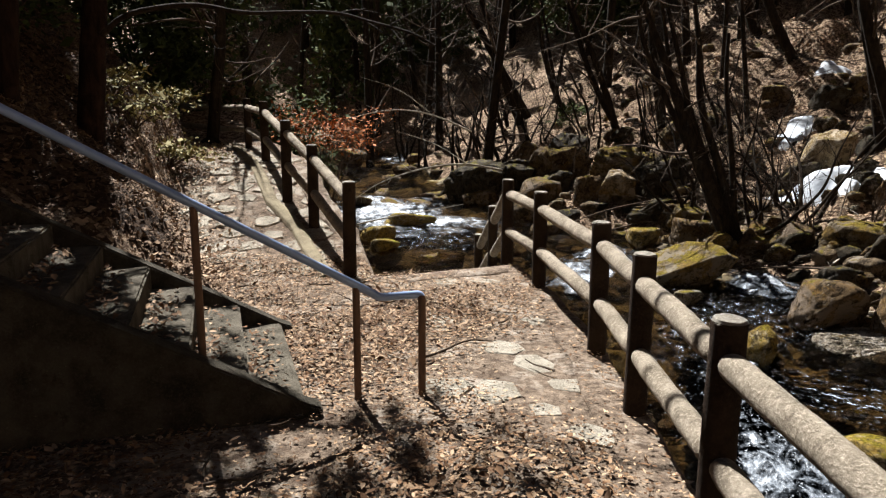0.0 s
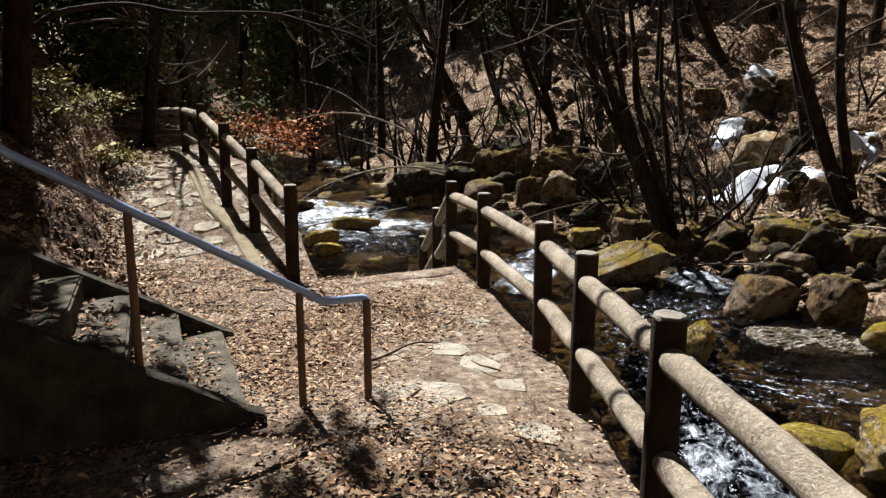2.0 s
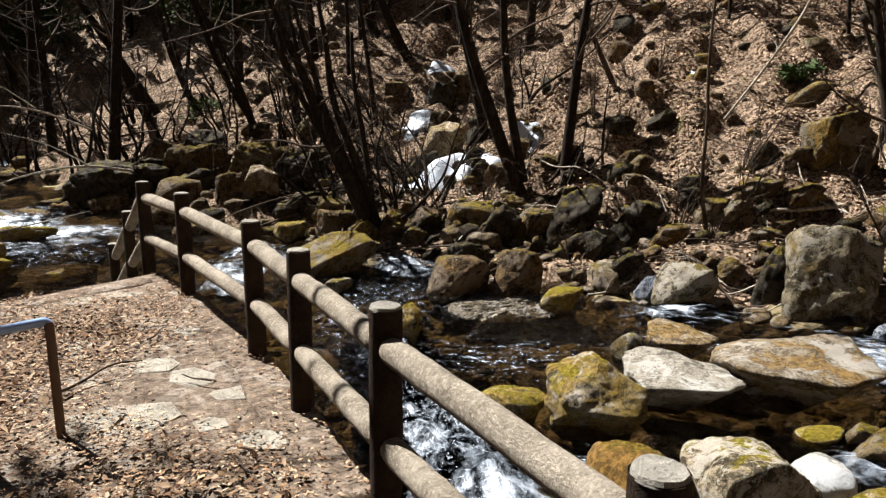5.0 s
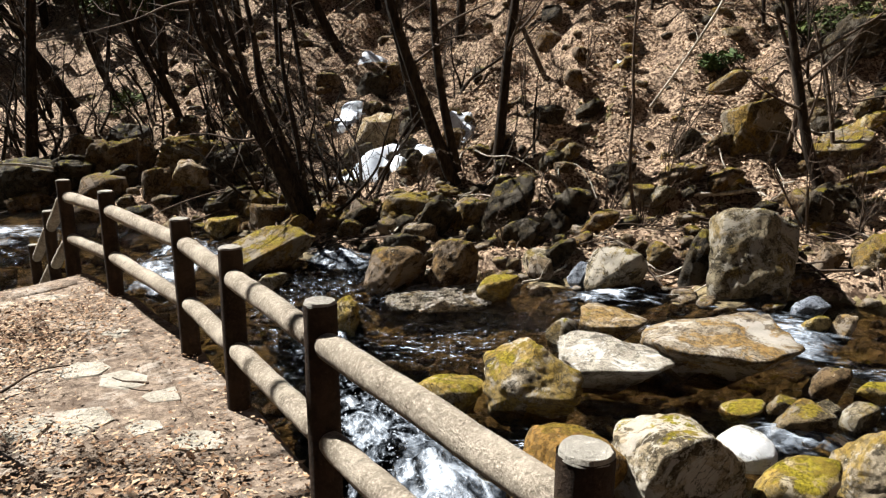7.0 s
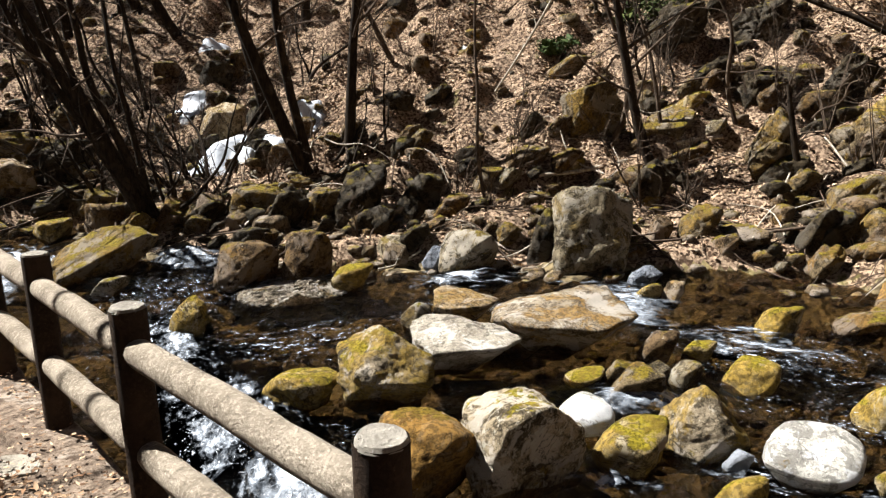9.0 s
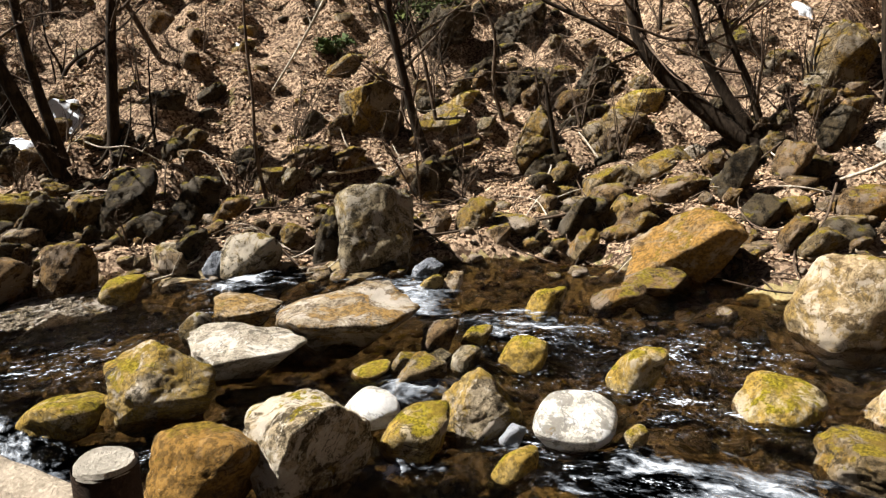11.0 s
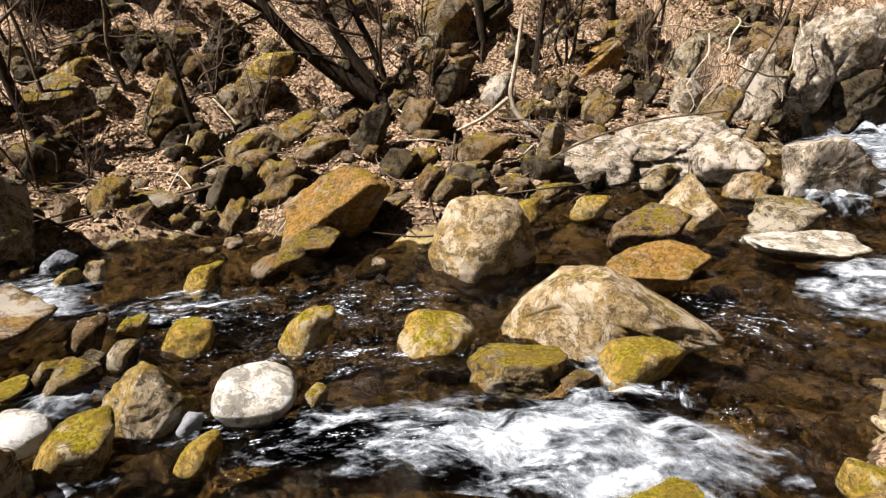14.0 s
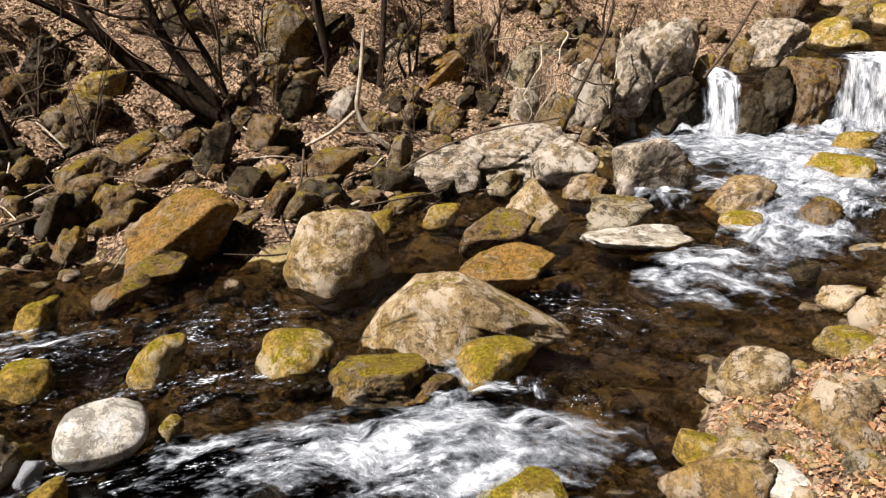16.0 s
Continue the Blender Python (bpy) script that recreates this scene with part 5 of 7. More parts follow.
for i in range(9):
    v, f = hewn(4, 700 + i, broken_faces(700 + i, 0.0, 3, 7, 42.0), 34.0, 0.13, 0.09)
    v[:, :2] += 0.2 * v[:, 2:] * (0.37, -0.93)
    v = v / np.abs(v).max(0) * (0.5, 0.42 + 0.03 * (i % 4), 0.40 + 0.05 * (i % 5)) + (0, 0, 0.17)
    o = sheet("slope_rock", v, f, (BROWN, DARK, OLIVE, BROWN, DARK, GREY, DARK, OLIVE, BROWN)[i])
    x, y = 12.0 + i * 0.9, 8.5 - 1.6 * i
    o.matrix_world = pose(x, y, level_at(x, y)) @ Matrix.Scale(0.8, 4)
    tagged(o, "angular " + ("brown", "dark", "mossy", "brown", "dark", "grey", "dark", "mossy", "brown")[i] + " rock standing out of the leafy slope", "rock", "rocks of the slope")
    slope_kinds.append(o)
rng = np.random.default_rng(404)
n = 0
while n < 288:
    x, y = rng.uniform(4, 24), rng.uniform(-13, 22)
    d = float(side(x, y, FAR_BANK))
    if 0.3 < d < 9 and rng.random() < 1.15 - 0.14 * d:
        k = rng.lognormal(-0.65, 0.42)
        copy_thing(slope_kinds[int(rng.integers(9))], pose(x, y, level_at(x, y) - 0.02, 0, 0, rng.normal(0, 28)) @ Matrix.Scale(float(np.clip(k, 0.22, 1.15)), 4))
        n += 1


# loose stones: cobbles along the banks, on the bed and the slope
def scatter(name, label, spots, sizes, material, seed, flat=0.62, n=2):
    rng = np.random.default_rng(seed)
    kinds = [hewn(n, 500 + seed * 10 + i, broken_faces(500 + seed * 10 + i, 0.0, 3, 6), 30.0, 0.10, 0.05) for i in range(12)]
    out = []
    for (x, y, z), s in zip(spots, sizes):
        v, f = kinds[int(rng.integers(12))]
        a = rng.normal(0, 0.8)
        k = np.array([s * rng.uniform(0.8, 1.3), s * rng.uniform(0.7, 1.1), s * flat * rng.uniform(0.7, 1.2)])
        p = v * k
        p = np.stack([p[:, 0] * cos(a) - p[:, 1] * sin(a), p[:, 0] * sin(a) + p[:, 1] * cos(a), p[:, 2]], 1)
        out.append((p + (x, y, z + 0.2 * k[2]), f))
    v, f = joined(out)
    ob = sheet(name, v, f, material)
    return tagged(ob, label, "stones", kind="stuff")


def spread(n, seed, lo, hi, keep):
    rng = np.random.default_rng(seed)
    p = rng.uniform(lo, hi, (n, 2))
    p = p[keep(p[:, 0], p[:, 1], rng)]
    return np.column_stack([p, surface(p[:, 0], p[:, 1])])


rng = np.random.default_rng(77)
def fb(x, y):
    return side(x, y, FAR_BANK)


def nb(x, y):
    return -side(x, y, NEAR_BANK)


s = spread(3900, 31, (2, -12), (18, 24), lambda x, y, g: (np.abs(fb(x, y) - 0.5) < 1.0 + 0.5 * g.standard_normal(len(x))) & (fb(x, y) > -1.2))
t = spread(620, 37, (3, -11), (17, 22), lambda x, y, g: (fb(x, y) > 0.1) & (fb(x, y) < 2.8 - 0.8 * g.random(len(x))))
for i, (stone, kind) in enumerate(((BROWN, "brown"), (OLIVE, "mossy"), (DARK, "dark"), (COBBLE, "tan"))):
    scatter("bank_rubble", f"angular {kind} rocks piled along the foot of the slope", t[i::4], rng.lognormal(-1.75, 0.45, len(t[i::4])).clip(0.08, 0.42), stone, 11 + i, 0.75, 3)
scatter("bank_stones", "brown and grey stones heaped along the bank", s, rng.lognormal(-2.4, 0.55, len(s)).clip(0.03, 0.32), COBBLE, 1)
s = spread(9000, 32, (4, -14), (26, 30), lambda x, y, g: (fb(x, y) > 0.8) & (fb(x, y) < 14) & (g.random(len(x)) < 0.26 - 0.015 * fb(x, y)))
size = rng.lognormal(-2.2, 0.6, len(s)).clip(0.04, 0.42)
third = len(s) // 3
scatter("slope_stones", "weathered brown stones half buried in the leafy slope", s[:third], size[:third], BROWN, 2, 0.75)
scatter("dark_slope_stones", "stones dark with painted shade, half buried in the leafy slope", s[third:2 * third], size[third:2 * third], DARK, 7, 0.8)
scatter("mossy_slope_stones", "mossy olive stones half buried in the leafy slope", s[2 * third:], size[2 * third:], OLIVE, 8, 0.7)
s = spread(6500, 33, (1, -8), (13, 16), lambda x, y, g: (fb(x, y) < 0) & (nb(x, y) < 0) & (g.random(len(x)) < 0.62))
scatter("bed_stones", "wet brown cobbles on the stream bed", s, rng.lognormal(-2.6, 0.5, len(s)).clip(0.03, 0.2), COBBLE, 3, 0.55)
s = spread(4500, 34, (2, -9), (9, 0), lambda x, y, g: (nb(x, y) > -0.25) & (nb(x, y) < 1.6))
scatter("shore_pebbles", "pale pebbles on the near shore", s, rng.lognormal(-3.4, 0.6, len(s)).clip(0.015, 0.09), SAND, 4)
s = spread(14000, 35, (4.6, 7.4), (6.9, 9.9), lambda x, y, g: ((x - 5.75) / 0.95) ** 2 + ((y - 8.75) / 0.75) ** 2 < 1)
s[:, 2] = -1.285 + 0.1 * (1 - ((s[:, 0] - 5.75) / 0.95) ** 2 - ((s[:, 1] - 8.75) / 0.75) ** 2)
scatter("gravel_bar", "grey gravel bar rising out of the stream", s, rng.lognormal(-4.0, 0.35, len(s)).clip(0.01, 0.05), STONE, 5, 0.7, 1)
s = spread(170, 36, (-6, 14), (4, 34), lambda x, y, g: (nb(x, y) < 0.3) & (fb(x, y) < 1))
scatter("far_stones", "dark stones in the far reach of the stream", s, rng.lognormal(-1.4, 0.5, len(s)).clip(0.08, 0.6), BROWN, 6, 0.8)


# ---- white water and painted glints ----
def foam(x, y, length, width, yaw, material, lift=0.03, seed=0, n=46):
    """A patch of froth or painted glints lying on the water, length along yaw."""
    u = np.linspace(-1, 1, n)
    k = max(8, int(n * width / length)) if width < length else n
    w = np.linspace(-1, 1, k)
    U, W = np.meshgrid(u, w)
    a = radians(yaw)
    px, py = x + U * length / 2 * cos(a) - W * width / 2 * sin(a), y + U * length / 2 * sin(a) + W * width / 2 * cos(a)
    rng = np.random.default_rng(seed)
    z = water_level(np.minimum(px, 15.2), py) + 0.03
    rim = np.clip(1 - U ** 2 - W ** 2, 0, 1)
    for _ in range(14):
        b, q = rng.uniform(0, 2 * pi), rng.uniform(5, 26)
        z = z + lift * rim * (0.15 + np.sin(q * (px * cos(b) + py * sin(b)) + rng.uniform(0, 6)) * 3.0 / q)
    v = np.stack([U * length / 2, W * width / 2, z], -1).reshape(-1, 3)
    i, j = np.meshgrid(np.arange(k - 1), np.arange(n - 1), indexing="ij")
    c = i * n + j
    f = np.stack([c, c + 1, c + n + 1, c + n], -1).reshape(-1, 4)
    ob = sheet("white_water", v, f, material)
    layer = ob.data.uv_layers.new(name="rim")
    uv = np.stack([U, W], -1).reshape(-1, 2)[f.ravel()]
    layer.data.foreach_set("uv", uv.astype(np.float32).ravel())
    ob.matrix_world = pose(x, y, 0, 0, 0, yaw)
    return tagged(ob, "white froth and painted glints where the stream runs over stones", "white water", kind="stuff")


foam(4.94, -0.92, 3.29, 1.41, -99, FOAM, 0.07, 0)
foam(4.95, -1.54, 1.73, 0.87, -106, FOAM, 0.06, 1)
foam(4.82, -0.39, 3.17, 1.14, -93, FOAM_THIN, 0.04, 2)
foam(5.58, -1.37, 1.51, 1.31, -102, FOAM_THIN, 0.05, 3)
foam(4.95, 0.26, 2.28, 0.97, -85, FOAM_THIN, 0.03, 4)
foam(5.94, -1.30, 1.07, 0.79, -11, FOAM, 0.018, 5)
foam(5.72, -1.92, 0.76, 0.66, -17, FOAM_THIN, 0.018, 6)
foam(4.33, -1.61, 1.22, 0.49, -109, FOAM_THIN, 0.03, 7)
foam(14.11, -9.17, 5.22, 3.82, -123, FOAM, 0.05, 8)
foam(11.90, -9.39, 5.57, 2.77, -38, FOAM, 0.05, 9)
foam(10.74, -8.85, 3.75, 2.64, -39, FOAM, 0.05, 10)
foam(10.93, -7.09, 2.16, 2.07, -123, FOAM, 0.04, 11)
foam(15.31, -8.71, 3.25, 1.41, -119, FOAM, 0.12, 12)
foam(15.20, -9.43, 2.33, 2.02, -122, FOAM, 0.12, 13)
foam(14.73, -12.12, 3.69, 3.11, -39, FOAM, 0.12, 14)
foam(13.44, -10.04, 4.95, 3.65, -37, FOAM, 0.05, 15)
foam(10.32, -8.22, 2.43, 1.76, -38, FOAM, 0.04, 16)
foam(9.46, -8.14, 2.31, 1.74, -41, FOAM_THIN, 0.04, 17)
foam(5.66, 3.11, 0.97, 0.74, -59, FOAM, 0.05, 18)
foam(4.17, 2.69, 1.53, 0.74, -54, FOAM_THIN, 0.04, 19)
foam(5.21, 0.83, 2.66, 0.86, -78, FOAM_THIN, 0.04, 20)
foam(2.72, 4.59, 2.08, 1.26, 59, FOAM_THIN, 0.05, 21)
foam(2.98, 5.53, 2.18, 1.08, 61, FOAM_THIN, 0.03, 22)
foam(5.42, 11.82, 1.96, 1.37, 65, FOAM, 0.04, 23)
foam(5.43, 10.93, 1.91, 1.88, 63, FOAM_THIN, 0.03, 24)
foam(8.10, 4.47, 1.61, 0.81, 31, FOAM_THIN, 0.03, 25)
foam(7.91, 2.90, 1.72, 1.33, -68, FOAM_THIN, 0.03, 26)
foam(7.01, 7.14, 1.30, 1.22, 47, FOAM_THIN, 0.03, 27)
foam(8.57, 5.27, 1.96, 1.00, -57, FOAM_THIN, 0.02, 28)
foam(7.79, -4.93, 1.88, 1.78, -122, FOAM, 0.04, 29)
foam(9.19, -6.78, 4.14, 1.54, -36, FOAM, 0.05, 30)
foam(13.47, -8.71, 4.36, 4.10, -123, FOAM, 0.05, 31)
foam(15.26, -8.46, 2.73, 1.83, -119, FOAM, 0.06, 32)
foam(11.55, -8.80, 5.58, 2.38, -37, FOAM, 0.05, 33)
foam(8.61, -6.96, 2.32, 1.46, -39, FOAM, 0.04, 34)
foam(10.90, -5.75, 1.35, 1.32, -28, FOAM, 0.04, 35)
foam(10.27, -7.22, 2.39, 1.27, -35, FOAM, 0.04, 36)
foam(7.74, 2.70, 1.85, 1.02, -69, FOAM_THIN, 0.03, 37)
foam(-1.37, 18.57, 5.33, 3.01, 94, FOAM, 0.04, 38)
foam(0.24, 17.58, 2.52, 2.08, -1, FOAM, 0.04, 39)
foam(-2.00, 20.52, 2.07, 1.75, 96, FOAM, 0.04, 40)
foam(3.19, 13.54, 4.49, 1.57, 77, FOAM_THIN, 0.03, 41)
foam(2.37, 12.35, 2.64, 1.08, 79, FOAM, 0.03, 42)
foam(-1.03, 30.36, 3.23, 3.13, 92, FOAM, 0.05, 43)
foam(3.12, 7.22, 4.02, 0.94, 67, FOAM_THIN, 0.03, 44)
foam(2.60, 5.32, 1.53, 0.66, 64, FOAM_THIN, 0.04, 45)
foam(-1.92, 19.06, 3.89, 2.04, 96, FOAM, 0.03, 46)
foam(8.03, 4.65, 1.39, 1.34, -60, FOAM, 0.03, 47)
foam(7.63, 7.11, 1.98, 1.60, -47, FOAM_THIN, 0.03, 48)
foam(7.36, 2.95, 6.22, 3.33, -66, FOAM_GLINT, 0.02, 49)
foam(6.77, 5.81, 5.15, 2.71, -48, FOAM_GLINT, 0.02, 50)
foam(6.49, 0.93, 5.74, 2.41, -80, FOAM_GLINT, 0.02, 51)
foam(7.15, -3.14, 4.33, 3.38, -113, FOAM_GLINT, 0.02, 52)
foam(4.47, 6.71, 5.60, 3.02, -34, FOAM_GLINT, 0.02, 53)
foam(3.43, 8.92, 9.91, 2.90, 69, FOAM_GLINT, 0.02, 54)
foam(-0.28, 15.50, 6.02, 4.47, 91, FOAM_GLINT, 0.02, 55)
foam(4.41, 9.67, 5.95, 3.08, 65, FOAM_GLINT, 0.02, 56)
foam(7.71, 0.84, 4.98, 3.97, -82, FOAM_GLINT, 0.02, 57)
foam(3.63, 4.22, 2.69, 1.31, -38, FOAM_GLINT, 0.02, 58)
foam(2.96, 5.84, 3.21, 1.25, 63, FOAM_GLINT, 0.03, 59)
foam(2.81, 4.32, 1.60, 1.33, -33, FOAM_GLINT, 0.03, 60)
foam(3.00, 7.06, 4.39, 1.06, 67, FOAM_GLINT, 0.03, 61)
foam(2.53, 5.07, 2.12, 1.69, 65, FOAM_GLINT, 0.03, 62)
foam(2.35, 12.80, 3.40, 1.61, 80, FOAM_GLINT, 0.03, 63)
foam(5.06, 1.77, 2.01, 1.58, -68, FOAM_GLINT, 0.02, 64)
foam(2.75, 4.2, 2.0, 0.8, 75, FOAM, 0.06, 66)
foam(2.8, 5.5, 2.2, 0.8, 80, FOAM_THIN, 0.05, 67)
foam(5.05, 0.21, 3.60, 1.35, -86, FOAM_GLINT, 0.02, 65)



def waterfall(x, y, top, bottom, width, yaw, seed):
    """A small fall: torn sheets of water that bend over a lip and spread at their foot."""
    rng = np.random.default_rng(seed)
    thing = new("waterfall")
    thing.matrix_world = pose(x, y, 0, 0, 0, yaw)
    for i, (at, wide, fwd) in enumerate(((0, 1.0, 0), (-0.22, 0.62, 0.12), (0.25, 0.5, 0.2), (0.0, 0.85, 0.3))):
        strand(thing, top - 0.05 * i, bottom, width * wide, at * width, fwd, rng)
    return tagged(thing, "small white waterfall tumbling between boulders", "waterfall", kind="structure")


def strand(thing, top, bottom, width, at, fwd, rng):
    n, k = 30, 22
    t, w = np.meshgrid(np.linspace(0, 1, n), np.linspace(-1, 1, k), indexing="ij")
    t = np.clip(t, 0, 1)
    out = np.where(t < 0.25, -0.5 + t * 2.0, (t - 0.25) * 0.55)
    z = np.where(t < 0.25, top - 0.10 * (t / 0.25) ** 2, top - 0.10 - (top - 0.10 - bottom) * np.clip((t - 0.25) / 0.75, 0, 1) ** 1.2)
    bulge = sum(np.sin(w * q + t * 2 + rng.uniform(0, 6)) * 0.5 / q for q in rng.uniform(3, 16, 8))
    v = np.stack([at + w * width / 2 * (0.6 + 1.15 * t ** 2), -out - fwd - 0.10 * bulge, z], -1).reshape(-1, 3)
    i, j = np.meshgrid(np.arange(n - 1), np.arange(k - 1), indexing="ij")
    c = i * k + j
    f = np.stack([c, c + 1, c + k + 1, c + k], -1).reshape(-1, 4)
    ob = sheet("strand", v, f, FALL)
    layer = ob.data.uv_layers.new(name="rim")
    uv = np.stack([w * 1.5, (t - 0.45) * 0.8], -1).reshape(-1, 2)[f.ravel()]
    layer.data.foreach_set("uv", uv.astype(np.float32).ravel())
    part("strand", ob, thing)


def spray(x, y, z, wide, high, n, seed, size=0.0032):
    """Drops thrown up beside the white water."""
    rng = np.random.default_rng(seed)
    v, f = BALLS[1]
    out = [(v * size * rng.lognormal(0, 0.45) + (x + rng.normal(0, wide), y + rng.normal(0, wide), z + abs(rng.normal(0, high))), f) for _ in range(n)]
    return tagged(sheet("spray", *joined(out), SPRAY), "white drops of spray over the stream", "spray", kind="stuff")


waterfall(15.30, -9.40, 0.99, -0.62, 0.97, -97, 3)
waterfall(15.30, -13.44, 1.22, -0.62, 2.54, -97, 4)

spray(5.08, -2.24, -1.2, 0.09, 0.1, 34, 0)
spray(5.61, -1.93, -1.2, 0.14, 0.06, 20, 1)



# ---- old snow ----
def snow(x, y, w, d, yaw, seed, thick=0.12):
    n = 26
    U, W = np.meshgrid(np.linspace(-1, 1, n), np.linspace(-1, 1, n))
    a = radians(yaw)
    rng = np.random.default_rng(seed)
    ang = np.arctan2(W, U)
    r = np.hypot(U, W) / (0.80 + sum(0.10 * np.sin(q * ang + rng.uniform(0, 6)) for q in (2, 3, 5, 7)))
    px, py = U * w / 2 * cos(a) - W * d / 2 * sin(a), U * w / 2 * sin(a) + W * d / 2 * cos(a)
    z = surface(px + x, py + y) + thick * np.clip(1 - r ** 4, -2, 1) + 0.02 * np.sin(9 * px + 3) * np.sin(8 * py)
    v = np.stack([px, py, z], -1).reshape(-1, 3)
    i, j = np.meshgrid(np.arange(n - 1), np.arange(n - 1), indexing="ij")
    c = i * n + j
    f = np.stack([c, c + 1, c + n + 1, c + n], -1).reshape(-1, 4)
    ob = sheet("snow_patch", v, f, SNOW)
    ob.location = (x, y, 0)
    return tagged(ob, "patch of old white snow melting on the slope", "snow", "snow patches")


snow(9.33, 18.89, 1.46, 1.61, -26, 0)
snow(8.27, 16.33, 2.14, 1.39, -27, 1)
snow(8.78, 15.23, 1.42, 1.76, -30, 2)
snow(11.10, 21.09, 1.04, 1.30, -28, 3)
snow(10.42, 14.96, 0.58, 0.72, -35, 4)
snow(3.33, 23.37, 0.45, 0.56, -8, 5)
snow(9.03, 15.06, 1.23, 1.47, -31, 6)
snow(18.51, 0.92, 0.57, 0.27, -87, 7)
snow(10.48, 15.28, 0.73, 0.83, -34, 8)
snow(14.10, 13.33, 0.38, 0.47, -47, 9)


# ---- trees, dead wood and shrubs ----
def twigs(points, seed, n, length, levels=2, droop=0.0, sides=4, spread=0.9):
    """Bare branches springing from the upper part of a stem; returns tube arrays."""
    rng = np.random.default_rng(seed)
    p = np.array(points, float)
    out = []
    for _ in range(n):
        i = rng.integers(max(0, len(p) // 3 - 1), len(p) - 1) if len(p) > 2 else 0
        s = rng.random()
        o = p[i] * (1 - s) + p[i + 1] * s
        up = p[i + 1, :3] - p[i, :3]
        up /= np.linalg.norm(up) + 1e-9
        d = rng.standard_normal(3) * spread
        d -= up * (d @ up) * 0.6
        d += up * rng.uniform(0.3, 1.0)
        d /= np.linalg.norm(d)
        l = length * rng.uniform(0.4, 1.0)
        r = min(o[3] * 0.5, 0.012 + 0.012 * l)
        pts = [(*o[:3], r)]
        q = o[:3].copy()
        for k in range(4):
            d = d + rng.normal(0, 0.22, 3) + (0, 0, 0.06 - droop)
            d /= np.linalg.norm(d)
            q = q + d * l / 4
            pts.append((*q, max(0.0025, r * (1 - (k + 1) / 4.6))))
        out.append(tube_arrays(pts, sides))
        if levels > 1:
            out += twigs(pts, int(rng.integers(1e6)), 3, l * 0.55, levels - 1, droop, 3, spread)
    return out


def grow_on(stem, seed, height):
    """Carries a stem that leaves the picture on to its full height."""
    rng = np.random.default_rng(seed)
    p = list(stem)
    a, b = np.array(p[-2]), np.array(p[-1])
    d = (b - a)[:3]
    d /= np.linalg.norm(d)
    q, r = b[:3], b[3]
    while q[2] < height and r > 0.012:
        d = d + rng.normal(0, 0.10, 3) + (0, 0, 0.22)
        d /= np.linalg.norm(d)
        q = q + d * 0.9
        r *= 0.86
        p.append((*q, r))
    return p


def bare_tree(label, material, stems, seed, tall=7.0):
    thing = new("tree")
    thing.location = stems[0][0][:3]
    inv = Matrix.Translation(-Vector(stems[0][0][:3]))
    crowns = []
    for i, s in enumerate(stems):
        full = grow_on(s, seed * 7 + i, s[0][2] + tall * (1 - 0.12 * i)) if s[-1][3] > 0.05 else s
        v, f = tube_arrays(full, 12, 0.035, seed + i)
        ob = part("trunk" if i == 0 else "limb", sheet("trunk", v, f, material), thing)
        ob.matrix_parent_inverse = inv
        crowns += twigs(full, seed * 31 + i, 19 if s[-1][3] > 0.04 else 6, 2.5 if s[-1][3] > 0.04 else 1.1, 3)
    if seed % 2 == 0 or len(stems) > 1:
        b = np.array(stems[0][0])
        rng = np.random.default_rng(seed)
        for k in range(5):
            a = rng.uniform(0, 2 * pi)
            pts = [(b[0], b[1], b[2] + 0.16, b[3] * 0.42)]
            for j in (1, 2, 3):
                x, y = b[0] + cos(a) * b[3] * (0.9 + 2.0 * j), b[1] + sin(a) * b[3] * (0.9 + 2.0 * j)
                pts.append((x, y, min(level_at(x, y), b[2] + 0.1) + 0.02 - 0.03 * j, b[3] * (0.30 - 0.085 * j)))
                a += rng.normal(0, 0.25)
            part("root", sheet("root", *tube_arrays(pts, 7, 0.05, k), material), thing).matrix_parent_inverse = inv
    part("crown", sheet("crown", *joined(crowns), TWIG), thing, "bare grey-brown twigs").matrix_parent_inverse = inv
    return tagged(thing, label, "tree", "bare trees of the valley")


def sapling(label, material, stems, seed):
    thing = new("sapling")
    thing.location = stems[0][0][:3]
    inv = Matrix.Translation(-Vector(stems[0][0][:3]))
    crowns = []
    for i, s in enumerate(stems):
        part("stem", sheet("stem", *tube_arrays(s, 8, 0.04, seed + i), material), thing).matrix_parent_inverse = inv
        crowns += twigs(s, seed * 17 + i, 6, 0.8, 2)
    part("crown", sheet("crown", *joined(crowns), TWIG), thing, "thin bare twigs").matrix_parent_inverse = inv
    return tagged(thing, label, "sapling", "saplings on the banks")


def branch(label, material, stems, seed):
    out = [tube_arrays(s, 8, 0.06, seed) for s in stems] + twigs(stems[0], seed, 4, 0.5, 1)
    v, f = joined(out)
    o = np.array(stems[0][0][:3])
    ob = sheet("dead_branch", v - o, f, material)
    ob.location = o
    return tagged(ob, label, "branch", "dead branches")


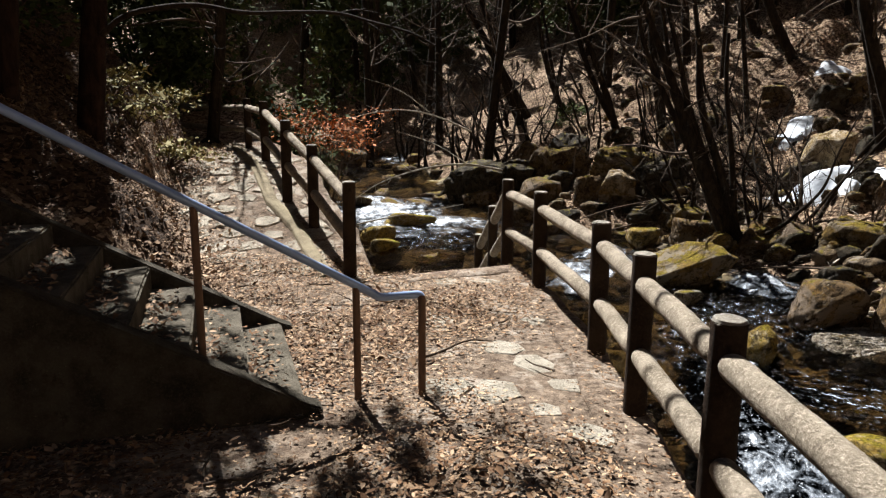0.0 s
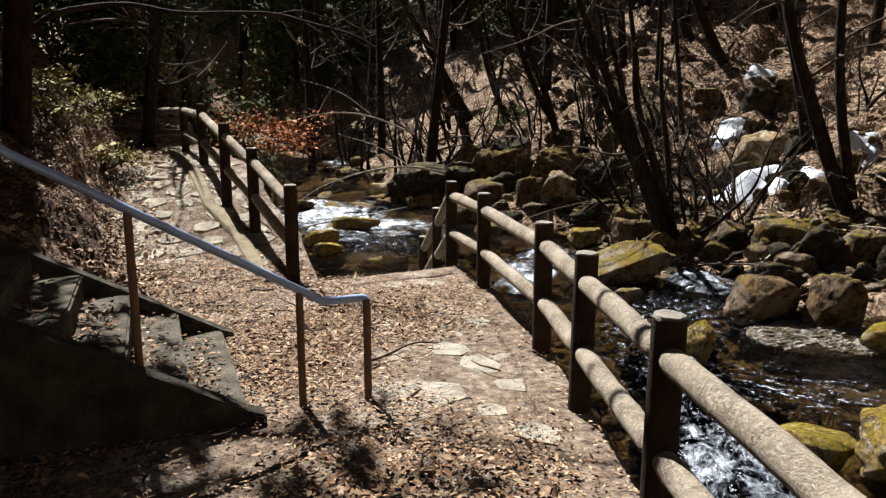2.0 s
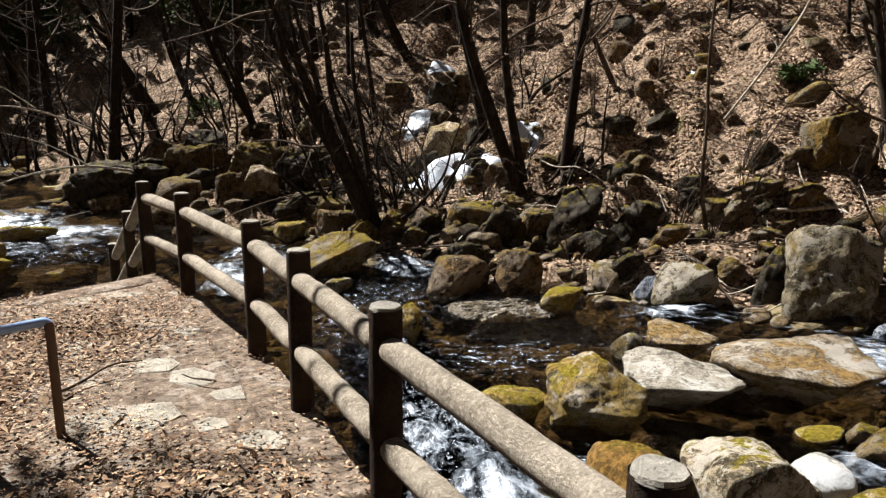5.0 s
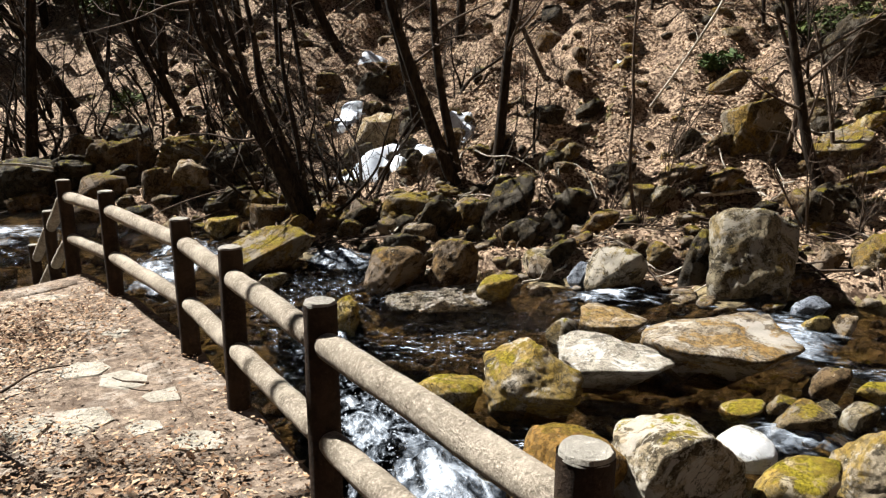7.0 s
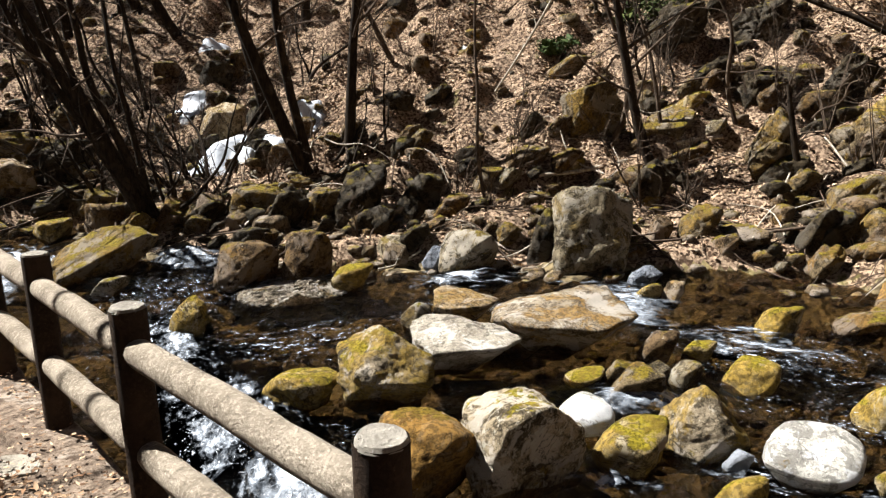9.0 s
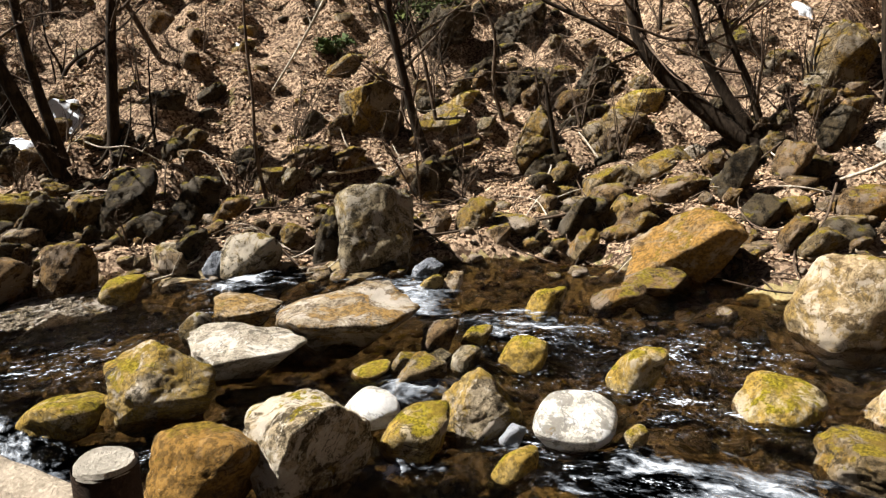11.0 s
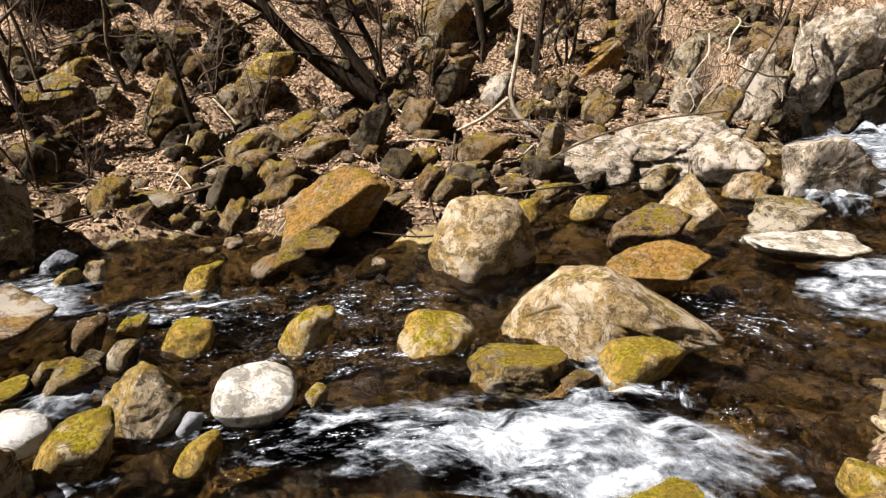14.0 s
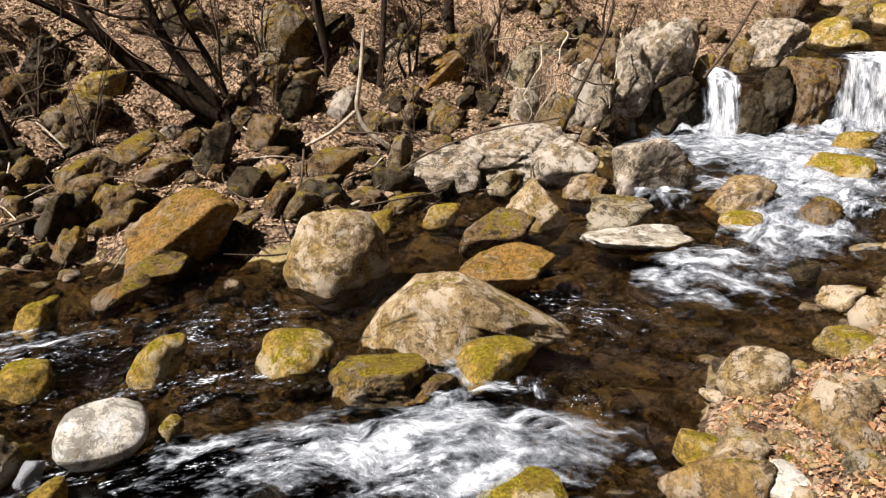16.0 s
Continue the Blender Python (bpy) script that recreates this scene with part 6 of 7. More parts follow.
def leaf_cards(centres, size, seed, bend=0.25, flat=0.0):
    """Small bent leaves, two quads each, one round every centre."""
    rng = np.random.default_rng(seed)
    n = len(centres)
    s = size * rng.lognormal(-0.05, 0.35, n).clip(0.4, 2.2)[:, None]
    a = rng.standard_normal((n, 3)) * (1, 1, 1 - flat)
    a /= np.linalg.norm(a, axis=1)[:, None]
    b = np.cross(a, rng.standard_normal((n, 3)) * (1 - flat) + np.array((0, 0, flat * 3)))
    b /= np.linalg.norm(b, axis=1)[:, None]
    c = np.cross(a, b) * bend * rng.normal(0, 1.3, n)[:, None]
    a, b, c = a * s, b * s * rng.uniform(0.22, 0.55, n)[:, None] + a * s * rng.normal(0, 0.12, n)[:, None], c * s
    v = np.stack([centres - a, centres - b + c * 0.5, centres + b + c * 0.5, centres + a * 0.25 - b * 0.9, centres + a * 0.25 + b * 0.9, centres + a + c * 0.3], 1).reshape(-1, 3)
    o = np.arange(n)[:, None] * 6
    tri = np.concatenate([o + np.array([[0, 1, 2]]), o + np.array([[1, 3, 2]]), o + np.array([[3, 4, 2]]), o + np.array([[3, 5, 4]])])
    return v, tri


def curled_leaves(name, centres, size, material, seed):
    """Whole dead leaves, folded along the midrib, curling up at the tip and lying every way."""
    rng = np.random.default_rng(seed)
    n = len(centres)
    s = size * rng.lognormal(0, 0.3, n).clip(0.5, 1.6)
    yaw, dip, roll = rng.uniform(0, 2 * pi, n), rng.normal(0.04, 0.12, n), rng.normal(0, 0.2, n)
    fold, curl, wide = rng.normal(0.2, 0.35, n), rng.normal(0.16, 0.3, n), rng.uniform(0.34, 0.62, n)
    spots = ((-1, 0), (-0.45, 0), (0.3, 0), (1, 0), (-0.5, 0.8), (0.25, 1.0), (-0.5, -0.8), (0.25, -1.0))
    out = []
    for u, w in spots:
        x, y = np.full(n, float(u)) + rng.normal(0, 0.07, n), w * wide * rng.uniform(0.75, 1.2, n)
        z = curl * u * abs(u) + fold * abs(w) * wide + rng.normal(0, 0.05, n)
        y, z = y * np.cos(roll) - z * np.sin(roll), y * np.sin(roll) + z * np.cos(roll)
        x, z = x * np.cos(dip) - z * np.sin(dip), x * np.sin(dip) + z * np.cos(dip)
        out.append(np.stack([x * np.cos(yaw) - y * np.sin(yaw), x * np.sin(yaw) + y * np.cos(yaw), z], 1) * s[:, None])
    out = np.stack(out, 1)
    out[:, :, 2] -= 0.6 * out[:, :, 2].min(1)[:, None]
    tri = np.array([[0, 1, 4], [0, 6, 1], [1, 2, 4], [2, 5, 4], [1, 6, 2], [2, 6, 7], [2, 3, 5], [2, 7, 3]])
    f = (np.arange(n)[:, None, None] * 8 + tri).reshape(-1, 3)
    return sheet(name, (centres[:, None, :] + out).reshape(-1, 3), f, material, False)


def leaf_mesh(name, centres, size, material, seed, bend=0.25, flat=0.0):
    return sheet(name, *leaf_cards(centres, size, seed, bend, flat), material, False)


def conifer_crown(name, seed, height, low, radius, n, size, material):
    """Drooping tiers of small sprays round an empty stem, ragged and with gaps."""
    rng = np.random.default_rng(seed)
    pts = []
    tiers = int((height - low) / 0.55)
    for k in range(tiers):
        z = low + (height - low) * k / tiers
        reach = radius * (1 - (k / tiers) ** 1.5) * rng.uniform(0.7, 1.15)
        for b in range(6):
            if rng.random() < 0.12:
                continue
            a = rng.uniform(0, 2 * pi)
            m = int(n / tiers / 6)
            t = rng.uniform(0.15, 1, m) ** 0.7
            w = 0.34 * t * reach
            x, y = cos(a) * t * reach, sin(a) * t * reach
            pts.append(np.stack([x + rng.normal(0, 1, m) * w * 0.5, y + rng.normal(0, 1, m) * w * 0.5, z - 0.35 * t * reach + rng.normal(0, 0.16, m)], 1))
    return leaf_mesh(name, np.vstack(pts), size, material, seed, 0.3)


def cedar(label, material, stems, seed):
    thing = new("cedar_tree")
    base = stems[0][0]
    thing.location = base[:3]
    inv = Matrix.Translation(-Vector(base[:3]))
    full = list(stems[0])
    x, y, z, r = full[-1]
    for k in range(1, 9):
        full.append((x, y, z + 1.5 * k, max(0.03, r * (1 - k / 9))))
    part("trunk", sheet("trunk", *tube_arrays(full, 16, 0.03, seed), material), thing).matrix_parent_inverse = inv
    crown = part("crown", conifer_crown("crown", seed, 15, 5.6 if seed == 28 else 7.7, 1.8, 11000 if seed == 28 else 5600, 0.14, GREEN_LEAF), thing, "dense dark evergreen sprays")
    crown.location = (x - base[0], y - base[1], 0)
    return tagged(thing, label, "tree", "cedars above the stairs"), inv


bare_tree("twin-stemmed bare tree leaning over the bank", BARK, [[(8.90, 13.16, -0.30, 0.156), (8.54, 13.40, 0.79, 0.137), (8.13, 13.65, 2.12, 0.118), (7.84, 13.82, 3.16, 0.101), (7.65, 13.93, 4.06, 0.083)], [(8.95, 13.13, -0.01, 0.103), (8.69, 13.30, 1.40, 0.094), (8.55, 13.39, 2.70, 0.086), (8.51, 13.42, 4.06, 0.077)]], 1)
bare_tree("slim straight bare tree with grey-brown bark", BARK, [[(9.75, 12.74, 0.24, 0.120), (9.82, 12.69, 1.27, 0.110), (9.90, 12.63, 2.46, 0.099), (10.02, 12.53, 3.61, 0.088), (10.08, 12.48, 4.28, 0.079)]], 2)
sapling("very thin crooked sapling among the bank stones", TWIG, [[(9.97, 8.89, -0.66, 0.037), (9.85, 9.02, 0.35, 0.033), (9.88, 8.99, 1.34, 0.028), (9.84, 9.04, 2.31, 0.025), (9.86, 9.01, 3.42, 0.020)]], 3)
bare_tree("bare tree with a flared root foot", BARK, [[(12.97, 7.21, -0.13, 0.110), (12.84, 7.45, 0.60, 0.096), (12.70, 7.69, 1.82, 0.080), (12.55, 7.94, 3.29, 0.065), (12.50, 8.02, 3.87, 0.050)]], 4)
bare_tree("dark clump of leaning bare stems", BARK, [[(5.74, 14.00, -1.03, 0.184), (5.21, 14.21, 0.31, 0.149), (4.75, 14.37, 1.45, 0.117), (4.40, 14.48, 2.42, 0.086), (3.97, 14.60, 3.46, 0.056)], [(5.80, 13.98, -0.83, 0.105), (5.43, 14.12, 0.53, 0.088), (4.98, 14.29, 1.77, 0.071), (4.93, 14.31, 2.85, 0.055), (4.78, 14.36, 3.69, 0.040)], [(5.76, 13.99, -0.59, 0.070), (5.61, 14.05, 0.87, 0.057), (5.41, 14.13, 2.10, 0.044), (5.40, 14.13, 3.07, 0.033)], [(5.51, 14.09, -0.17, 0.086), (4.90, 14.32, 1.33, 0.070), (4.61, 14.41, 2.53, 0.054), (4.33, 14.50, 3.57, 0.040)], [(5.40, 14.13, -0.16, 0.078), (4.37, 14.49, 1.89, 0.062), (3.93, 14.61, 2.84, 0.048), (3.79, 14.65, 3.55, 0.036)]], 5)
bare_tree("leaning bare tree on the shaded slope", BARK, [[(5.42, 22.61, 0.82, 0.125), (5.03, 22.69, 2.14, 0.109), (4.54, 22.80, 3.40, 0.092), (3.92, 22.91, 4.61, 0.076)]], 6)
bare_tree("leaning bare tree on the dark slope", BARK, [[(3.05, 28.59, 0.98, 0.161), (2.21, 28.67, 2.97, 0.137), (1.75, 28.70, 4.77, 0.115), (1.40, 28.72, 5.80, 0.095)]], 7)
sapling("thin bare tree on the dark slope", BARK, [[(4.49, 26.66, 1.18, 0.124), (3.71, 26.78, 3.10, 0.097), (3.39, 26.82, 4.85, 0.073)]], 8)
bare_tree("bare tree standing on the shaded slope", BARK, [[(6.53, 21.73, 1.07, 0.124), (6.23, 21.82, 2.77, 0.110), (6.04, 21.87, 4.33, 0.096), (5.95, 21.90, 5.09, 0.083)]], 9)
bare_tree("thick-based old tree with three sweeping stems", BARK, [[(14.72, 1.31, 0.34, 0.188), (14.64, 1.95, 0.77, 0.172), (14.49, 2.78, 1.45, 0.155), (14.36, 3.37, 2.08, 0.136), (14.30, 3.61, 3.00, 0.117), (14.28, 3.69, 3.59, 0.097)], [(14.73, 1.25, 0.47, 0.117), (14.67, 1.78, 1.14, 0.104), (14.60, 2.22, 1.85, 0.091), (14.56, 2.44, 2.56, 0.077), (14.53, 2.61, 3.35, 0.064)], [(14.74, 1.18, 0.58, 0.077), (14.71, 1.41, 1.34, 0.068), (14.67, 1.76, 2.04, 0.059), (14.63, 2.05, 2.74, 0.050), (14.58, 2.33, 3.34, 0.041)], [(14.35, 3.42, 2.13, 0.060), (14.14, 4.14, 2.56, 0.050), (13.94, 4.75, 2.83, 0.040), (13.79, 5.16, 3.04, 0.030)]], 10)
sapling("broken dark stub of a dead sapling", BARK, [[(13.75, 4.45, -0.18, 0.083), (13.65, 4.74, 0.06, 0.068), (13.60, 4.86, 0.83, 0.053), (13.56, 4.97, 1.47, 0.038)]], 11)
bare_tree("straight trunk on the upper slope", BARK, [[(17.03, -0.78, 1.41, 0.112), (17.03, -0.68, 2.27, 0.104), (17.03, -0.55, 3.42, 0.096)]], 12)
bare_tree("dark crooked stem above the boulders", BARK, [[(16.57, -1.89, 0.80, 0.076), (16.56, -2.01, 1.79, 0.068), (16.55, -2.08, 2.68, 0.059), (16.55, -2.11, 3.23, 0.051)]], 13)
branch("bleached bent branch stuck between the rocks", DEADWOOD, [[(13.66, -1.94, -0.32, 0.056), (13.72, -1.37, 0.06, 0.051), (13.74, -1.12, 0.51, 0.046), (13.73, -1.25, 1.10, 0.040), (13.72, -1.35, 1.97, 0.034)], [(13.74, -1.12, 0.51, 0.041), (13.77, -0.67, 0.14, 0.034), (13.78, -0.17, -0.08, 0.026)]], 14)
branch("bleached fallen branch lying on wet stones", DEADWOOD, [[(11.57, -0.74, -0.81, 0.040), (12.00, -1.20, -0.73, 0.035), (12.43, -1.96, -0.72, 0.030), (12.75, -2.72, -0.61, 0.024)]], 15)
branch("pale dead pole leaning on the slope", DEADWOOD, [[(13.05, 11.39, 1.36, 0.026), (13.48, 10.88, 2.34, 0.028), (13.87, 10.38, 3.39, 0.030), (13.98, 10.22, 3.85, 0.031)]], 16)
branch("grey fallen log lying on the leaves", DEADWOOD, [[(11.10, 9.45, -0.24, 0.045), (11.67, 8.56, -0.21, 0.043), (12.08, 8.03, -0.10, 0.041), (12.93, 7.72, 0.01, 0.041)]], 17)
branch("short fallen log among the stones", DEADWOOD, [[(13.45, 7.53, 0.22, 0.060), (14.00, 7.05, 0.33, 0.055), (14.42, 6.49, 0.44, 0.049)]], 18)
branch("thin stick reaching over the water", DEADWOOD, [[(7.12, 8.63, -1.25, 0.021), (7.43, 8.51, -1.22, 0.019), (7.96, 8.59, -1.11, 0.016), (8.32, 8.52, -0.98, 0.014)]], 19)
branch("hanging bare branch above the outcrop", TWIG, [[(14.22, -5.57, 0.49, 0.040), (14.11, -5.85, 1.14, 0.035), (13.98, -6.16, 1.88, 0.031), (13.95, -6.22, 2.49, 0.027)]], 20)
branch("arching thin branch over the pale outcrop", TWIG, [[(12.18, -1.19, -0.71, 0.019), (12.09, -1.96, -0.16, 0.017), (11.87, -3.07, 0.29, 0.016), (11.49, -4.29, 0.47, 0.014)]], 21)
branch("slanting bare stems by the upper fall", TWIG, [[(13.59, -8.03, 0.89, 0.033), (13.36, -8.41, 1.52, 0.030), (13.14, -8.74, 2.31, 0.026)]], 22)
sapling("dark leaning bare stems on the rocky slope", TWIG, [[(18.66, -4.46, 1.04, 0.043), (18.55, -4.94, 1.85, 0.039), (18.42, -5.40, 2.77, 0.035)], [(18.60, -4.74, 0.19, 0.036), (18.51, -5.08, 1.03, 0.032), (18.51, -5.07, 1.85, 0.028)]], 23)
sapling("dry bent stem rising from the bank", TWIG, [[(12.92, 8.15, 0.22, 0.059), (13.12, 7.84, 1.14, 0.053), (13.01, 8.01, 2.16, 0.046), (12.81, 8.32, 3.14, 0.040)], [(14.06, 6.08, 0.72, 0.047), (13.96, 6.30, 1.46, 0.041), (14.00, 6.20, 2.46, 0.034), (13.86, 6.51, 3.12, 0.028)]], 24)
sapling("crooked bare sapling on the sunny slope", TWIG, [[(13.82, 7.50, 0.44, 0.049), (13.76, 7.62, 1.29, 0.041), (13.67, 7.77, 2.13, 0.034), (13.54, 8.00, 2.96, 0.027)]], 25)
sapling("forked bare sapling on the sunny slope", TWIG, [[(12.93, 14.97, 2.19, 0.075), (12.58, 15.28, 3.20, 0.063), (12.22, 15.56, 4.06, 0.052)]], 26)
branch("thin bare branch hanging over the far reach of the stream", DEADWOOD, [[(1.6, 19.4, 0.0, 0.03), (0.6, 18.6, 0.25, 0.026), (-0.4, 18.0, 0.2, 0.02), (-1.5, 17.4, -0.1, 0.012), (-2.1, 16.9, -0.5, 0.008)], [(0.6, 18.6, 0.25, 0.016), (-0.2, 18.9, 0.75, 0.012), (-1.2, 18.7, 1.05, 0.007)]], 41)
branch("thin bare branch hanging over the far reach of the stream", DEADWOOD, [[(0.9, 22.8, 0.9, 0.03), (-0.4, 22.0, 1.5, 0.024), (-1.6, 21.4, 1.6, 0.018), (-2.8, 20.9, 1.3, 0.01)], [(-0.4, 22.0, 1.5, 0.016), (-1.3, 21.8, 2.2, 0.011), (-2.4, 21.6, 2.5, 0.006)]], 42)
branch("grey dead stick lying over wet stones", DEADWOOD, [[(-2.2, 15.6, -0.95, 0.018), (-1.2, 15.9, -0.75, 0.015), (-0.3, 16.6, -0.7, 0.012), (0.5, 17.0, -0.6, 0.007)]], 43)


def vine(x, y, z, dx, dy, dz, seed, r=0.02):
    """A crooked bare creeper from one place to another, forked near its end."""
    rng = np.random.default_rng(seed)
    pts = [(x + dx * k / 7 + rng.normal(0, 0.07), y + dy * k / 7 + rng.normal(0, 0.10), z + dz * k / 7 + rng.normal(0, 0.09), r * (1 - k / 10)) for k in range(8)]
    fork = [(*pts[4][:3], r * 0.5)] + [(pts[4][0] + 0.1 * k, pts[4][1] + rng.normal(0, 0.18) * k, pts[4][2] - 0.16 * k * rng.uniform(0.5, 1.4), r * (0.5 - 0.1 * k)) for k in (1, 2, 3)]
    return branch("crooked pale creeper hanging over the rocks", DEADWOOD if seed % 2 else TWIG, [pts, fork], seed)


for i, (x, y, z, dx, dy, dz) in enumerate(((14.6, -5.6, 1.9, -0.5, 0.8, -1.5), (14.7, -6.0, 1.5, -0.3, -0.6, -1.2), (15.2, -7.0, 1.9, -0.6, 0.5, -1.6), (14.2, -6.4, 0.9, -0.4, 1.7, 0.0), (15.6, -4.2, 1.7, 0.1, -1.7, 0.1), (15.4, -5.2, 1.9, 0.1, -1.6, -0.2), (14.3, -4.9, 1.5, -0.3, 0.4, -1.3), (16.8, -8.6, 2.6, -0.8, 0.3, -1.3), (12.6, -1.5, -0.35, -0.4, 1.9, -0.2), (13.4, -0.9, 0.3, -0.5, -1.8, -0.5), (13.0, 8.9, 0.9, 0.3, -2.0, 0.1), (14.6, 7.6, 1.6, 0.2, -2.2, 0.2), (9.2, 12.9, 0.5, 0.9, -1.9, -0.6), (14.6, 5.0, 0.7, 0.1, -1.0, 1.1))):
    vine(x, y, z, dx, dy, dz, 1501 + i)
cedar("tall dark cedar trunk beside the staircase", BARK_RED, [[(-4.02, 8.28, 1.23, 0.148), (-3.94, 8.32, 2.10, 0.136), (-3.83, 8.36, 3.07, 0.125)]], 27)
cedar("dark cedar trunk at the edge of the wood", BARK_RED, [[(-3.88, 6.42, 1.13, 0.096), (-3.81, 6.46, 1.86, 0.089), (-3.73, 6.50, 2.76, 0.082)]], 28)
sapling("thin dry stem leaning beside the stair wall", DEADWOOD, [[(-2.30, 3.58, -0.05, 0.006), (-2.13, 3.68, 0.07, 0.005), (-2.07, 3.72, 0.19, 0.004), (-2.00, 3.76, 0.45, 0.003)]], 29)
bare_tree("forked dark tree beside the upper path", BARK, [[(-4.50, 14.18, 0.93, 0.123), (-4.38, 14.22, 1.97, 0.113), (-4.25, 14.26, 2.82, 0.104), (-4.23, 14.27, 3.95, 0.095)], [(-4.22, 14.27, 2.08, 0.032), (-3.78, 14.39, 2.52, 0.024), (-3.44, 14.48, 3.16, 0.016)]], 30, 4.2)
bare_tree("slender tree on the shaded far slope", BARK, [[(5.51, 22.77, 0.90, 0.105), (4.68, 22.95, 2.37, 0.091), (4.11, 23.06, 3.90, 0.077), (3.72, 23.13, 5.24, 0.064)]], 31)
bare_tree("slender dark tree on the shaded far slope", BARK, [[(6.68, 22.07, 1.35, 0.088), (6.35, 22.17, 3.01, 0.079), (5.94, 22.28, 4.80, 0.070), (5.75, 22.33, 5.44, 0.062)]], 32)
bare_tree("leaning tree at the far end of the stream", BARK, [[(3.40, 29.06, 1.22, 0.166), (2.13, 29.18, 3.40, 0.143), (1.00, 29.24, 5.32, 0.119), (0.55, 29.25, 6.36, 0.097)]], 33)
bare_tree("dark trunk above the snow", BARK, [[(10.10, 16.68, 0.82, 0.135), (9.81, 16.85, 2.47, 0.121), (9.47, 17.05, 4.09, 0.107), (9.38, 17.10, 4.59, 0.094)]], 34)
bare_tree("dark trunk high on the slope", BARK, [[(10.65, 22.49, 3.05, 0.165), (10.23, 22.68, 3.89, 0.146), (9.69, 22.92, 5.23, 0.127)]], 35)
bare_tree("dark bank tree standing by the snow", BARK, [[(10.55, 24.99, 3.94, 0.197), (10.27, 25.11, 4.72, 0.173), (9.99, 25.22, 5.69, 0.149)]], 36)
LIMB = [(-3.74, 8.18, 2.44, 0.034), (-3.46, 8.15, 2.66, 0.031), (-2.98, 8.18, 2.75, 0.029), (-2.60, 8.15, 2.76, 0.026), (-2.17, 8.12, 2.66, 0.024), (-1.61, 8.09, 2.68, 0.021), (-1.11, 8.02, 2.67, 0.018), (-0.80, 7.91, 2.57, 0.016), (-0.50, 7.78, 2.49, 0.013), (-0.29, 7.64, 2.42, 0.011), (-0.08, 7.50, 2.29, 0.008)]
FORK = [(-0.28, 7.59, 2.42, 0.012), (-0.08, 7.60, 2.58, 0.010), (0.12, 7.60, 2.75, 0.008), (0.26, 7.60, 2.91, 0.006)]

cedar_one = [o for o in scene.objects if o.name.startswith("cedar_tree")][0]
crook = joined([tube_arrays(LIMB, 9, 0.04, 3), tube_arrays(FORK, 6, 0.04, 4)] + twigs(LIMB, 5, 9, 0.9, 2) + twigs(FORK, 6, 3, 0.4, 1))
ob = part("limb", sheet("limb", *crook, BARK), cedar_one, "long bare limb reaching over the path")
ob.matrix_parent_inverse = Matrix.Translation(-cedar_one.location)


# woodland: a few kinds, copied over the slopes round the valley
def forest_tree(kind, seed, x, y, slim=1.0):
    thing = new("forest_tree")
    rng = np.random.default_rng(seed)
    h = rng.uniform(11, 15) * (0.5 + 0.5 * slim)
    lean = rng.normal(0, 0.35, 2)
    pts = [(0, 0, -0.5, 0.19 * slim), (lean[0] * 0.1, lean[1] * 0.1, h * 0.2, 0.15 * slim), (lean[0] * 0.5, lean[1] * 0.5, h * 0.6, 0.10 * slim), (lean[0], lean[1], h, 0.02 * slim)]
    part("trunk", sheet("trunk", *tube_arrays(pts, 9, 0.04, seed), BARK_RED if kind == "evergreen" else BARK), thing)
    if kind == "evergreen":
        part("crown", conifer_crown("crown", seed, h, 2.2, 2.6, 10500, 0.17, GREEN_LEAF), thing, "drooping dark green sprays")
    else:
        part("crown", sheet("crown", *joined(twigs(pts, seed, 34 if slim > 0.9 else 16, 3.0 if slim > 0.9 else 1.7, 3, 0.0, 3)), TWIG), thing, "bare brown twigs")
    thing.matrix_world = pose(x, y, level_at(x, y), 0, 0, 0)
    return tagged(thing, "tall dark evergreen tree in the shaded wood" if kind == "evergreen" else "leafless forest tree in the shaded wood", "tree", "trees of the wood")


green_kinds = [forest_tree("evergreen", 900 + i, x, y) for i, (x, y) in enumerate(((-9.8, 17.5), (-9.0, 25.0), (-12.0, 13.0)))]
bare_kinds = [forest_tree("bare", 950 + i, x, y) for i, (x, y) in enumerate(((-5.4, 21.0), (-3.0, 30.0), (6.0, 27.0)))]
slim_kinds = [forest_tree("bare", 970 + i, x, y, 0.42) for i, (x, y) in enumerate(((8.5, 22.5), (11.5, 26.0)))]
thin_kinds = [forest_tree("bare", 980 + i, x, y, 0.26) for i, (x, y) in enumerate(((16.5, 14.5), (18.5, 4.0)))]
rng = np.random.default_rng(8)
placed = [(o.location.x, o.location.y) for o in green_kinds + bare_kinds]
tries = 0
# evergreens added on the sun's side to shade the bank and stairs
shade = [(-8.6, 16.6), (-6.6, 8.6), (-7.0, 4.6), (-9.5, 3.5), (-7.6, 10.6), (-9.6, 13.6), (-9.2, 12.0), (-10.5, 8.8), (-8.8, 15.0), (-11.5, 5.5), (-8.6, 7.4), (-13.5, 10.0), (-12.2, 16.0)]
for x, y in shade:
    copy_thing(green_kinds[len(placed) % 3], pose(x, y, level_at(x, y) - 0.1, 0, 0, 40 * len(placed)))
    placed.append((x, y))
# narrowed evergreens, added to shade the bank and leave the bush lit
for x, y in ((-6.9, 11.3), (-6.1, 9.9), (-7.2, 9.6), (-5.7, 8.7), (-5.9, 7.2)):
    copy_thing(green_kinds[len(placed) % 3], pose(x, y, level_at(x, y) - 0.1, 0, 0, 40 * len(placed)) @ Matrix.Diagonal((0.55, 0.55, 1, 1)))
    placed.append((x, y))
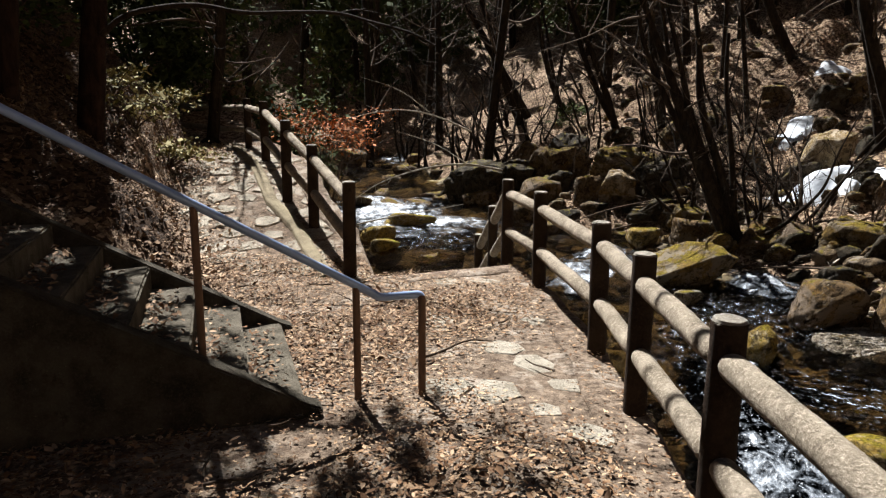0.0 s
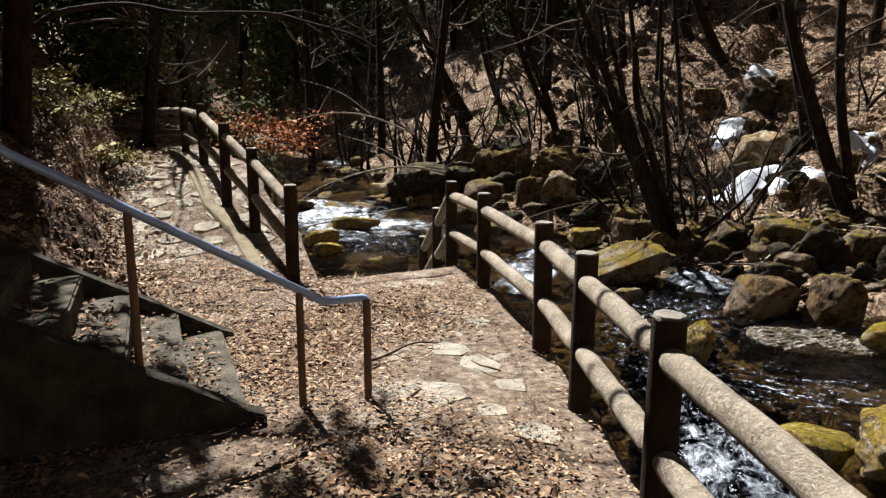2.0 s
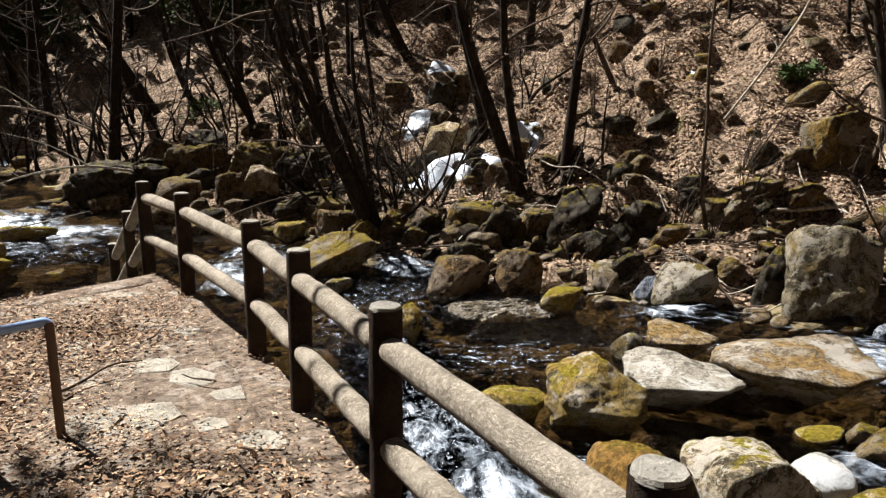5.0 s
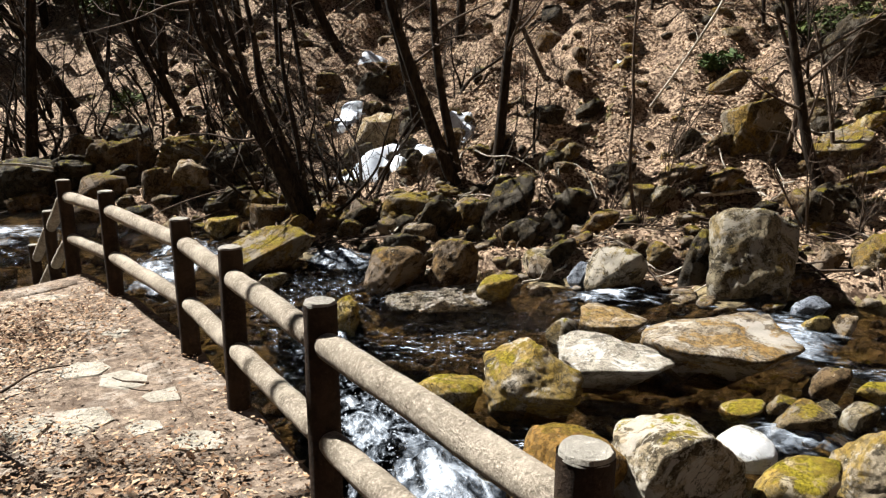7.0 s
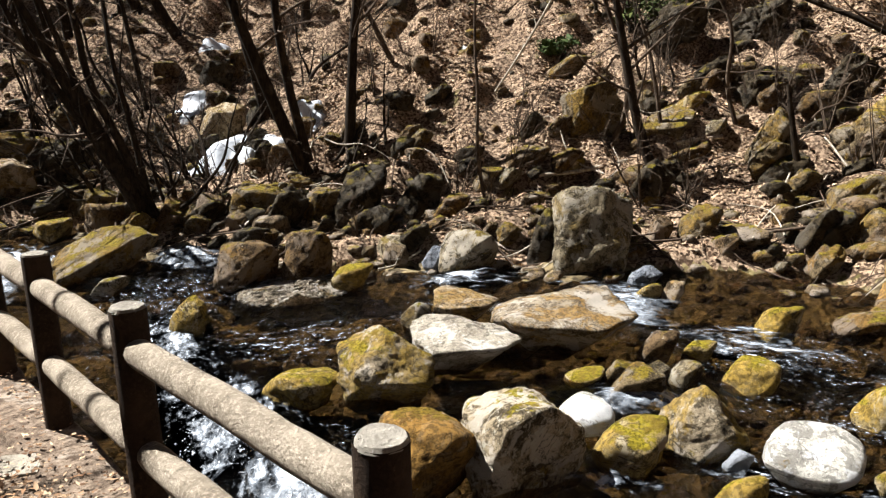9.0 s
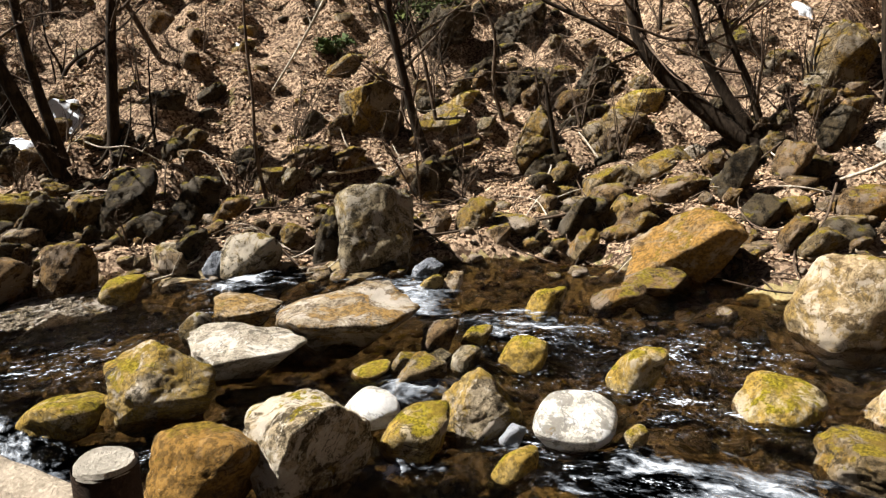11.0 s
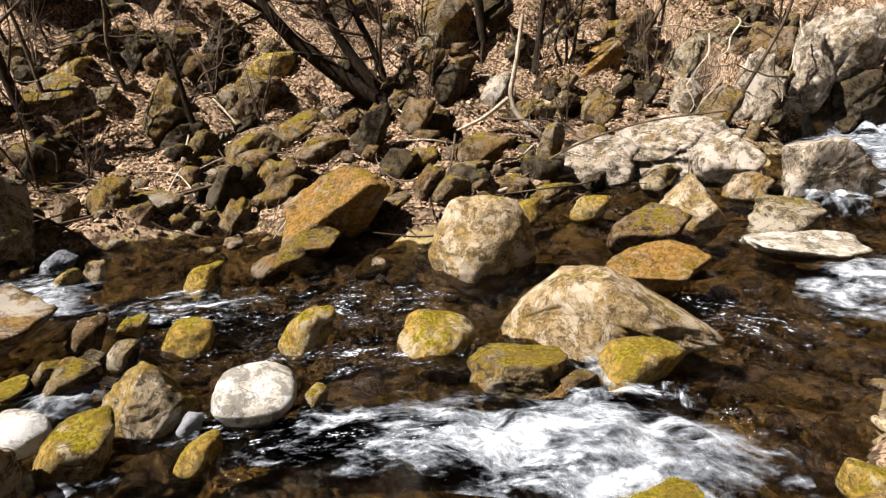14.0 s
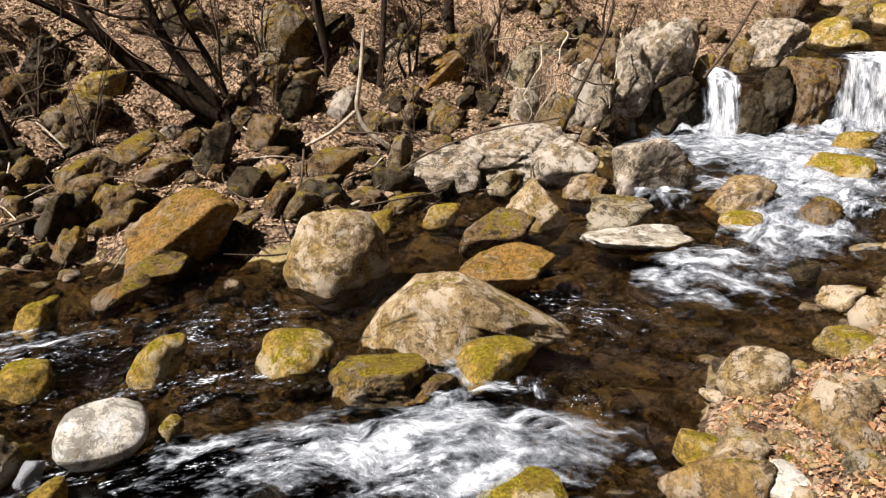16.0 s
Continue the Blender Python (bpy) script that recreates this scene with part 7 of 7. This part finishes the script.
for x, y, k in ((10.8, 30.2, 0.75), (13.4, 29.6, 0.7), (6.6, 33.8, 0.9), (11.8, 33.0, 0.9), (16.0, 30.5, 0.8)):
    copy_thing(green_kinds[len(placed) % 3], pose(x, y, level_at(x, y) - 0.1, 0, 0, 40 * len(placed)) @ Matrix.Diagonal((k, k, 0.9, 1)))
    placed.append((x, y))
while len(placed) < 138 and tries < 6000:
    tries += 1
    x, y = rng.uniform(-34, 30), rng.uniform(9, 62)
    hillside, leftward = float(side(x, y, FAR_BANK)), -float(side(x, y, LEFT_EDGE))
    instream = hillside < 1.0 and float(side(x, y, NEAR_BANK)) > -1.0
    if instream or min(math.hypot(x - a, y - b) for a, b in placed) < 1.5:
        continue
    if hillside > 0 and (y < 24 or (x > 2 and y < 32 + 0.4 * x)):
        continue
    if hillside < 0 and leftward < 1.0:
        continue
    if (y < 15 and x > -6.5) or (-8.2 < x < 0 and y < 25):
        continue
    kind = green_kinds if rng.random() < (0.45 if y > 20 or x < -6 else 0.15) and not (0 < x < 6 and y < 40) else bare_kinds
    k = rng.uniform(0.75, 1.25)
    copy_thing(kind[int(rng.integers(3))], pose(x, y, level_at(x, y) - 0.1, rng.normal(0, 2.5), rng.normal(0, 2.5), rng.uniform(0, 360)) @ Matrix.Scale(0.8 + 0.2 * k, 4))
    placed.append((x, y))
# leafless trees higher on the sunny slope
for _ in range(60):
    x, y = rng.uniform(12, 34), rng.uniform(-18, 26)
    if float(side(x, y, FAR_BANK)) > 9.5:
        copy_thing((slim_kinds + thin_kinds)[int(rng.integers(4))], pose(x, y, level_at(x, y) - 0.1, rng.normal(0, 5), rng.normal(0, 5), rng.uniform(0, 360)))


# tall leafless trees whose shadows streak the slope
for i, (x, y) in enumerate(((8.5, 25.8), (11.0, 26.6), (13.2, 24.4), (13.6, 19.8), (16.0, 17.2), (18.2, 14.4), (20.2, 11.2), (20.8, 5.4), (21.2, 0.4), (21.0, -4.4))):
    copy_thing(bare_kinds[i % 3], pose(x, y, level_at(x, y) - 0.1, 3 * (i % 3) - 3, 2 * (i % 4) - 3, 83 * i) @ Matrix.Scale(0.85, 4))


# leafless trees crowding the shaded end of the slope
n = 0
while n < 8:
    x, y = rng.uniform(3, 17), rng.uniform(17, 34)
    if 1.2 < float(side(x, y, FAR_BANK)) < 12 and x < 0.9 * y - 8:
        copy_thing(slim_kinds[int(rng.integers(2))], pose(x, y, level_at(x, y) - 0.1, rng.normal(0, 7), rng.normal(0, 7), rng.uniform(0, 360)))
        n += 1


# crooked thin stems round the leaning clump
def thicket(x, y, n, tall, seed, lean):
    thing = new("thicket")
    rng = np.random.default_rng(seed)
    z = level_at(x, y)
    for i in range(n):
        q = np.array([rng.normal(0, 0.22), rng.normal(0, 0.22), -0.2])
        d = np.array([lean + rng.normal(0, 0.3), rng.normal(0, 0.25), 1.0])
        h = tall * rng.uniform(0.55, 1.15)
        r = 0.016 + 0.011 * h * rng.uniform(0.6, 1.2)
        pts = []
        for k in range(9):
            pts.append((*q, max(0.005, r * (1 - k / 9.5))))
            d = d + rng.normal(0, 0.26, 3) + (0, 0, 0.12)
            d /= np.linalg.norm(d)
            q = q + d * h / 8
        part("stem", sheet("stem", *joined([tube_arrays(pts, 7, 0.05, seed + i)] + twigs(pts, seed * 13 + i, 8, 1.0, 2)), BARK), thing)
    thing.location = (x, y, z)
    return tagged(thing, "crooked dark leafless stems growing from one foot on the bank", "shrub", "thickets of the bank")


for i, (x, y, n, tall, lean) in enumerate(((6.1, 13.9, 7, 3.6, -0.45), (7.0, 14.3, 5, 3.2, -0.3), (7.6, 15.8, 5, 3.0, -0.25), (5.6, 16.2, 5, 3.4, -0.4), (6.4, 17.6, 5, 3.4, -0.3), (9.9, 12.4, 4, 2.2, 0.2), (4.4, 21.6, 4, 3.0, -0.35), (6.0, 20.8, 4, 3.2, -0.3), (8.0, 20.0, 5, 3.8, -0.2), (2.0, 24.5, 6, 4.0, -0.2), (11.4, 16.6, 4, 3.0, -0.1), (15.6, 8.6, 4, 2.6, 0.0), (16.6, 0.6, 4, 2.2, 0.1), (16.8, -2.6, 5, 2.6, 0.0), (18.2, -8.4, 4, 2.4, 0.0), (16.6, 9.9, 4, 2.4, 0.0), (17.6, 10.8, 4, 2.6, 0.1), (0.6, 25.6, 5, 4.0, -0.3), (1.6, 27.6, 5, 4.4, -0.3), (3.2, 25.4, 5, 4.0, -0.35), (-1.4, 30.0, 5, 4.4, -0.1), (4.8, 24.2, 4, 3.2, -0.3), (-0.6, 27.0, 5, 3.8, -0.3), (2.6, 30.2, 5, 4.6, -0.3))):
    thicket(x, y, n, tall, 1300 + i, lean)


# bare shrubs over the slope
def shrub(seed, h):
    thing = new("bare_shrub")
    rng = np.random.default_rng(seed)
    for i in range(5):
        a, l = rng.uniform(0, 2 * pi), h * rng.uniform(0.6, 1.1)
        pts = [(0, 0, -0.1, 0.014)]
        for k in range(1, 5):
            pts.append((cos(a) * 0.32 * l * (k / 4) ** 1.3 + rng.normal(0, 0.04), sin(a) * 0.32 * l * (k / 4) ** 1.3 + rng.normal(0, 0.04), l * k / 4, 0.014 * (1 - k / 5)))
        part("stem", sheet("stem", *joined([tube_arrays(pts, 5)] + twigs(pts, seed * 9 + i, 5, 0.5 * h, 2, 0.0, 3)), TWIG), thing)
    return tagged(thing, "leafless shrub of thin brown stems on the slope", "shrub", "bare shrubs")


kinds = [shrub(40 + i, h) for i, h in enumerate((1.0, 1.5, 2.1, 0.8))]
for i, o in enumerate(kinds):
    o.matrix_world = pose((12.5, 15.6, 14.2, 11.2)[i], (9.8, 6.5, 3.6, 12.5)[i], level_at((12.5, 15.6, 14.2, 11.2)[i], (9.8, 6.5, 3.6, 12.5)[i]))
n = 0
while n < 80:
    x, y = rng.uniform(2, 27), rng.uniform(-13, 34)
    d = float(side(x, y, FAR_BANK))
    if 0.8 < d < (15 if n < 68 else 5):
        copy_thing(kinds[int(rng.integers(4))], pose(x, y, level_at(x, y), rng.normal(0, 12), rng.normal(0, 12), rng.uniform(0, 360)))
        n += 1


def bush(name, label, x, y, w, h, n, size, material, seed, category="bush", lumps=9, low=0.35):
    """A shrub of many leaves in uneven clumps on thin stems."""
    rng = np.random.default_rng(seed)
    thing = new(name)
    z = level_at(x, y)
    thing.location = (x, y, z)
    tubes, pts = [], []
    for i in range(lumps):
        c = np.array([rng.normal(0, 0.30) * w, rng.normal(0, 0.30) * w, h * rng.uniform(low, 1.0)])
        tubes.append(tube_arrays([(0, 0, -0.05, 0.012), (*(c * (0.4, 0.4, 0.5)), 0.009), (*c, 0.003)], 5))
        tubes += twigs([(*(c * 0.5), 0.008), (*c, 0.003)], seed + i, 3, 0.35 * w, 1)
        m = n // lumps
        pts.append(c + rng.standard_normal((m, 3)) * (0.17 * w, 0.17 * w, (0.05 if category == "sapling" else 0.12) * h) * rng.uniform(0.6, 1.3))
    part("stem_tangle", sheet("stem_tangle", *joined(tubes), TWIG), thing)
    part("foliage", leaf_mesh("foliage", np.vstack(pts), size, material, seed, 0.3, 0.35), thing)
    return tagged(thing, label, category)


bush("rust_leaved_sapling", "young beech holding its rust-orange dry leaves", -3.05, 18.3, 2.2, 3.25, 1700, 0.042, RUST_LEAF, 21, "sapling", 30, 0.70)
bush("bush", "variegated bush with pale green and cream leaves", -4.45, 9.9, 1.0, 0.36, 380, 0.042, BUSH_LEAF, 22)
bush("bush", "straggling variegated bush lit by the sun", -4.1, 9.7, 0.9, 0.40, 460, 0.042, BUSH_LEAF, 23)
bush("bush", "small pale-leaved bush at the edge of the path", -4.45, 11.2, 1.2, 0.5, 500, 0.042, BUSH_LEAF, 24)
bush("bush", "low pale-leaved bush spilling over the leafy bank", -3.95, 10.4, 0.9, 0.34, 620, 0.040, BUSH_LEAF, 27)
# shrubs added to keep the upper bank black where it lies in shade
bush("evergreen_shrub", "dark evergreen shrub added to deepen the bank's shade above the stairs", -5.2, 8.7, 1.5, 1.5, 2000, 0.06, GREEN_LEAF, 72, "shrub", 14, 0.1)
bush("evergreen_shrub", "dark evergreen shrub added to deepen the bank's shade above the stairs", -5.9, 9.8, 1.7, 1.8, 2400, 0.06, GREEN_LEAF, 73, "shrub", 14, 0.1)
bush("evergreen_shrub", "dark evergreen shrub added to deepen the bank's shade above the stairs", -4.8, 7.3, 1.2, 1.2, 1800, 0.06, GREEN_LEAF, 74, "shrub", 12, 0.1)
bush("evergreen_shrub", "dark evergreen shrub added to deepen the bank's shade above the stairs", -5.6, 6.6, 1.5, 1.3, 2000, 0.06, GREEN_LEAF, 75, "shrub", 12, 0.1)
bush("fern", "dark green fern tuft on the leafy slope", 15.2, 11.2, 0.8, 0.5, 500, 0.09, MOSS_TUFT, 25, "fern")
bush("evergreen_shrub", "green shrub on the far bank", 4.6, 26.0, 1.0, 0.8, 700, 0.07, GREEN_LEAF, 26)
bush("evergreen_shrub", "low dark evergreen shrub on the upper slope", 17.0, 9.5, 1.5, 1.0, 1300, 0.07, GREEN_LEAF, 80, "shrub", 10)
bush("evergreen_shrub", "low dark evergreen shrub on the upper slope", 18.3, 8.3, 1.6, 1.1, 1400, 0.07, GREEN_LEAF, 81, "shrub", 10)
bush("evergreen_shrub", "dark evergreen shrub at the edge of the wood", -7.2, 17.2, 2.4, 2.8, 3600, 0.09, GREEN_LEAF, 60, "shrub", 14)
bush("evergreen_shrub", "dark evergreen shrub at the edge of the wood", -8.8, 18.8, 2.6, 3.2, 3600, 0.09, GREEN_LEAF, 61, "shrub", 14)
bush("evergreen_shrub", "dark evergreen shrub at the edge of the wood", -5.9, 18.4, 2.2, 2.6, 3600, 0.09, GREEN_LEAF, 62, "shrub", 14)
bush("evergreen_shrub", "dark evergreen shrub at the edge of the wood", -9.6, 16.2, 2.4, 2.6, 3600, 0.09, GREEN_LEAF, 63, "shrub", 14)
bush("evergreen_shrub", "dark evergreen shrub at the edge of the wood", -4.4, 20.6, 2.4, 2.4, 3600, 0.09, GREEN_LEAF, 64, "shrub", 14)
bush("evergreen_shrub", "dark evergreen shrub at the edge of the wood", -7.6, 21, 3, 3.4, 3600, 0.09, GREEN_LEAF, 65, "shrub", 14)
bush("evergreen_shrub", "dark evergreen shrub at the edge of the wood", -4.9, 19.0, 2.4, 3.6, 4200, 0.09, GREEN_LEAF, 70, "shrub", 16)
bush("evergreen_shrub", "dark evergreen shrub at the edge of the wood", -5.8, 16.0, 2.0, 2.2, 3600, 0.08, GREEN_LEAF, 71, "shrub", 14)


# a bare tree out of view by the stairs, added so its limbs shade the path
bare_tree("tall unseen bare tree added to shade the stairs and path", BARK, [
    [(-5.3, 7.7, level_at(-5.3, 7.7) - 0.2, 0.19), (-5.25, 7.7, 3.0, 0.16), (-5.1, 7.6, 5.2, 0.14)],
    [(-5.15, 7.6, 4.6, 0.09), (-3.6, 7.2, 5.6, 0.075), (-1.6, 6.7, 5.9, 0.06), (0.4, 6.5, 6.3, 0.025)],
    [(-5.15, 7.6, 5.0, 0.08), (-3.9, 8.0, 6.0, 0.06), (-2.2, 8.3, 6.3, 0.04), (-0.8, 8.2, 6.9, 0.02)],
    [(-3.6, 7.2, 5.6, 0.05), (-2.6, 6.2, 5.7, 0.04), (-1.7, 5.6, 5.6, 0.03), (-1.0, 5.2, 5.9, 0.015)],
    [(-2.4, 6.9, 5.8, 0.05), (-1.4, 7.2, 6.2, 0.04), (-0.4, 7.4, 6.3, 0.03), (0.7, 7.3, 6.7, 0.015)],
    [(-5.2, 7.6, 4.9, 0.07), (-4.6, 6.6, 5.6, 0.05), (-3.4, 5.9, 6.0, 0.035), (-2.4, 5.6, 6.2, 0.015)]], 88, 8.0)


# ---- fallen leaves and sticks ----
def drop(n, seed, lo, hi, keep, size, name, label, lift=0.012, onto=None, material=None, flat=0.5):
    rng = np.random.default_rng(seed)
    p = rng.uniform(lo, hi, (n, 2))
    p = p[keep(p[:, 0], p[:, 1], rng)]
    z = surface(p[:, 0], p[:, 1]) if onto is None else onto(p[:, 0], p[:, 1])
    c = np.column_stack([p, z + lift + rng.uniform(0, 0.02, len(p))])
    ob = curled_leaves(name, c, size, material, seed) if flat is None else leaf_mesh(name, c, size, material or DRY_LEAF, seed, 0.4, flat)
    return tagged(ob, label, "leaves", kind="stuff")


def on_path(x, y):
    return (side(x, y, NEAR_BANK) < -0.02) & (side(x, y, LEFT_EDGE) > 0)


patchy = lambda x, y, g: (np.sin(x * 3.1 + 1) * np.sin(y * 2.3) + np.sin(x * 1.3 - y * 1.9) + g.normal(0, 0.8, len(x)))
drop(80000, 51, (-4.5, 1.0), (1.3, 7.8), lambda x, y, g: on_path(x, y) & (patchy(x, y, g) > -1.4 + 1.9 * smooth(0.0, 0.7, x)), 0.0145, "path_leaves", "dry brown leaves scattered over the flagstones", 0.012, lambda x, y: path_level(x, y) - 0.028, PATH_LEAF, 0.94)
drop(36000, 56, (-4.5, 1.6), (0.9, 7.6), lambda x, y, g: on_path(x, y) & (patchy(x, y, g) > -0.2 + 1.7 * smooth(-0.6, 0.4, x)), 0.0205, "large_leaves", "large curled dry leaves lying beside the stairs", 0.02, lambda x, y: path_level(x, y) - 0.03, CURLED_LEAF, None)
drop(16000, 52, (-5.0, 7.0), (-0.5, 14.5), lambda x, y, g: on_path(x, y) & (side(x, y, LEFT_EDGE) < 0.25 + np.abs(g.normal(0, 0.4, len(x)))), 0.026, "path_edge_leaves", "dry leaves drifted along the path's edge", 0.02, lambda x, y: path_level(x, y) - 0.02)
drop(70000, 53, (-7, 4), (-1.2, 15), lambda x, y, g: (side(x, y, LEFT_EDGE) < 0.1) & (side(x, y, LEFT_EDGE) > -4), 0.023, "bank_leaves", "deep leaves on the bank above the path, coloured dark for shade", 0.02, None, BANK_LEAF)
drop(400000, 54, (3, -19), (27, 26), lambda x, y, g: (fb(x, y) > 0.25 + np.abs(g.normal(0, 0.35, len(x)))) & (fb(x, y) < 13) & (np.sin(x * 4.1 + 1.3 * np.sin(y * 2.2)) * np.sin(y * 3.6 + 1.1 * np.sin(x * 1.7)) + 0.8 * np.sin(x * 1.3 - y * 1.7) + g.normal(0, 0.45, len(x)) > -0.35), 0.041, "slope_leaves", "dry tan leaves covering the opposite slope", 0.02, flat=0.74)
drop(60000, 55, (2, -8), (8, 0.3), lambda x, y, g: (nb(x, y) > 0.15) & (nb(x, y) < 2.2), 0.019, "shore_leaves", "reddish dry leaves between the shore stones", 0.02, None, SHORE_LEAF)
drop(26000, 57, (-5.0, 6.6), (-0.4, 14.5), lambda x, y, g: on_path(x, y) & (patchy(x, y, g) > -0.6), 0.017, "upper_path_leaves", "broken dry leaves caught in the joints of the upper path", 0.008, lambda x, y: path_level(x, y) - 0.034, PATH_LEAF, 0.9)
# usual leaf tone, kept for the sunlit foot of the bank
drop(9000, 58, (-5.5, 5.4), (-1.2, 14), lambda x, y, g: (side(x, y, LEFT_EDGE) < 0.1) & (side(x, y, LEFT_EDGE) > -np.abs(g.normal(0, 0.45, len(x)))), 0.026, "bank_foot_leaves", "dry pale leaves gathered at the foot of the bank", 0.03)
# leaves on the stair treads
rng = np.random.default_rng(66)
pts = []
for i in range(9):
    m = 150
    q = [frame_m @ Vector((0.07 + 0.30 * i + a, b, 0.168 * (i + 1) - 0.10 + c)) for a, b, c in zip(0.29 - 0.27 * rng.beta(1.1, 2.2, m), WIDE * rng.beta(1.1, 1.6, m) * 0.94 + 0.04, rng.uniform(0, 0.02, m))]
    pts += [tuple(v) for v in q]
tagged(curled_leaves("stair_leaves", np.array(pts), 0.020, CURLED_LEAF, 67), "dry leaves lying on the stair treads", "leaves", kind="stuff")


def sticks(n, seed, lo, hi, keep, length, name, label, material=None):
    rng = np.random.default_rng(seed)
    out = []
    while len(out) < n:
        x, y = rng.uniform(lo[0], hi[0]), rng.uniform(lo[1], hi[1])
        if not keep(x, y):
            continue
        a, l = rng.uniform(0, pi), length * rng.lognormal(0, 0.5)
        pts = []
        for k in range(4):
            px, py = x + cos(a) * l * k / 3, y + sin(a) * l * k / 3
            pts.append((px, py, level_at(px, py) + 0.03 + rng.uniform(0, 0.12) * l, 0.012 * (1 - k / 5) * (0.6 + l * 0.5)))
            a += rng.normal(0, 0.2)
        out.append(tube_arrays(pts, 5))
    return tagged(sheet(name, *joined(out), material or TWIG), label, "twigs", kind="stuff")


sticks(380, 71, (4, -11), (22, 24), lambda x, y: 0.3 < float(fb(x, y)) < 12, 0.75, "slope_sticks", "fallen sticks and twigs strewn over the slope")
sticks(230, 73, (4, -9), (14, 20), lambda x, y: -0.1 < float(fb(x, y)) < 2.6, 0.95, "bank_sticks", "driftwood sticks and roots tangled along the bank")
sticks(80, 74, (5, -9), (15, 18), lambda x, y: 0.1 < float(fb(x, y)) < 3.5, 0.9, "bleached_sticks", "bleached driftwood and bare roots on the bank", DEADWOOD)
sticks(60, 72, (-4, 1.5), (0.9, 7), lambda x, y: bool(on_path(x, y)), 0.22, "path_twigs", "small twigs lying on the path")

# ---- flagstones of the path ----
path = new("path")
path.location = (0, 0, 0)
tagged(path, "path of rough pale flagstones half covered by dry leaves", "path", kind="structure")


def flagstone(cx, cy, size, seed):
    rng = np.random.default_rng(seed)
    n = int(rng.integers(5, 8))
    a = np.sort(np.linspace(0, 2 * pi, n, endpoint=False) + rng.normal(0, 0.16, n))
    r = size * rng.uniform(0.42, 0.56, n)
    sx = rng.uniform(0.8, 1.25)
    turn = rng.uniform(0, pi)
    pts = [(cos(t) * q * sx, sin(t) * q / sx) for t, q in zip(a, r)]
    pts = [(x * cos(turn) - y * sin(turn), x * sin(turn) + y * cos(turn)) for x, y in pts]
    bm = bmesh.new()
    rings = []
    for k, z in ((1.0, -0.06), (1.0, 0.0), (0.93, 0.014)):
        rings.append([bm.verts.new((x * k + rng.normal(0, 0.004), y * k + rng.normal(0, 0.004), z + (rng.normal(0, 0.004) if z < 0.01 else 0))) for x, y in pts])
    for p, q in zip(rings, rings[1:]):
        for i in range(n):
            j = (i + 1) % n
            bm.faces.new((p[i], p[j], q[j], q[i]))
    bm.faces.new(rings[-1])
    ob = from_bm("flagstone", bm, FLAG)
    e = 0.15
    z = float(path_level(cx, cy))
    tilt = math.atan2(float(path_level(cx, cy + e)) - z, e)
    ob.matrix_world = Matrix.Translation((cx, cy, z - (0.046 if cy < 7.2 else 0.034) + rng.uniform(-0.012, 0.008))) @ Matrix.Rotation(tilt + rng.normal(0, 0.012), 4, "X") @ Matrix.Rotation(rng.normal(0, 0.012), 4, "Y")
    ob.parent = path
    return ob


rng = np.random.default_rng(12)
count = 0
for j in range(46):
    y = 0.6 + j * 0.34
    for i in range(18):
        x = -5.0 + i * 0.40 + (0.2 if j % 2 else 0) + rng.normal(0, 0.05)
        yy = y + rng.normal(0, 0.05)
        d_edge = -float(side(x, yy, NEAR_BANK))
        d_left = float(side(x, yy, LEFT_EDGE))
        if d_edge < 0.22 or yy > 14.2 or d_left < 0.25 or (yy < 7 and x < 0.0 + 0.4 * rng.normal()) or rng.random() < (0.45 if yy < 7 else 0.10):
            continue
        flagstone(x, yy, rng.uniform(0.2, 0.44) if yy < 7 else rng.uniform(0.26, 0.46), 1000 + count)
        count += 1
